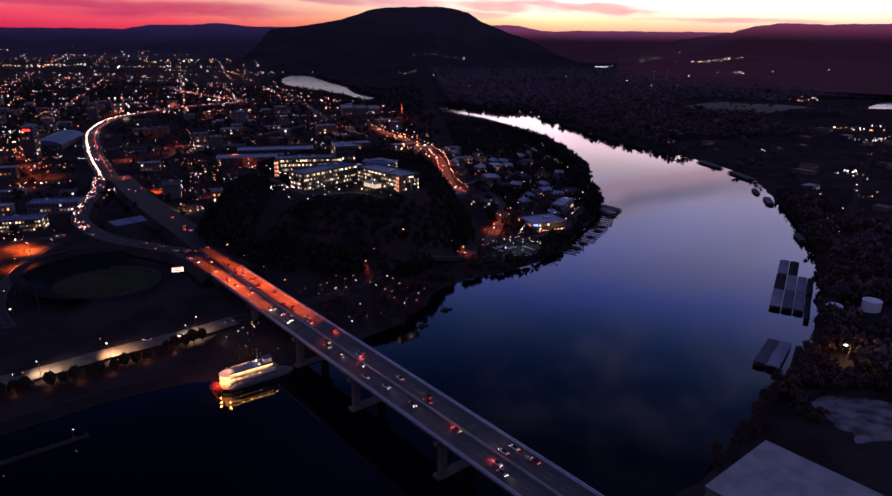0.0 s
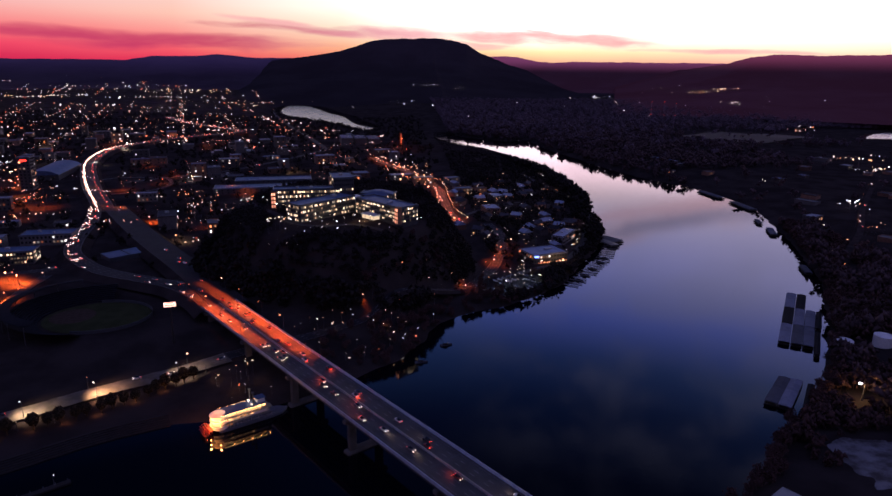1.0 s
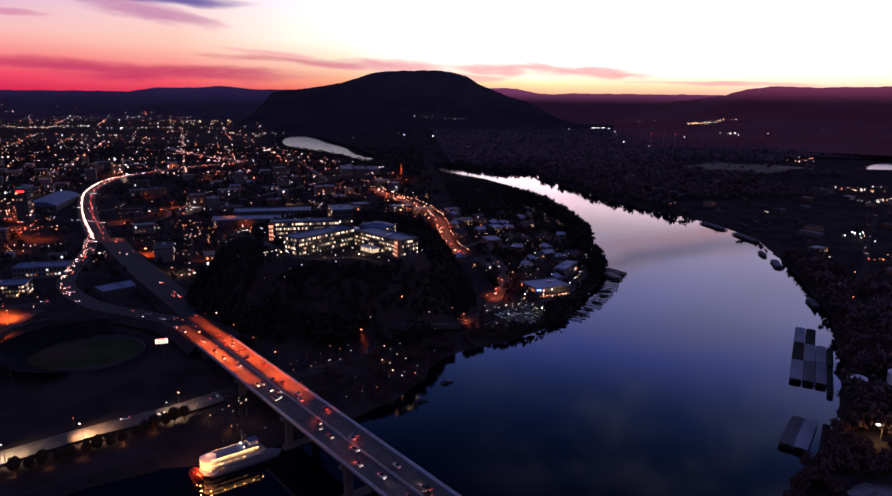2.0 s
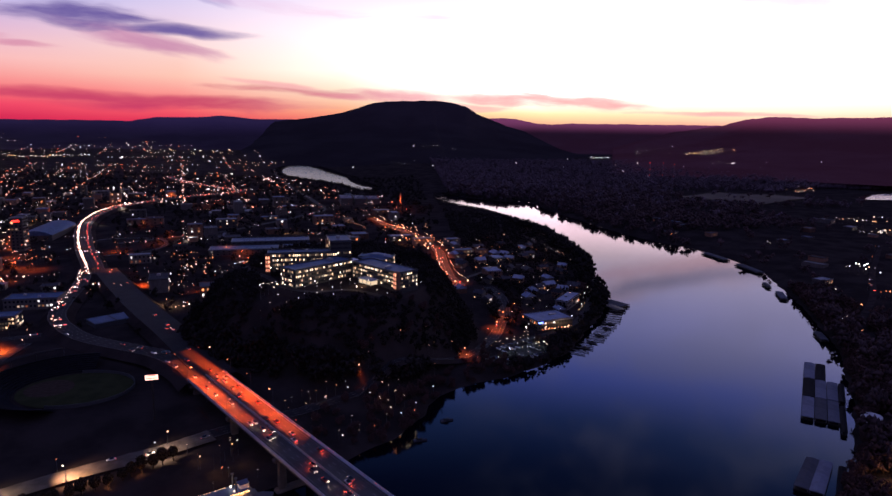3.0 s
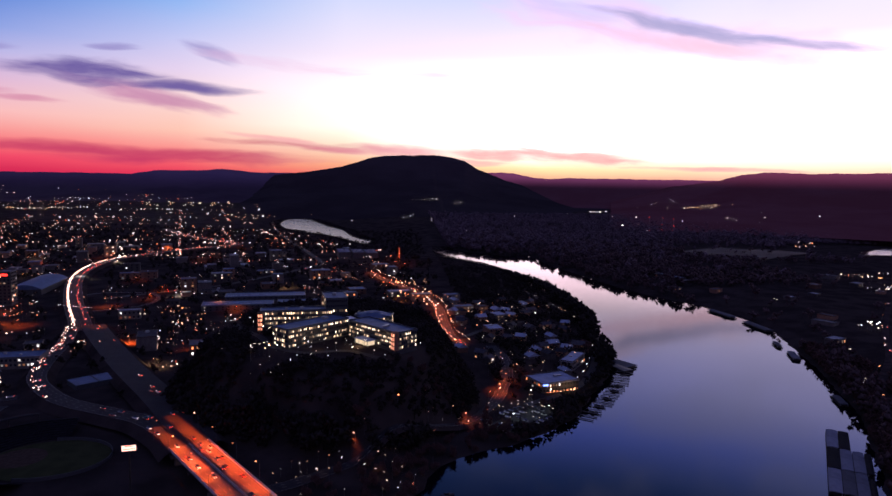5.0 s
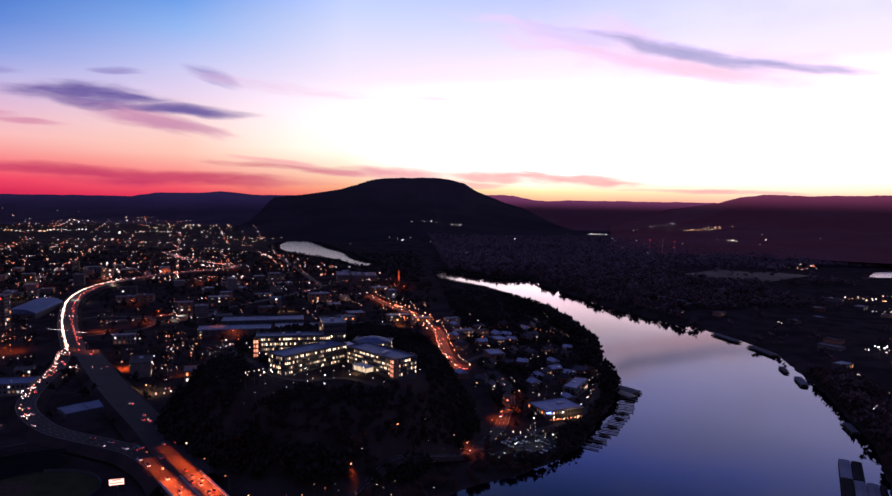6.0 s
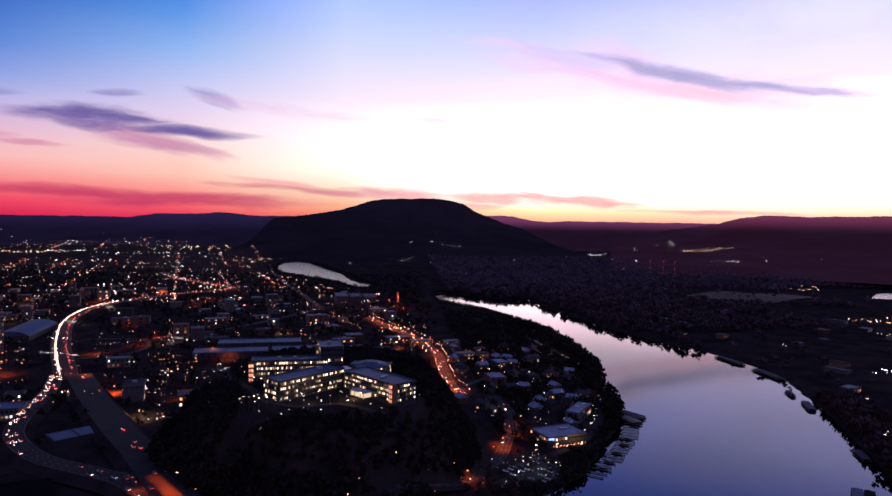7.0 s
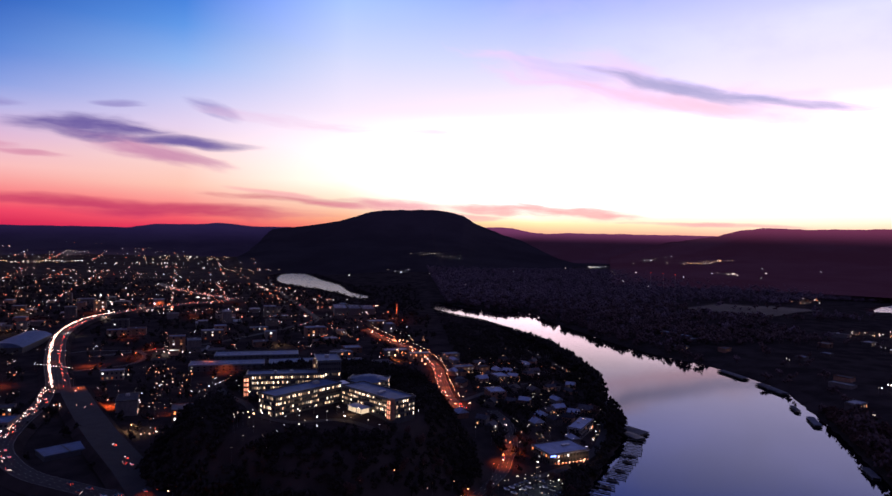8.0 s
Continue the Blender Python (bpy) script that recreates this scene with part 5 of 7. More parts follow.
# ---------------------------------------------------------------- ballpark
def ballpark():
    dim_seats = material("dark_stadium_seats", (0.016, 0.016, 0.022), 0.9, vary=0.3, scale=0.3, fine=2.0, spec=0.05)
    ob = thing("ballpark", (-218, 446, 0), 0, "dark empty baseball park with curved stands", "stadium")
    base = gz(-218, 446)
    n = 48
    ring = [(36 * math.cos(a), 30 * math.sin(a)) for a in np.linspace(0, math.tau, n, endpoint=False)]
    bm = bmesh.new()
    bm.faces.new([bm.verts.new((x, y, base + 0.5)) for x, y in ring])
    part("turf", bm, material("ballpark_turf", (0.045, 0.05, 0.025), 0.95, vary=0.3, scale=0.1, fine=1.2, spec=0.0), ob)
    bm = bmesh.new()
    bm.faces.new([bm.verts.new((-18 + 15 * math.cos(a), 2 + 15 * math.sin(a), base + 0.54)) for a in np.linspace(0, math.tau, 24, endpoint=False)])
    part("infield", bm, material("infield_clay", (0.07, 0.05, 0.04), 0.95, spec=0.0), ob)
    for k in range(9):
        a = np.linspace(math.radians(95), math.radians(275), 40)
        r0, r1, z = 38 + k * 2.1, 40.1 + k * 2.1, base + 1.0 + k * 0.95
        inner = [(r0 * math.cos(t), 0.9 * r0 * math.sin(t), z) for t in a]
        rim = [(r1 * math.cos(t), 0.9 * r1 * math.sin(t), z) for t in a]
        low = [(r0 * math.cos(t), 0.9 * r0 * math.sin(t), z - 0.95) for t in a]
        m = len(a)
        faces = [(i, i + 1, m + i + 1, m + i) for i in range(m - 1)] + [(2 * m + i, 2 * m + i + 1, i + 1, i) for i in range(m - 1)]
        sheet("seating_tier", inner + rim + low, faces, dim_seats, ob)
    a = np.linspace(math.radians(120), math.radians(250), 30)
    verts = [(52 * math.cos(t), 47 * math.sin(t), base + 15) for t in a] + [(60 * math.cos(t), 54 * math.sin(t), base + 14) for t in a]
    verts += [(x, y, z - 0.5) for x, y, z in verts]
    m = len(a)
    sheet("stand_roof", verts, [(i, i + 1, m + i + 1, m + i) for i in range(m - 1)] + [(2 * m + i, 2 * m + i + 1, 3 * m + i + 1, 3 * m + i) for i in range(m - 1)], dim_seats, ob)
    for t in a[::4]:
        bm = bmesh.new()
        rod(bm, (58 * math.cos(t), 52 * math.sin(t), base - 1), (58 * math.cos(t), 52 * math.sin(t), base + 14.2), 0.3)
        part("column", bm, DARK_STEEL, ob)
    for i in range(n):
        if ring[i][0] > -6:
            (x0, y0), (x1, y1) = ring[i], ring[(i + 1) % n]
            bm = bmesh.new()
            box(bm, (math.hypot(x1 - x0, y1 - y0) + 0.1, 0.3, 2.6), ((x0 + x1) / 2 * 1.02, (y0 + y1) / 2 * 1.02, base - 0.2), math.degrees(math.atan2(y1 - y0, x1 - x0)))
            part("outfield_fence", bm, DARK_STEEL, ob)


ballpark()
BOARD_GLOW = glow("billboard_screen", [(1.0, 0.55, 0.46)], 2.2, 0.0)
board = thing("billboard", (-150, 400, gz(-150, 400) - 0.3), 14, "lit white and red billboard on a tall steel post", "billboard")
bm = bmesh.new()
rod(bm, (0, 0.6, 0), (0, 0.6, 37.5 - gz(-150, 400)), 0.6, 0.5, 12)
part("post", bm, RUBBER, board)
bm = bmesh.new()
box(bm, (7.6, 0.8, 3.5), (0, 0, 37 - gz(-150, 400)), 0, 0.1)
part("board_frame", bm, DARK_STEEL, board)
bm = bmesh.new()
box(bm, (7.2, 0.1, 3.1), (0, -0.45, 37.2 - gz(-150, 400)), 0)
part("lit_face", bm, BOARD_GLOW, board, "glowing white and red advertising face")
RED_BAR = glow("billboard_red", [(1.0, 0.10, 0.06)], 3.0, 0.0)
for z, w in ((38.0, 6.0), (39.6, 4.2)):
    bm = bmesh.new()
    box(bm, (w, 0.06, 0.5), (0, -0.54, z - gz(-150, 400)), 0)
    part("plain_bar", bm, RED_BAR, board)


# ---------------------------------------------------------------- buildings of the east bank
shed = block("boat_storage_shed", (124, 205), (164.0, 149.0), 52, 4, 10, STEEL, SHED_ROOF, "large shed with a wide pale flat roof by the river", "shed", 0, parapet=0.0, sink=4, units=False)
for k in range(1, 6):
    bm = bmesh.new()
    box(bm, (0.12, 52.4, 0.06), (k * 11.5, 26, 6.35), 0)
    part("roof_seam", bm, STEEL, shed)


def storage_tank(x, y, r, h):
    ob = thing("storage_tank", (x, y, gz(x, y) - 0.5), 0, "white round storage tank with a shallow cone roof", "tank", "storage tanks")
    bm = bmesh.new()
    rod(bm, (0, 0, 0), (0, 0, h), r, r, 36)
    part("shell", bm, WHITE_PAINT, ob)
    bm = bmesh.new()
    rod(bm, (0, 0, h), (0, 0, h + 0.9), r + 0.15, 0.4, 36)
    part("roof", bm, WHITE_ROOF, ob)
    for k in range(8):
        bm = bmesh.new()
        rod(bm, (r + 0.25, 0.25 * (k % 2) - 0.1, k * h / 8), (r + 0.25, 0.25 * (k % 2) - 0.1, (k + 1) * h / 8), 0.06, sides=5)
        part("ladder_rail", bm, STEEL, ob)


storage_tank(306, 400, 6.2, 5)
storage_tank(330, 394, 6.2, 8)
YARD = material("mottled_gravel_and_scrub", (0.20, 0.195, 0.21), 0.95, vary=0.5, scale=0.11, fine=0.9, second=(0.035, 0.028, 0.028), spec=0.05)
yard_x, yard_y = np.linspace(200, 268, 24), np.linspace(222, 292, 24)
tagged(height_sheet("gravel_yard", yard_x, yard_y, lambda x, y: grid_value(GRID_Z, x, y) + 0.35 - 2.0 * smoothstep(22, 30, np.hypot(x - 234, y - 257) + 7 * waves(x, y, 26, 7)), YARD),
       "worn mottled gravel ground with scrub on the river bank", "gravel", kind="structure")

# ---------------------------------------------------------------- generic buildings
WALLS = [BRICK, DARK_WALL, DARK_WALL]
near_roads = np.vstack([r[::3, :2] for r in ROADS])
bridge_line = np.array([on_bridge(r, 0)[:2] for r in range(-10, 460, 8)])
blocked = [(-218, 446, 66), (-262, 603, 26), (-58, 612, 128), (-560, 1080, 62), (-527, 946, 22), (-352, 655, 34), (-345, 588, 22), (139, 610, 30), (182, 674, 24), (97, 538, 25), (-100, 1545, 95), (-217, 930, 52), (-132, 940, 44), (-195, 1000, 60), (330, 386, 20), (318, 368, 17), (306, 392, 13), (262, 314, 9), (238, 256, 30)]
placed = []


def free(x, y, r):
    if grid_value(GRID_D, x, y) < r + 4:
        return False
    if np.min(np.hypot(near_roads[:, 0] - x, near_roads[:, 1] - y)) < r + 9 or np.min(np.hypot(bridge_line[:, 0] - x, bridge_line[:, 1] - y)) < r + 18:
        return False
    if np.min(np.hypot(main_road[:, 0] - x, main_road[:, 1] - y - 12)) < r + 38:
        return False
    if any(math.hypot(x - a, y - b) < r + c for a, b, c in blocked):
        return False
    return all(math.hypot(x - a, y - b) > 0.8 * (r + c) for a, b, c in placed)


HOUSE_ROOF = material("dark_shingle_roof", (0.055, 0.055, 0.068), 0.95, vary=0.35, scale=0.3, fine=2.0, per_object=0.5, spec=0.05)


def town_house(x, y, w, dp, h, turn, rnd, roof, wall):
    """A small gabled house with lit and dark windows and a chimney."""
    ob = thing("house", (x, y, gz(x, y) - 0.6), turn, "small gabled house with a few lit windows", "house", "houses near the river")
    bm = bmesh.new()
    box(bm, (w, dp, h), (0, 0, 0))
    part("wall", bm, wall, ob)
    rise = dp * 0.32
    bm = bmesh.new()
    e = 0.5
    v = [bm.verts.new(c) for c in ((-w / 2 - e, -dp / 2 - e, h - 0.1), (w / 2 + e, -dp / 2 - e, h - 0.1), (w / 2 + e, 0, h + rise), (-w / 2 - e, 0, h + rise), (w / 2 + e, dp / 2 + e, h - 0.1), (-w / 2 - e, dp / 2 + e, h - 0.1))]
    for f in ((0, 1, 2, 3), (3, 2, 4, 5), (1, 4, 2), (5, 0, 3), (0, 5, 4, 1)):
        bm.faces.new([v[i] for i in f])
    part("roof", bm, roof, ob)
    bm = bmesh.new()
    box(bm, (0.9, 0.9, rise + 1.4), (w * 0.3, dp * 0.15, h - 0.2), 0, 0.05)
    part("chimney", bm, BRICK, ob)
    for f in range(max(1, int(h / 3))):
        window_row(ob, (-w / 2 + 0.6, -dp / 2), (w / 2 - 0.6, -dp / 2), 0.9 + f * 3, 1.3, 1.4, 1.4, WIN_HOME, 0.3, rnd)
    placed.append((x, y, max(w, dp) / 2))


def town_block(x, y, w, dp, top, turn, rnd, chance=0.35, roof=None):
    c, s = math.cos(math.radians(turn)), math.sin(math.radians(turn))
    a = (x - c * w / 2 + s * dp / 2, y - s * w / 2 - c * dp / 2)
    b = (a[0] + c * w, a[1] + s * w)
    z = gz(x, y) - 0.5
    floors = max(1, int(top / 3.8))
    far = y > 950
    block("city_building", a, b, dp, z, z + top, rnd.choice(WALLS), roof or rnd.choice((HOUSE_ROOF, GREY_ROOF, SLATE_ROOF)), "flat-roofed city building with scattered lit windows", "building", floors,
          WIN_HOME, chance, ("front",), 1.7 if not far else 2.4, 2.6 if not far else 6.0, rnd.randrange(999), 0.7, "city buildings", 3.0)
    placed.append((x, y, max(w, dp) / 2))


rnd = random.Random(12)
# named ones first
block("warehouse", (-376, 640), (-330, 648), 24, 13, 22, DARK_WALL, SLATE_ROOF, "long low warehouse with a slate roof and a few lit bays", "warehouse", 2, WIN_HOME, 0.25, ("front",), 1.8, 1.6, 31)
block("warehouse", (-366, 570), (-330, 578), 20, 13, 24, DARK_WALL, SLATE_ROOF, "low office with a slate blue roof and bright ground floor", "building", 3, WIN_LIT, 0.7, ("front", "end_b"), 1.5, 1.0, 33)
for dx, dy in ((0, 0), (13, 12)):
    block("pavilion", (-279 + dx, 594 + dy), (-264 + dx, 578 + dy), 18, 13.5, 17, DARK_STEEL, SLATE_ROOF, "low pavilion with a slate blue flat roof beside the freeway", "pavilion", 0, parapet=0.3)
tower = block("hotel_tower", (-536, 938), (-520, 940), 18, 14, 58, DARK_WALL, GREY_ROOF, "tall dark hotel tower with a red roof sign", "tower", 10, WIN_HOME, 0.15, ("front", "end_b"), 2.4, 1.6, 37)
bm = bmesh.new()
box(bm, (9, 0.5, 2.6), (8, -0.4, 39), 0, 0.1)
part("red_sign", bm, glow("red_sign_glow", [(1.0, 0.03, 0.02)], 4.0, 0), tower, "glowing red sign")
hall = thing("exhibition_hall", (-560, 1080, gz(-560, 1080)), 100, "long hall with a curved roof coloured dark for shade", "hall")
bm = bmesh.new()
box(bm, (120, 46, 14), (0, 0, -1))
part("wall", bm, GLASS_WALL, hall)
hall.scale = (1, 1, 0.62)
verts, faces = [], []
for i in range(9):
    a = math.radians(-50 + i * 12.5)
    verts += [(-61, 31 * math.sin(a), 31 * math.cos(a) - 7), (61, 31 * math.sin(a), 31 * math.cos(a) - 7)]
faces = [(2 * i, 2 * i + 1, 2 * i + 3, 2 * i + 2) for i in range(8)] + [tuple(range(0, 18, 2)), tuple(range(17, 0, -2))]
# pale roof given dark slate; its shade is put into the colour
sheet("curved_roof", verts, faces, SLATE_ROOF, hall)
bm = bmesh.new()
box(bm, (22, 0.5, 2), (-40, 23.4, 9), 0)
part("blue_sign", bm, glow("blue_sign_glow", [(0.15, 0.3, 1.0)], 4.0, 0), hall, "glowing blue sign")
restaurant = block("riverside_restaurant", (124, 590), (160, 604), 28, 5, 13, DARK_WALL, BLUE_ROOF, "riverside restaurant with a blue-white roof and lit terrace", "restaurant", 2, WIN_HOME, 0.35, ("front", "end_a", "end_b"), 1.4, 1.6, 41)
bm = bmesh.new()
box(bm, (5, 0.3, 1.2), (3, -0.3, 6.8), 0)
part("blue_sign", bm, glow("restaurant_sign", [(0.12, 0.2, 1.0)], 7.0, 0), restaurant, "glowing blue sign")
bm = bmesh.new()
for k in range(14):
    m = bmesh.ops.create_icosphere(bm, subdivisions=1, radius=0.45)["verts"]
    bmesh.ops.translate(bm, vec=(3 + k * 2.4, -3.5 - (k % 3), 2.2), verts=m)
tagged(part("terrace_lamps", bm, LAMP_SODIUM, restaurant, "warm terrace lamps"), kind="stuff")
bulb(150, 592, 9, WARM, 2500)
block("boat_house", (168, 657), (190, 692), 13, 5, 14, DARK_WALL, BLUE_ROOF, "boat house with a blue-white roof by the shore", "boat house", 2, WIN_HOME, 0.3, ("front", "end_a"), 2.4, 1.6, 43)
# works on the river bend, with saw-tooth halls
for k in range(3):
    works = block("factory_hall", (-140 + 30 * k, 1500 + 12 * k), (-114 + 30 * k, 1504 + 12 * k), 80, 12, 27 - 2 * k, DARK_STEEL, DOCK_ROOF, "long dark factory hall with a pale metal roof", "factory", 0, group="factory halls", seed=50 + k)
chimney = thing("factory_stack", (-6, 1470, gz(-6, 1470)), 0, "brick factory stack lit red by a lamp", "chimney")
bm = bmesh.new()
rod(bm, (0, 0, 0), (0, 0, 30), 2.2, 1.4, 16)
part("shaft", bm, BRICK, chimney)
bulb(-8, 1462, 30, (1.0, 0.15, 0.04), 20000)
bulb(0, 1400, 24, (1.0, 0.15, 0.04), 16000)
stand(STREET_LAMP, -6, 1463, 0, 24)

# houses and small blocks on the neck of land
for k in range(900):
    x, y = rnd.uniform(60, 250), rnd.uniform(540, 985)
    w, dp = rnd.uniform(9, 16), rnd.uniform(8, 12)
    if grid_value(GRID_D, x, y) > 26 and free(x, y, w / 2 + 3) and len(placed) < 40:
        town_house(x, y, w, dp, rnd.choice((3.4, 6.2, 6.2)), rnd.choice((20, 110, 60, -30)), rnd, rnd.choice((HOUSE_ROOF, HOUSE_ROOF, HOUSE_ROOF, HOUSE_ROOF, BLUE_ROOF)), rnd.choice((BRICK, DARK_WALL, BRICK)))
for x, y, w, dp, top in ((84, 915, 26, 14, 9), (108, 905, 14, 12, 11), (125, 868, 16, 22, 8), (108, 790, 18, 24, 8), (30, 1000, 30, 16, 10), (75, 1010, 22, 14, 8)):
    town_block(x, y, w, dp, top, rnd.choice((10, 15, 20)), rnd, 0.95 if y > 914 else 0.2, BLUE_ROOF if y < 900 else None)
made = 0
for k in range(3000):
    x, y = rnd.uniform(-1000, 30), rnd.uniform(600, 1700)
    if x < -0.75 * y - 60 or made > 105:
        continue
    w, dp = rnd.uniform(14, 38), rnd.uniform(12, 24)
    if free(x, y, max(w, dp) / 2):
        town_block(x, y, w, dp, rnd.choice((5, 6, 8, 8, 11, 15, 22)), 18 + rnd.choice((0, 0, 90)), rnd, 0.28)
        made += 1
made = 0
for k in range(2000):
    x, y = rnd.uniform(420, 1000), rnd.uniform(560, 1300)
    if made > 26 or grid_value(GRID_D, x, y) < 45:
        continue
    w, dp = rnd.uniform(12, 30), rnd.uniform(10, 18)
    if free(x, y, max(w, dp) / 2):
        town_block(x, y, w, dp, rnd.choice((4.5, 5.5, 7)), rnd.choice((30, 120)), rnd, 0.3)
        made += 1

# parking area by the restaurant
lot = on_ground([(70, 514), (84, 528), (102, 543), (120, 558)], 0.4)
tagged(strip("parking_area", lot, 17, -15, ASPHALT), "lamp-lit asphalt parking area by the river", "parking", kind="structure")
aisle = np.array([0.77, 0.64])
for i in range(11):
    for j in range(5):
        if rnd.random() < 0.7:
            x, y = np.array([72, 512]) + aisle * (i * 5.6) + np.array([-0.64, 0.77]) * (j * 6.6 - 12)
            if grid_value(GRID_D, x, y) > 6:
                copy_thing(PARKED[rnd.randrange(3)], pose(float(x), float(y), gz(x, y) + 0.45, 0, 0, 130))
for x, y in ((76, 512), (88, 530), (104, 536), (108, 556), (121, 550), (94, 514)):
    stand(CAMPUS_LAMP, x, y, 0)
    bulb(x, y, gz(x, y) + 4.2, (0.72, 1.0, 0.74), 420, 0.3)
stand(FLOOD_LAMP, 108, 567, 40)


# ---------------------------------------------------------------- radio masts
for x, y, h in ((881, 2324, 62), (930, 2329, 62), (950, 2276, 60)):
    mast = thing("radio_mast", (x, y, gz(x, y) - 1), 0, "slender steel radio mast with red beacons", "mast", "radio masts")
    bm = bmesh.new()
    for k in range(3):
        a = k * math.tau / 3
        rod(bm, (1.4 * math.cos(a), 1.4 * math.sin(a), 0), (0.4 * math.cos(a), 0.4 * math.sin(a), h), 0.14, sides=4)
    for k in range(20):
        a, b2 = k * math.tau / 3, (k + 1) * math.tau / 3
        z0, z1 = h * k / 20, h * (k + 1) / 20
        r0, r1 = 1.4 - z0 / h, 1.4 - z1 / h
        rod(bm, (r0 * math.cos(a), r0 * math.sin(a), z0), (r1 * math.cos(b2), r1 * math.sin(b2), z1), 0.07, sides=3)
    part("lattice", bm, STEEL, mast)
    for z in (h, h * 0.62, h * 0.3):
        bm = bmesh.new()
        bmesh.ops.create_icosphere(bm, subdivisions=1, radius=1.3 if z == h else 0.9)
        bmesh.ops.translate(bm, vec=(0, 0, z), verts=bm.verts)
        part("beacon", bm, LAMP_RED, mast, "red warning beacon")


# ---------------------------------------------------------------- trees
def tuft_tree(tall, wide, tufts, seed, faces8, ball=False, clump=1.0):
    """Crown and trunk of a tree as vertex and face lists: small angular leaf clumps on limbs, with gaps."""
    r = np.random.default_rng(seed)
    cv, cf, tv, tf = [], [], [], []

    def bar(a, b, r0, r1):
        a, b = np.array(a, float), np.array(b, float)
        d = (b - a) / np.linalg.norm(b - a)
        u = np.cross(d, (0.3, 0.9, 0.1))
        u /= np.linalg.norm(u)
        w = np.cross(d, u)
        k = len(tv)
        for p, rr in ((a, r0), (b, r1)):
            for j in range(4):
                t = j * math.pi / 2
                tv.append(tuple(p + rr * (u * math.cos(t) + w * math.sin(t))))
        for j in range(4):
            tf.append((k + j, k + (j + 1) % 4, k + 4 + (j + 1) % 4, k + 4 + j))

    bar((0, 0, -0.5), (0, 0, tall * 0.55), 0.035 * tall, 0.02 * tall)
    for k in range(5):
        a, z = r.uniform(0, 6.28), r.uniform(0.3, 0.6) * tall
        bar((0, 0, z), (math.cos(a) * wide * 0.4, math.sin(a) * wide * 0.4, z + r.uniform(0.15, 0.35) * tall), 0.014 * tall, 0.006 * tall)
    lobes = [(r.normal(0, 0.24) * wide, r.normal(0, 0.24) * wide, tall * r.uniform(0.45, 0.85)) for _ in range(6)]
    for k in range(tufts):
        c = np.array(lobes[k % 6]) + r.normal(0, 1, 3) * (0.15 * wide, 0.15 * wide, 0.11 * tall)
        c[2] = max(c[2], tall * 0.25)
        if ball:
            d = r.normal(0, 1, 3)
            d *= r.uniform(0.55, 1.0) ** 0.5 / np.linalg.norm(d)
            c = np.array((0, 0, tall * 0.6)) + d * (0.36 * wide, 0.36 * wide, 0.30 * tall)
        s = clump * r.uniform(0.09, 0.2) * wide * (1.0 if faces8 else 1.35)
        b = len(cv)
        if faces8:
            for v in ((1, 0, 0), (-1, 0, 0), (0, 1, 0), (0, -1, 0), (0, 0, 1), (0, 0, -1)):
                cv.append(tuple(c + s * (np.array(v) * r.uniform(0.6, 1.2) + r.normal(0, 0.2, 3))))
            cf += [(b, b + 2, b + 4), (b + 2, b + 1, b + 4), (b + 1, b + 3, b + 4), (b + 3, b, b + 4), (b + 2, b, b + 5), (b + 1, b + 2, b + 5), (b + 3, b + 1, b + 5), (b, b + 3, b + 5)]
        else:
            for v in ((1, 0, -0.5), (-0.6, 0.9, -0.5), (-0.6, -0.9, -0.5), (0, 0, 1)):
                cv.append(tuple(c + s * (np.array(v) + r.normal(0, 0.3, 3))))
            cf += [(b, b + 1, b + 3), (b + 1, b + 2, b + 3), (b + 2, b, b + 3), (b, b + 2, b + 1)]
    return cv, cf, tv, tf


def tree_kind(seed, label, group, ball=False):
    cv, cf, tv, tf = tuft_tree(10, 7.5 if ball else 7, 420, seed, True, ball, 0.52)
    top = thing("tree", (0, 0, -900), 0, label, "tree", group)
    sheet("crown", cv, cf, LEAF if ball else BANK_BRUSH, top)
    sheet("trunk", tv, tf, BARK, top)
    return top


ROUND_TREES = [tree_kind(60 + k, "leafy round street tree beside the riverside road", "landing street trees", True) for k in range(4)]
BANK_TREES = [tree_kind(70 + k, "dark bushy tree on the river bank", "river bank trees") for k in range(4)]
TEMPLATES += ROUND_TREES + BANK_TREES


def plant(kinds, x, y, size, rnd):
    if grid_value(GRID_D, x, y) > 1.0:
        ob = copy_thing(kinds[rnd.randrange(len(kinds))], pose(x, y, gz(x, y) - 0.2, 0, 0, rnd.uniform(0, 360)))
        ob.scale = (size, size, size * rnd.uniform(0.9, 1.15))


row = curve_through([(-222, 293), (-202, 305), (-186, 311), (-174, 318), (-160, 328), (-146, 341), (-134, 352), (-126, 360)], 5.0)
for i in range(len(row)):
    if rnd.random() < 0.9:
        plant(ROUND_TREES, row[i, 0] + rnd.uniform(-0.8, 0.8), row[i, 1] + rnd.uniform(-1.0, 1.0), rnd.uniform(0.85, 1.1), rnd)
bank = curve_through([(126, 232), (168, 262), (200, 296), (245, 336), (278, 372), (310, 420), (362, 505), (396, 570), (422, 640), (466, 757)], 6.0)
for i in range(len(bank)):
    for k in range(2):
        x, y = bank[i, 0] + rnd.uniform(0, 14) + 2, bank[i, 1] + rnd.uniform(-5, 5)
        if math.hypot(x - 166, y - 235) > 9 and all(math.hypot(x - a, y - b) > c for a, b, c in blocked[-5:]):
            plant(BANK_TREES, x, y, rnd.uniform(0.5, 1.0), rnd)
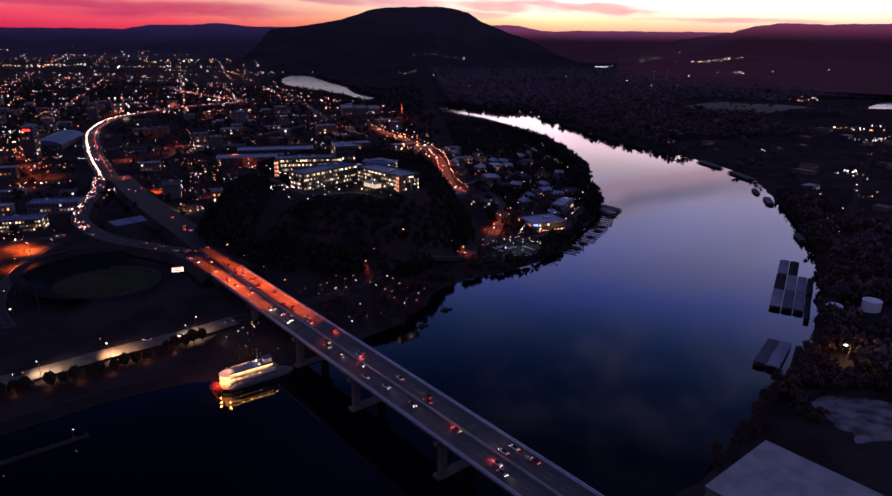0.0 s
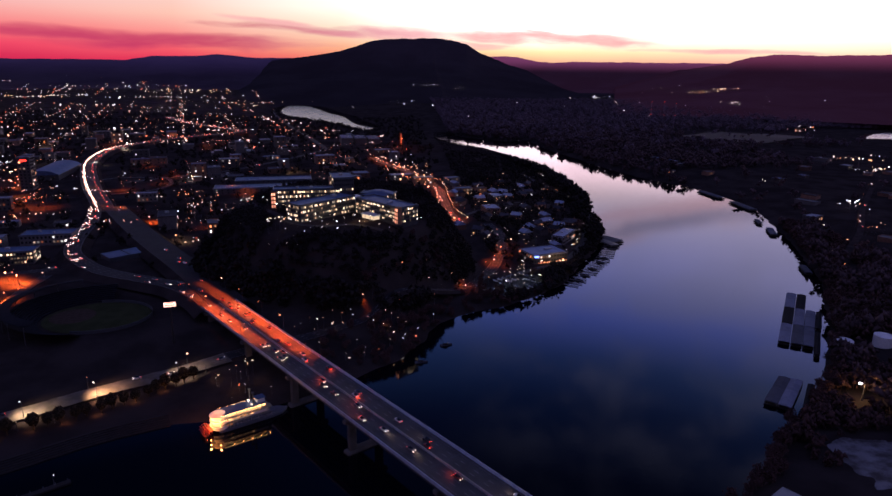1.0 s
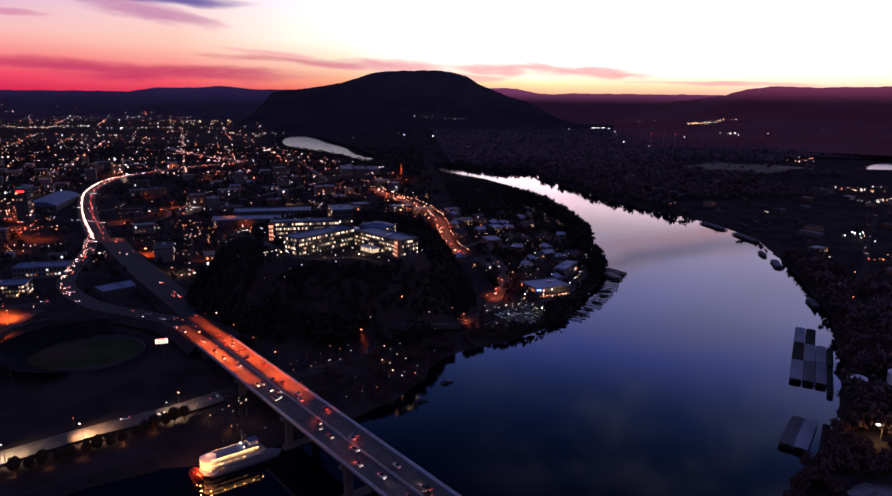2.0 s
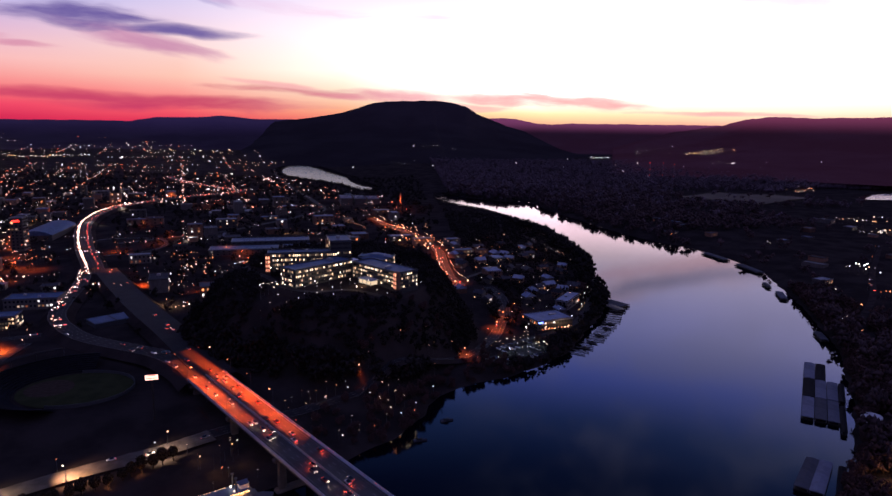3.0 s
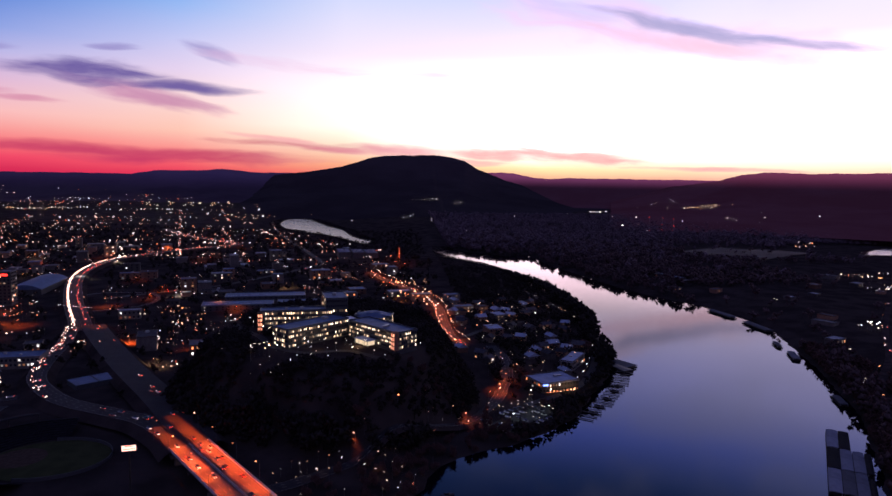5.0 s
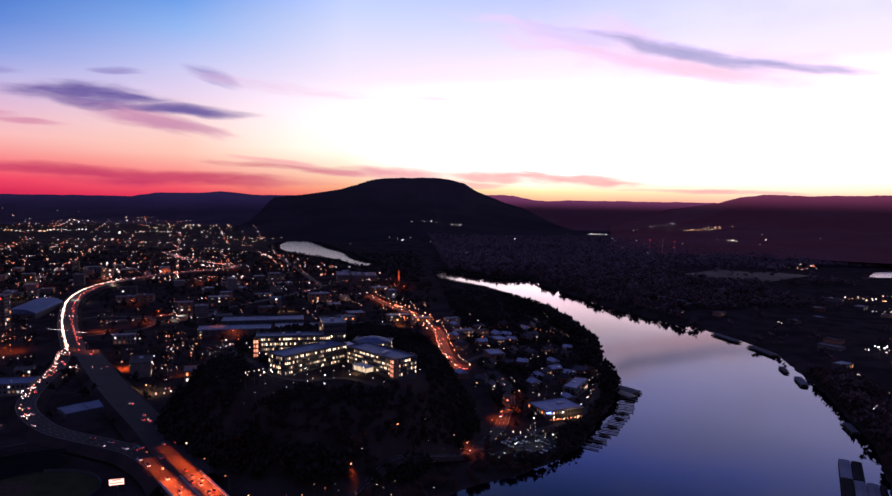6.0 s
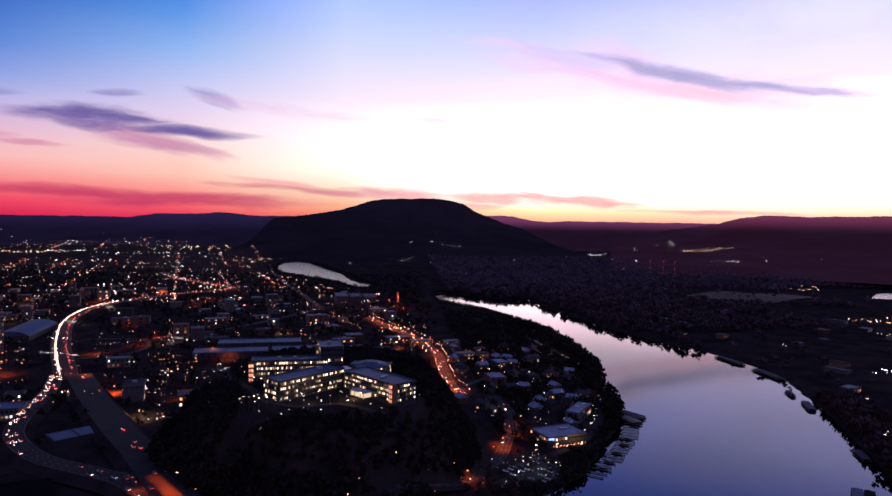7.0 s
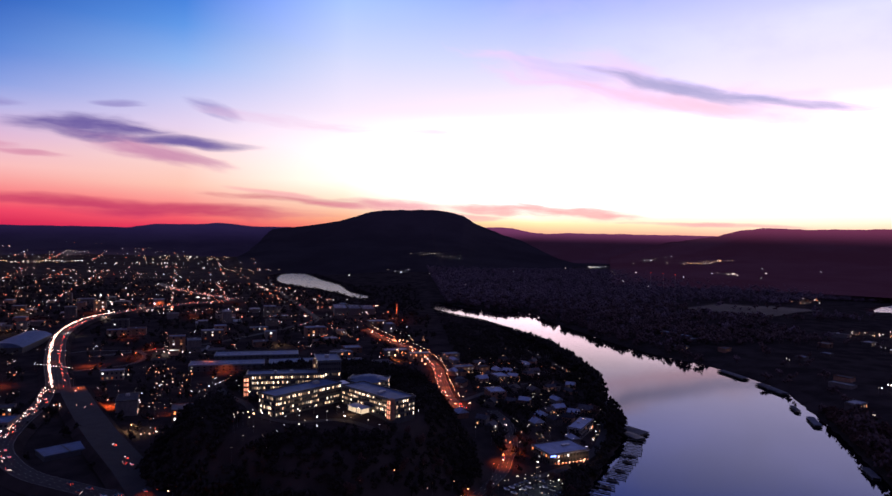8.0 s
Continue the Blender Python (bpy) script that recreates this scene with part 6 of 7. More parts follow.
for k in range(430):
    x, y = rnd.uniform(-60, 150), rnd.uniform(375, 560)
    if math.hypot(x - 97, y - 538) > 25 and math.hypot(x - 139, y - 606) > 26 and grid_value(GRID_D, x, y) < 55 and np.min(np.hypot(near_roads[:, 0] - x, near_roads[:, 1] - y)) > 8:
        plant(BANK_TREES, x, y, rnd.uniform(0.45, 0.85), rnd)

# woods: thousands of crowns in one mesh for each stretch
rng = np.random.default_rng(21)
WOOD_KINDS = [tuft_tree(1.0, 0.75, 15, 200 + k, False) for k in range(10)]


def woods(name, xs, ys, tall, mat, label, low=0.5):
    verts, faces, base = [], [], 0
    zs = grid_value(GRID_Z, xs, ys)
    for kind in range(10):
        cv, cf, tv, tf = WOOD_KINDS[kind]
        v0 = np.array(cv + tv[:8])
        f0 = [list(f) for f in cf] + [[len(cv) + i for i in f] for f in tf[:4]]
        tri = np.array([f for f in f0 if len(f) == 3] + [t for f in f0 if len(f) == 4 for t in ((f[0], f[1], f[2]), (f[0], f[2], f[3]))])
        sel = np.arange(kind, len(xs), 10)
        if not len(sel):
            continue
        a = rng.uniform(0, 6.28, len(sel))
        h = tall[sel]
        c, s = np.cos(a), np.sin(a)
        X = xs[sel][:, None] + h[:, None] * (c[:, None] * v0[None, :, 0] - s[:, None] * v0[None, :, 1])
        Y = ys[sel][:, None] + h[:, None] * (s[:, None] * v0[None, :, 0] + c[:, None] * v0[None, :, 1])
        Z = zs[sel][:, None] - 0.5 + h[:, None] * v0[None, :, 2]
        verts.append(np.stack([X, Y, Z], 2).reshape(-1, 3))
        faces.append((tri[None] + base + (np.arange(len(sel)) * len(v0))[:, None, None]).reshape(-1, 3))
        base += len(sel) * len(v0)
    verts, faces = np.vstack(verts), np.vstack(faces)
    me = bpy.data.meshes.new(name)
    me.vertices.add(len(verts))
    me.vertices.foreach_set("co", verts.astype(np.float32).ravel())
    me.loops.add(faces.size)
    me.loops.foreach_set("vertex_index", faces.astype(np.int32).ravel())
    me.polygons.add(len(faces))
    me.polygons.foreach_set("loop_start", np.arange(0, faces.size, 3, dtype=np.int32))
    me.update(calc_edges=True)
    me.materials.append(mat)
    return tagged(new(name, me), label, "woods", kind="stuff")


def clear_of(x, y, road_gap=7.0):
    ok = np.ones(len(x), bool)
    for r in ROADS:
        wide = 34 if r is main_road else 22 if r is sodium_road else road_gap
        for p in r[::2]:
            ok &= np.hypot(x - p[0], y - p[1] - (4 if wide > 20 else 0)) > wide
    for p in bridge_line:
        ok &= np.hypot(x - p[0], y - p[1]) > 17
    for a, b, c in placed:
        ok &= np.hypot(x - a, y - b) > c + 2.5
    for a, b, c in blocked:
        if (a, b) != (-58, 612):
            ok &= np.hypot(x - a, y - b) > c
    return ok


# the wooded slopes of the office hill
x, y = rng.uniform(-235, 120, 10500), rng.uniform(435, 790, 10500)
h = hill_share(x, y)
sel = (h > 0.03) & (grid_value(GRID_D, x, y) > 8)
x, y = x[sel], y[sel]
ok = clear_of(x, y, 6)
for (ax, ay), (bx, by), gap in (((-116, 588), (-58, 598), 17), ((-88, 534), (-46, 574), 21), ((-42, 570), (4, 528), 19), ((-52, 600), (-48, 632), 13), ((-40, 600), (-10, 596), 13),
                                ((-88, 512), (-25, 532), 17), ((-104, 492), (-20, 510), 10), ((-106, 505), (-80, 500), 6), ((-147, 560), (-151, 655), 6), ((-120, 570), (-100, 525), 6),  ((-262, 922), (-100, 945), 24)):
    t = np.clip(((x - ax) * (bx - ax) + (y - ay) * (by - ay)) / ((bx - ax) ** 2 + (by - ay) ** 2), 0, 1)
    ok &= np.hypot(x - ax - t * (bx - ax), y - ay - t * (by - ay)) > gap
tall_trees = np.where(h[sel] > 0.35, rng.uniform(4, 7, len(ok)), np.where(x > 20, rng.uniform(5, 8, len(ok)), rng.uniform(8, 14, len(ok))))
woods("hill_woods", x[ok], y[ok], tall_trees[ok], FOREST, "dense dark bare woods on the hill slopes")
# trees of the neck of land and its shore
x, y = rng.uniform(-40, 300, 24000), rng.uniform(500, 1900, 24000)
d = grid_value(GRID_D, x, y)
sel = (d > 1.5) & ((d < 16) | (rng.random(len(x)) < np.where(y > 860, 0.34, 0.27))) & (np.abs(x - 50) > 34) & (x > 40 - (y - 500) * 0.05) & (hill_share(x, y) < 0.02)
x, y, d = x[sel], y[sel], d[sel]
ok = clear_of(x, y, 7)
woods("shore_woods", x[ok], y[ok], np.where(d[ok] < 24, rng.uniform(12, 19, ok.sum()) * np.interp(y[ok], [600, 700, 1200, 1330, 1450], [0.5, 1.0, 0.95, 0.55, 0.22]), rng.uniform(5, 9, ok.sum()) * np.interp(y[ok], [1100, 1450], [1.0, 0.4])), FOREST, "dark trees along the shore and between houses")
# the wide woods of the far bank
x, y = rng.uniform(130, 2600, 38000), rng.uniform(240, 3300, 38000)
d = grid_value(GRID_D, x, y)
east = x > np.interp(y, [0, 700, 1300, 1650, 1880, 3300], [150, 400, 380, 280, 20, -330])
near = d < 260
open_land = ((x > 470) & (x < 900) & (y > 560) & (y < 1150)) | (np.hypot((x - 930) / 190, (y - 1730) / 210) < 1) | ((x > 780) & (y < 1500) & (y > 900)) | (np.hypot((x - 1330) / 330, (y - 1700) / 280) < 1)
sel = (d > 3) & east & (np.hypot((x - 1440) / 330, (y - 1800) / 300) > 1) & np.where(open_land, rng.random(len(x)) < 0.04, True) & np.where(near, True, rng.random(len(x)) < 0.55) & (y > 300)
x, y = x[sel], y[sel]
ok = clear_of(x, y, 8)
x, y = x[ok], y[ok]
# trees further back take the colour paled for haze
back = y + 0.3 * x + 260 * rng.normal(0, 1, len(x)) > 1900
woods("bend_woods", x[~back], y[~back], rng.uniform(11, 18, (~back).sum()), BRUSH, "wide dark woods on the river bend")
woods("far_bend_woods", x[back], y[back], rng.uniform(11, 18, back.sum()), HAZED_WOODS, "haze-paled leafless woods far round the bend")
x, y = rng.uniform(200, 480, 5200), rng.uniform(250, 760, 5200)
d = grid_value(GRID_D, x, y)
sel = (d > 6) & (d < 75) & (x > 150)
x, y = x[sel], y[sel]
ok = clear_of(x, y, 7)
for a, b, c in ((306, 394, 17), (330, 386, 18), (166, 190, 58), (265, 320, 14)):
    ok &= np.hypot(x - a, y - b) > c
woods("bank_woods", x[ok], y[ok], rng.uniform(5, 11, ok.sum()), BANK_BRUSH, "scrub and trees behind the river bank")
# city trees, thin
x, y = rng.uniform(-1500, 60, 5200), rng.uniform(560, 2400, 5200)
sel = (grid_value(GRID_D, x, y) > 8) & (x > -0.85 * y) & (hill_share(x, y) < 0.02)
x, y = x[sel], y[sel]
ok = clear_of(x, y, 8)
x, y = x[ok], y[ok]
woods("city_trees", x, y, rng.uniform(6, 12, len(x)), FOREST, "scattered dark trees between the streets")
x, y = rng.uniform(-560, -60, 9000), rng.uniform(1900, 3300, 9000)
d = np.minimum(grid_value(GRID_D, x, y), 400)
sel = (d > 5) & (d < 45)
woods("upper_shore_woods", x[sel], y[sel], rng.uniform(2.5, 5.5, sel.sum()), FOREST, "low dark scrub on the upper river")


# ---------------------------------------------------------------- the lights of the city
def light_field(name, xs, ys, sizes, tall, mat, label):
    """Lamp heads on thin poles, all in one mesh."""
    zs = np.maximum(grid_value(GRID_Z, xs, ys), ridge_top(xs, ys))
    unit = np.array([(1, 0, 0), (-1, 0, 0), (0, 1, 0), (0, -1, 0), (0, 0, 1), (0, 0, -1)], float)
    tri = np.array([(0, 2, 4), (2, 1, 4), (1, 3, 4), (3, 0, 4), (2, 0, 5), (1, 2, 5), (3, 1, 5), (0, 3, 5)])
    pole = np.array([(0.1, 0, 0), (-0.06, 0.09, 0), (-0.06, -0.09, 0), (0, 0, 1)], float)
    ptri = np.array([(0, 1, 3), (1, 2, 3), (2, 0, 3)])
    n = len(xs)
    heads = np.stack([xs, ys, zs + tall], 1)[:, None, :] + unit[None] * sizes[:, None, None] * 0.7
    poles = np.stack([xs, ys, zs - 0.3], 1)[:, None, :] + pole[None] * np.stack([np.ones(n), np.ones(n), tall], 1)[:, None, :]
    verts = np.vstack([heads.reshape(-1, 3), poles.reshape(-1, 3)])
    faces = np.vstack([(tri[None] + 6 * np.arange(n)[:, None, None]).reshape(-1, 3), (ptri[None] + 6 * n + 4 * np.arange(n)[:, None, None]).reshape(-1, 3)])
    me = bpy.data.meshes.new(name)
    me.from_pydata(verts.tolist(), [], faces.tolist())
    me.materials.append(mat)
    me.materials.append(DARK_STEEL)
    me.polygons.foreach_set("material_index", np.concatenate([np.zeros(8 * n, np.int32), np.ones(3 * n, np.int32)]))
    me.update()
    return tagged(new(name, me), label, "street lights", kind="stuff")


def street_grid(count, x0, x1, y0, y1, turn, spacing, keep, seed):
    """Lamps along the streets of a turned grid."""
    r = np.random.default_rng(seed)
    c, s = math.cos(math.radians(turn)), math.sin(math.radians(turn))
    x, y = r.uniform(x0, x1, count), r.uniform(y0, y1, count)
    u, v = x * c + y * s, -x * s + y * c
    snap = r.random(count) < 0.35
    u = np.where(snap, np.round(u / spacing) * spacing + r.normal(0, 3, count), np.round(u / 38) * 38 + r.normal(0, 15, count))
    v = np.where(snap, np.round(v / 38) * 38 + r.normal(0, 15, count), np.round(v / spacing) * spacing + r.normal(0, 3, count))
    x, y = u * c - v * s, u * s + v * c
    good = keep(x, y) & (grid_value(GRID_D, x, y) > 12) & (shore_distance(x, y, upper) > 110)
    return x[good], y[good]


def city_keep(x, y):
    patchy = waves(x, y, 500, 31) + 0.7 * waves(x, y, 170, 32) - 0.55 * (1 - smoothstep(900, 1250, y))
    return (x > -0.85 * y - 100) & (hill_share(x, y) < 0.02) & (x < 30 - np.maximum(0, y - 1250) * 0.20) & (patchy > -0.45) & (np.hypot(x + 218, y - 446) > 75)


r = np.random.default_rng(77)
x, y = street_grid(4300, -1500, 40, 560, 1500, 18, 95, city_keep, 40)
ok = clear_of(x, y, 12)
x, y = x[ok], y[ok]
light_field("street_lights", x, y, 0.36 + 0.62 * r.random(len(x)) ** 2.5, r.uniform(5, 9, len(x)), LAMP_MIX, "scattered white and orange street lights of the city")
x, y = street_grid(4300, -2700, 0, 1400, 2700, 18, 130, city_keep, 41)
light_field("street_lights", x, y, 0.85 + 1.3 * r.random(len(x)) ** 2.8, r.uniform(6, 10, len(x)), LAMP_MIX, "dense street lights of the inner city")
x, y = street_grid(1500, -3300, -250, 2600, 3900, 18, 180, lambda x, y: city_keep(x, y) & (waves(x, y, 600, 33) > -0.2), 42)
light_field("street_lights", x, y, 1.3 + 1.7 * r.random(len(x)) ** 2.5, r.uniform(7, 12, len(x)), LAMP_MIX, "far street lights at the edge of the city")


# sodium and white pools of light between the blocks
pool = random.Random(5)
for k in range(60):
    x, y = pool.uniform(-900, -170), pool.uniform(620, 1700)
    if x > -0.78 * y and float(hill_share(np.array(x), np.array(y))) < 0.02 and k < 44:
        downlight(x, y, gz(x, y) + 13, pool.choice((SODIUM, SODIUM, SODIUM, WARM, COLD)), pool.uniform(20000, 60000), 150)
        stand(STREET_LAMP, x + 1.2, y, 180)


def cluster(x0, y0, wide, deep, n, lo, hi, mat, seed, turn=18):
    q2 = np.random.default_rng(seed)
    u, v = q2.uniform(-wide / 2, wide / 2, n), q2.uniform(-deep / 2, deep / 2, n)
    c, s = math.cos(math.radians(turn)), math.sin(math.radians(turn))
    x, y = x0 + u * c - v * s, y0 + u * s + v * c
    dry = (grid_value(GRID_D, x, y) > 10) & (shore_distance(x, y, upper) > 70)
    x, y = x[dry], y[dry]
    n = len(x)
    light_field("yard_lights", x, y, q2.uniform(lo, hi, n) * (0.95 if y0 > 1600 else 1.0), q2.uniform(7, 12, n), mat, "bright cluster of yard lights in the distance")


cluster(-1080, 3460, 420, 260, 50, 1.2, 2.6, LAMP_SMALL, 1)
cluster(-1130, 3060, 500, 60, 22, 1.6, 3.2, LAMP_WHITE, 2)
cluster(-1560, 2980, 300, 80, 18, 1.8, 3.4, LAMP_SMALL, 3)
cluster(-1480, 3050, 160, 60, 14, 1.6, 3.0, LAMP_WHITE, 4)
cluster(-1650, 3620, 600, 120, 22, 1.2, 2.2, LAMP_WHITE, 5)
for a, b, c, e, n, k in ((110, 640, 70, 60, 22, 61), (150, 720, 90, 120, 34, 62), (130, 850, 110, 90, 30, 63), (190, 900, 90, 90, 26, 64), (170, 1020, 140, 90, 26, 65), (96, 534, 52, 34, 34, 66)):
    cluster(a, b, c, e, n if b < 800 else n // 2, 0.16, 0.36, LAMP_SMALL, k, 30)
cluster(-20, 452, 70, 26, 9, 0.22, 0.45, LAMP_MIX, 71, 40)
cluster(40, 500, 50, 20, 7, 0.22, 0.4, LAMP_MIX, 72, 40)
cluster(-60, 400, 40, 16, 5, 0.22, 0.4, LAMP_MIX, 73, 40)
cluster(-345, 530, 60, 60, 26, 0.25, 0.5, LAMP_SODIUM, 74, 20)
cluster(-500, 1775, 90, 30, 7, 2.2, 3.4, LAMP_WHITE, 6)
cluster(-750, 1766, 4, 4, 2, 3.0, 3.6, LAMP_WHITE, 7)
cluster(-640, 1170, 120, 40, 14, 0.7, 1.3, LAMP_WHITE, 8)
cluster(-600, 3150, 420, 200, 36, 1.2, 2.2, LAMP_SMALL, 9, 60)
cluster(30, 985, 70, 60, 16, 0.7, 1.3, LAMP_SODIUM, 10)
cluster(-300, 720, 60, 30, 12, 0.5, 0.9, LAMP_MIX, 11)
cluster(-240, 760, 90, 60, 34, 0.4, 0.8, LAMP_MIX, 12)
cluster(-220, 830, 80, 30, 10, 0.5, 1.0, LAMP_SODIUM, 13)
cluster(580, 800, 40, 30, 5, 1.0, 1.7, LAMP_WHITE, 14)
cluster(474, 698, 30, 8, 3, 0.8, 1.2, LAMP_WHITE, 15)
cluster(426, 600, 10, 6, 3, 0.6, 0.8, LAMP_WHITE, 16)
cluster(564, 988, 20, 10, 3, 0.9, 1.3, LAMP_WHITE, 17)
cluster(840, 1090, 110, 40, 16, 0.6, 1.2, LAMP_SMALL, 18, 30)
cluster(900, 1250, 160, 60, 14, 0.8, 1.5, LAMP_MIX, 19)
cluster(1060, 3540, 120, 50, 14, 1.5, 2.6, LAMP_WHITE, 20)
cluster(1550, 3300, 240, 120, 44, 1.1, 1.9, LAMP_SMALL, 21)
cluster(1400, 3620, 320, 110, 14, 1.0, 1.6, LAMP_WHITE, 22)
cluster(1400, 2750, 60, 20, 5, 1.5, 2.2, LAMP_WHITE, 23)
cluster(900, 2900, 1800, 1200, 26, 1.0, 2.2, LAMP_WHITE, 24)
cluster(-150, 2900, 500, 600, 12, 1.4, 2.4, LAMP_WHITE, 25)
cluster(1230, 1960, 160, 60, 8, 1.0, 1.8, LAMP_MIX, 26)
def stream(line, at, every, size, mat, label, lo=0.0, hi=1.0, up=0.8, seed=1):
    """Lights too dense to count, along a road."""
    q3 = np.random.default_rng(seed)
    nrm = offsets(line)
    bm = bmesh.new()
    k = lo * (len(line) - 2)
    while k < hi * (len(line) - 2):
        i, f = int(k), k - int(k)
        p = line[i] * (1 - f) + line[i + 1] * f
        x, y = p[:2] + nrm[i] * (at + q3.uniform(-1, 1))
        m = bmesh.ops.create_icosphere(bm, subdivisions=1, radius=size * float(q3.uniform(0.6, 1.2)))["verts"]
        bmesh.ops.translate(bm, vec=(x, y, p[2] + up), verts=m)
        k += every * float(q3.uniform(0.5, 1.5)) / 6.0
    tagged(part("road_lights", bm, mat), label, "traffic lights", kind="stuff")


STREAM_WHITE = glow("oncoming_headlights", [(1.0, 0.55, 0.42), (1.0, 0.70, 0.58), (1.0, 0.36, 0.24)], 14.0, 0.6)
PLAZA_GLOW = glow("plaza_sodium_lamps", [(1.0, 0.55, 0.26)], 9.0, 0.2)
STREAM_FAR = glow("far_headlights", [(1.0, 0.34, 0.22), (1.0, 0.55, 0.42), (1.0, 0.16, 0.09)], 8.0, 0.8)
STREAM_RED = glow("receding_taillights", [(1.0, 0.06, 0.05), (1.0, 0.14, 0.09)], 5.0, 0.6)
stream(main_road, 6.2, 3.4, 0.55, STREAM_WHITE, "dense stream of headlights on the freeway", 0.02, 0.45, seed=2)
stream(main_road, 6.2, 10, 0.62, STREAM_FAR, "dense stream of headlights on the freeway", 0.45, 0.92, seed=3)
stream(main_road, -6.0, 16, 0.5, STREAM_RED, "stream of taillights on the freeway", 0.02, 0.92, seed=4)
stream(outer, 3.4, 12, 0.34, STREAM_WHITE, "stream of headlights on the freeway curve", 0.45, 1.0, seed=5)
for side in (-1, 1):
    stream(sodium_road, side * 8.0, 13, 0.36, LAMP_SMALL, "row of street lamps along the sodium-lit street", 0.0, 1.0, 7.0, 6 + side)
stream(shore_drive, 3.5, 22, 0.26, LAMP_SMALL, "row of small lamps along the shore path", 0.1, 1.0, 4.5, 9)
stream(cross_street, 3.5, 12, 0.3, LAMP_SODIUM, "row of orange lamps on a side street", 0.0, 1.0, 6.0, 10)
plaza = np.array([(-2, 1030), (20, 1027), (32, 1024), (40, 997), (-5, 990)], float)
light_field("plaza_lights", plaza[:, 0], plaza[:, 1], np.full(5, 1.5), np.full(5, 8.0), PLAZA_GLOW, "tall bright sodium lamps over a plaza")
for x, y in plaza[::2]:
    downlight(float(x), float(y), gz(x, y) + 10, (1.0, 0.26, 0.07), 60000, 140)
cluster(12, 1110, 80, 50, 12, 1.1, 1.7, LAMP_SODIUM, 27)
cluster(20, 960, 24, 100, 9, 0.8, 1.3, LAMP_SODIUM, 28, 8)
cluster(-94, 503, 26, 8, 9, 0.3, 0.55, LAMP_SMALL, 29)
terrace = np.array([(-131, 519), (-115, 508), (-101, 476), (-97, 489), (-92, 495), (-84, 484), (-80, 476), (-73, 497), (-68, 531), (-64, 500), (-63, 542), (-58, 526), (-47, 511), (-42, 541), (-32, 520),
                    (-9, 533), (0, 543), (-21, 552), (15, 541), (-88, 480), (-76, 487), (-52, 498), (-38, 530)], float)
light_field("terrace_lights", terrace[:, 0], terrace[:, 1], np.linspace(0.26, 0.42, len(terrace)), np.maximum(3.0, 57.5 - grid_value(GRID_Z, terrace[:, 0], terrace[:, 1])), LAMP_WHITE, "white lamps of the terrace below the offices")
cluster(-5, 428, 34, 40, 12, 0.22, 0.42, LAMP_SMALL, 39, 40)
cluster(-60, 420, 36, 20, 9, 0.22, 0.42, LAMP_SMALL, 40, 40)
cluster(-100, 356, 26, 14, 7, 0.22, 0.4, LAMP_SMALL, 41, 40)
for x, y, w in ((-98, 346, 700), (-112, 358, 400), (-86, 356, 300), (-51, 428, 250), (-15, 433, 260), (4, 424, 120)):
    bulb(x, y, gz(x, y) + 3.2, (1.0, 0.50, 0.22), w, 0.3)
# busy streets at the foot of the hotel and along two ramps
for a, b, c, e, n, mat, k in ((-600, 1060, 110, 50, 22, LAMP_SMALL, 91), (-556, 968, 60, 40, 20, LAMP_SMALL, 92), (-505, 905, 60, 50, 20, LAMP_MIX, 93), (-470, 835, 50, 50, 16, LAMP_MIX, 94), (-430, 735, 40, 40, 12, LAMP_SMALL, 95)):
    cluster(a, b, c, e, n, 0.45, 0.85, mat, k)
for x, y, w in ((-580, 1010, 90000), (-552, 955, 110000), (-508, 890, 90000), (-468, 820, 60000)):
    downlight(x, y, gz(x, y) + 12, SODIUM, w, 145)
    stand(STREET_LAMP, x + 1.2, y, 180)
for (ax, ay), (bx, by), n in (((-452, 916), (-396, 894), 13), ((-505, 1022), (-462, 1012), 8)):
    share = np.linspace(0, 1, n)
    light_field("ramp_lights", ax + (bx - ax) * share, ay + (by - ay) * share, np.full(n, 0.55), np.full(n, 7.0), LAMP_WHITE, "row of white lamps along a freeway ramp")
cluster(-148, 600, 8, 40, 6, 0.25, 0.5, LAMP_MIX, 30)
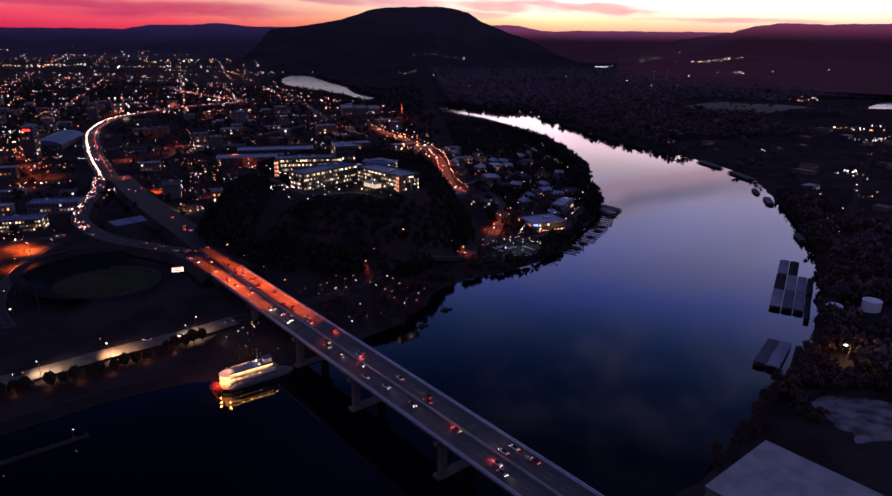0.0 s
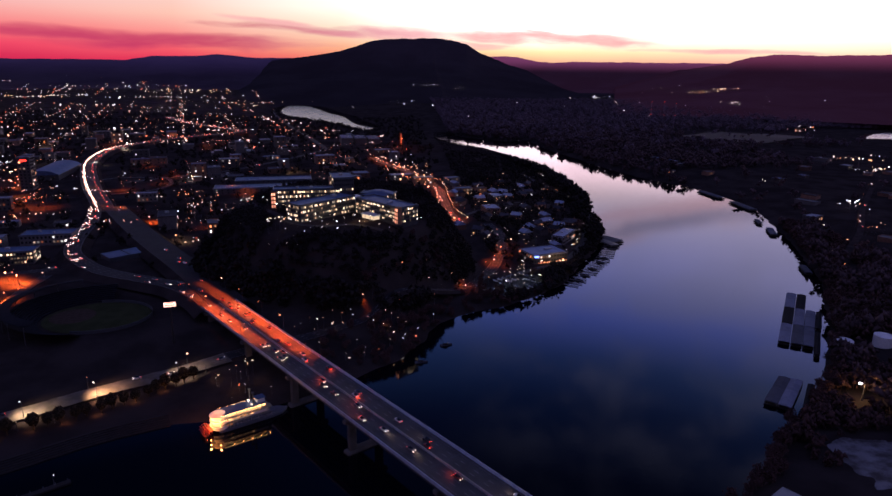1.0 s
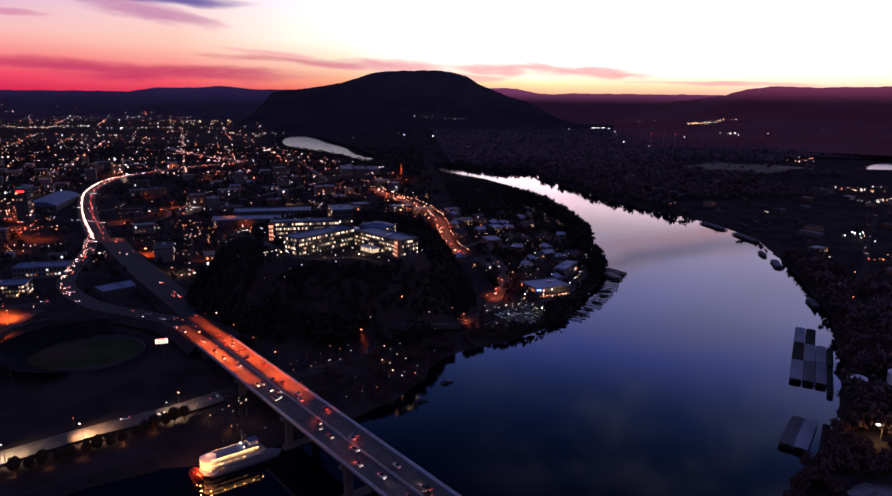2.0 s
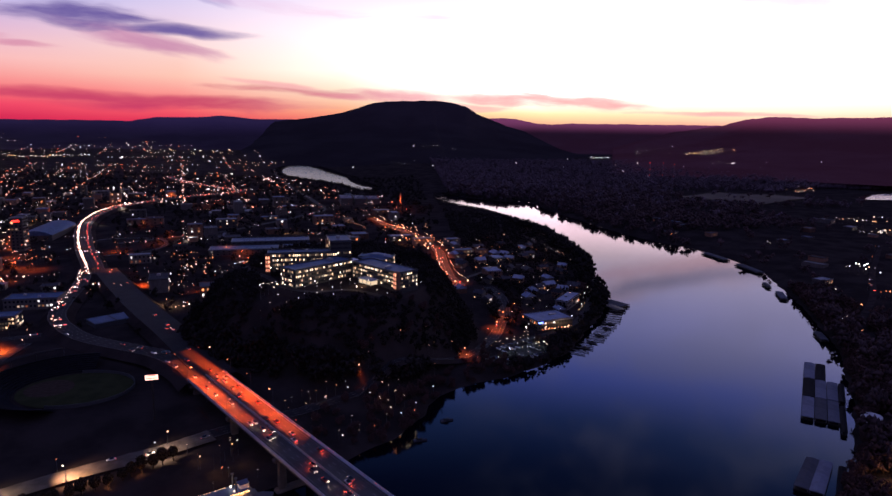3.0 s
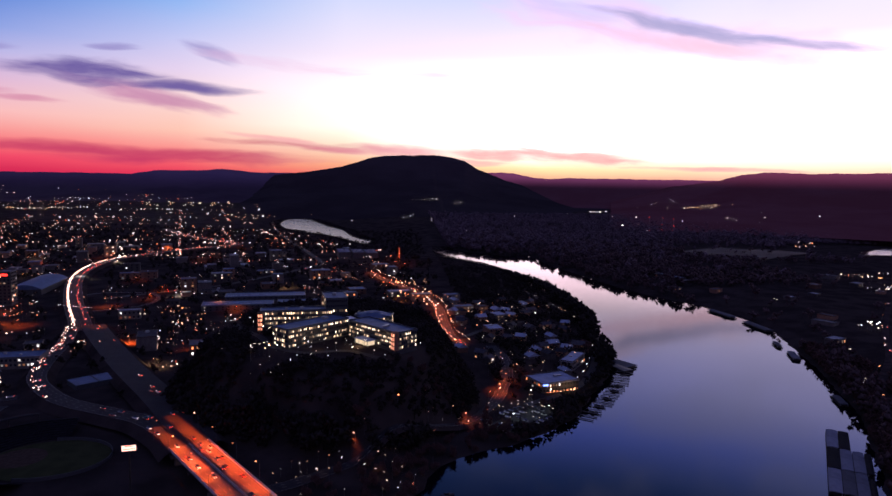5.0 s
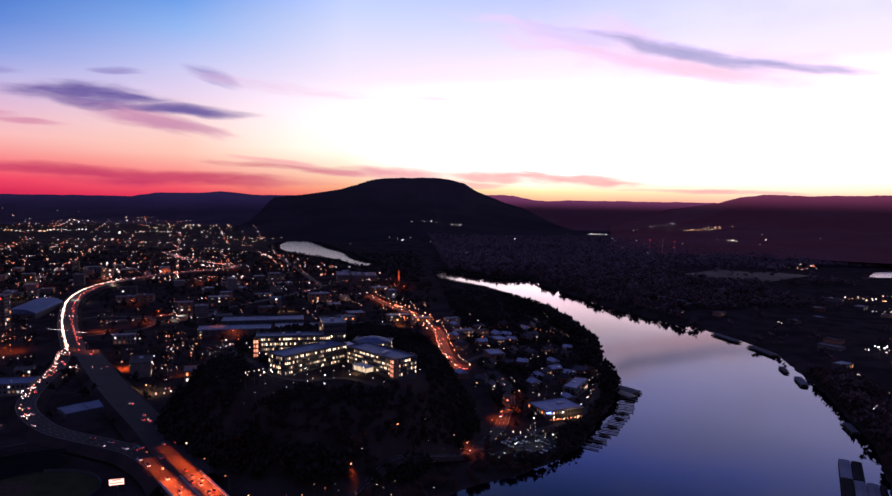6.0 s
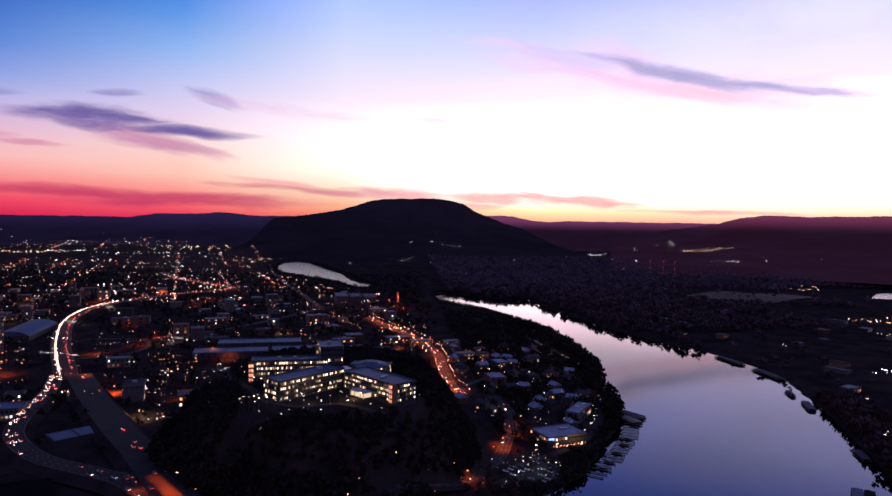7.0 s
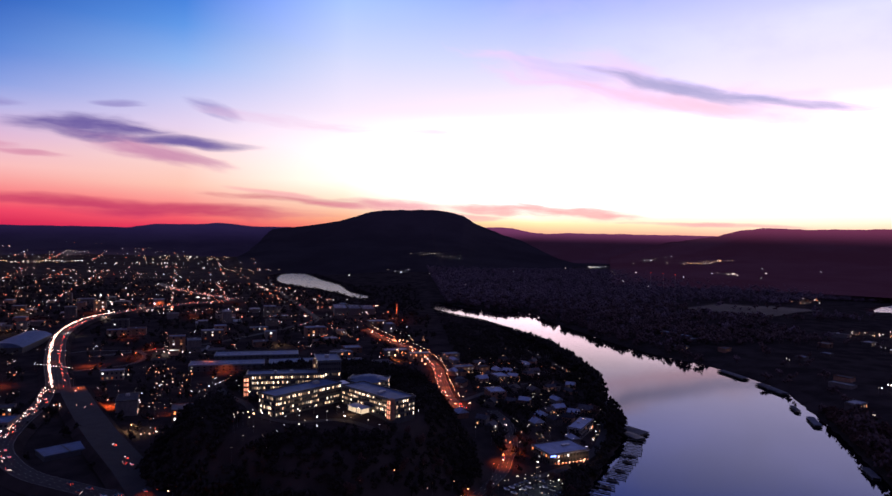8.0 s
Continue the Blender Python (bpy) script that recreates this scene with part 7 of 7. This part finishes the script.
cluster(-318, 857, 6, 6, 2, 1.3, 1.7, LAMP_WHITE, 31)
cluster(-273, 858, 60, 30, 14, 0.4, 0.9, LAMP_SODIUM, 32)
cluster(890, 1235, 60, 80, 12, 0.8, 1.4, LAMP_SMALL, 33)
cluster(815, 1080, 70, 16, 9, 1.0, 1.8, LAMP_WHITE, 34)
cluster(585, 795, 20, 46, 5, 0.8, 1.3, LAMP_WHITE, 35)
cluster(530, 680, 40, 14, 5, 0.5, 0.9, LAMP_SODIUM, 36)
cluster(1300, 2055, 60, 20, 4, 1.4, 2.2, LAMP_MIX, 37)
q2 = np.random.default_rng(8)
spots = np.array([(-15, 433), (-72, 425), (-67, 435), (-26, 388), (-17, 394), (-35, 380), (-1, 412), (8, 421), (18, 503), (-51, 428), (-96, 347), (-97, 334), (-77, 345), (-112, 358)], float)
light_field("street_lights", spots[:, 0], spots[:, 1], q2.uniform(0.3, 0.55, len(spots)), q2.uniform(4, 6, len(spots)), LAMP_MIX, "small lamps between the trees of the river bank")
q2 = np.random.default_rng(5)
# a lit terrace of houses half way up the table mountain
xs = 170 + q2.uniform(-130, 150, 16)
ys = np.full(16, 3560.0) + q2.uniform(-25, 25, 16)
lamps_at = table_mountain(xs, ys)
bm = bmesh.new()
for x, y, z in zip(xs, ys, lamps_at):
    m = bmesh.ops.create_icosphere(bm, subdivisions=1, radius=float(q2.uniform(0.5, 1.1)))["verts"]
    bmesh.ops.translate(bm, vec=(x, y, z + 3), verts=m)
    m = rod(bm, (x, y, z - 1), (x, y, z + 2), 0.3, 0.2, 4)
tagged(part("hillside_lights", bm, LAMP_WHITE), "row of white lights half way up the mountain", "street lights", kind="stuff")

# the pale field among the woods of the bend
field = on_ground([(800, 1640), (900, 1720), (1000, 1800), (1080, 1860)], 0.8, 20)
tagged(strip("stubble_field", field, 110, -110, BARK_FIELD), "pale open field among dark woods", "field", kind="structure")

for ob in TEMPLATES:
    for o in (*ob.children_recursive, ob):
        bpy.data.objects.remove(o)
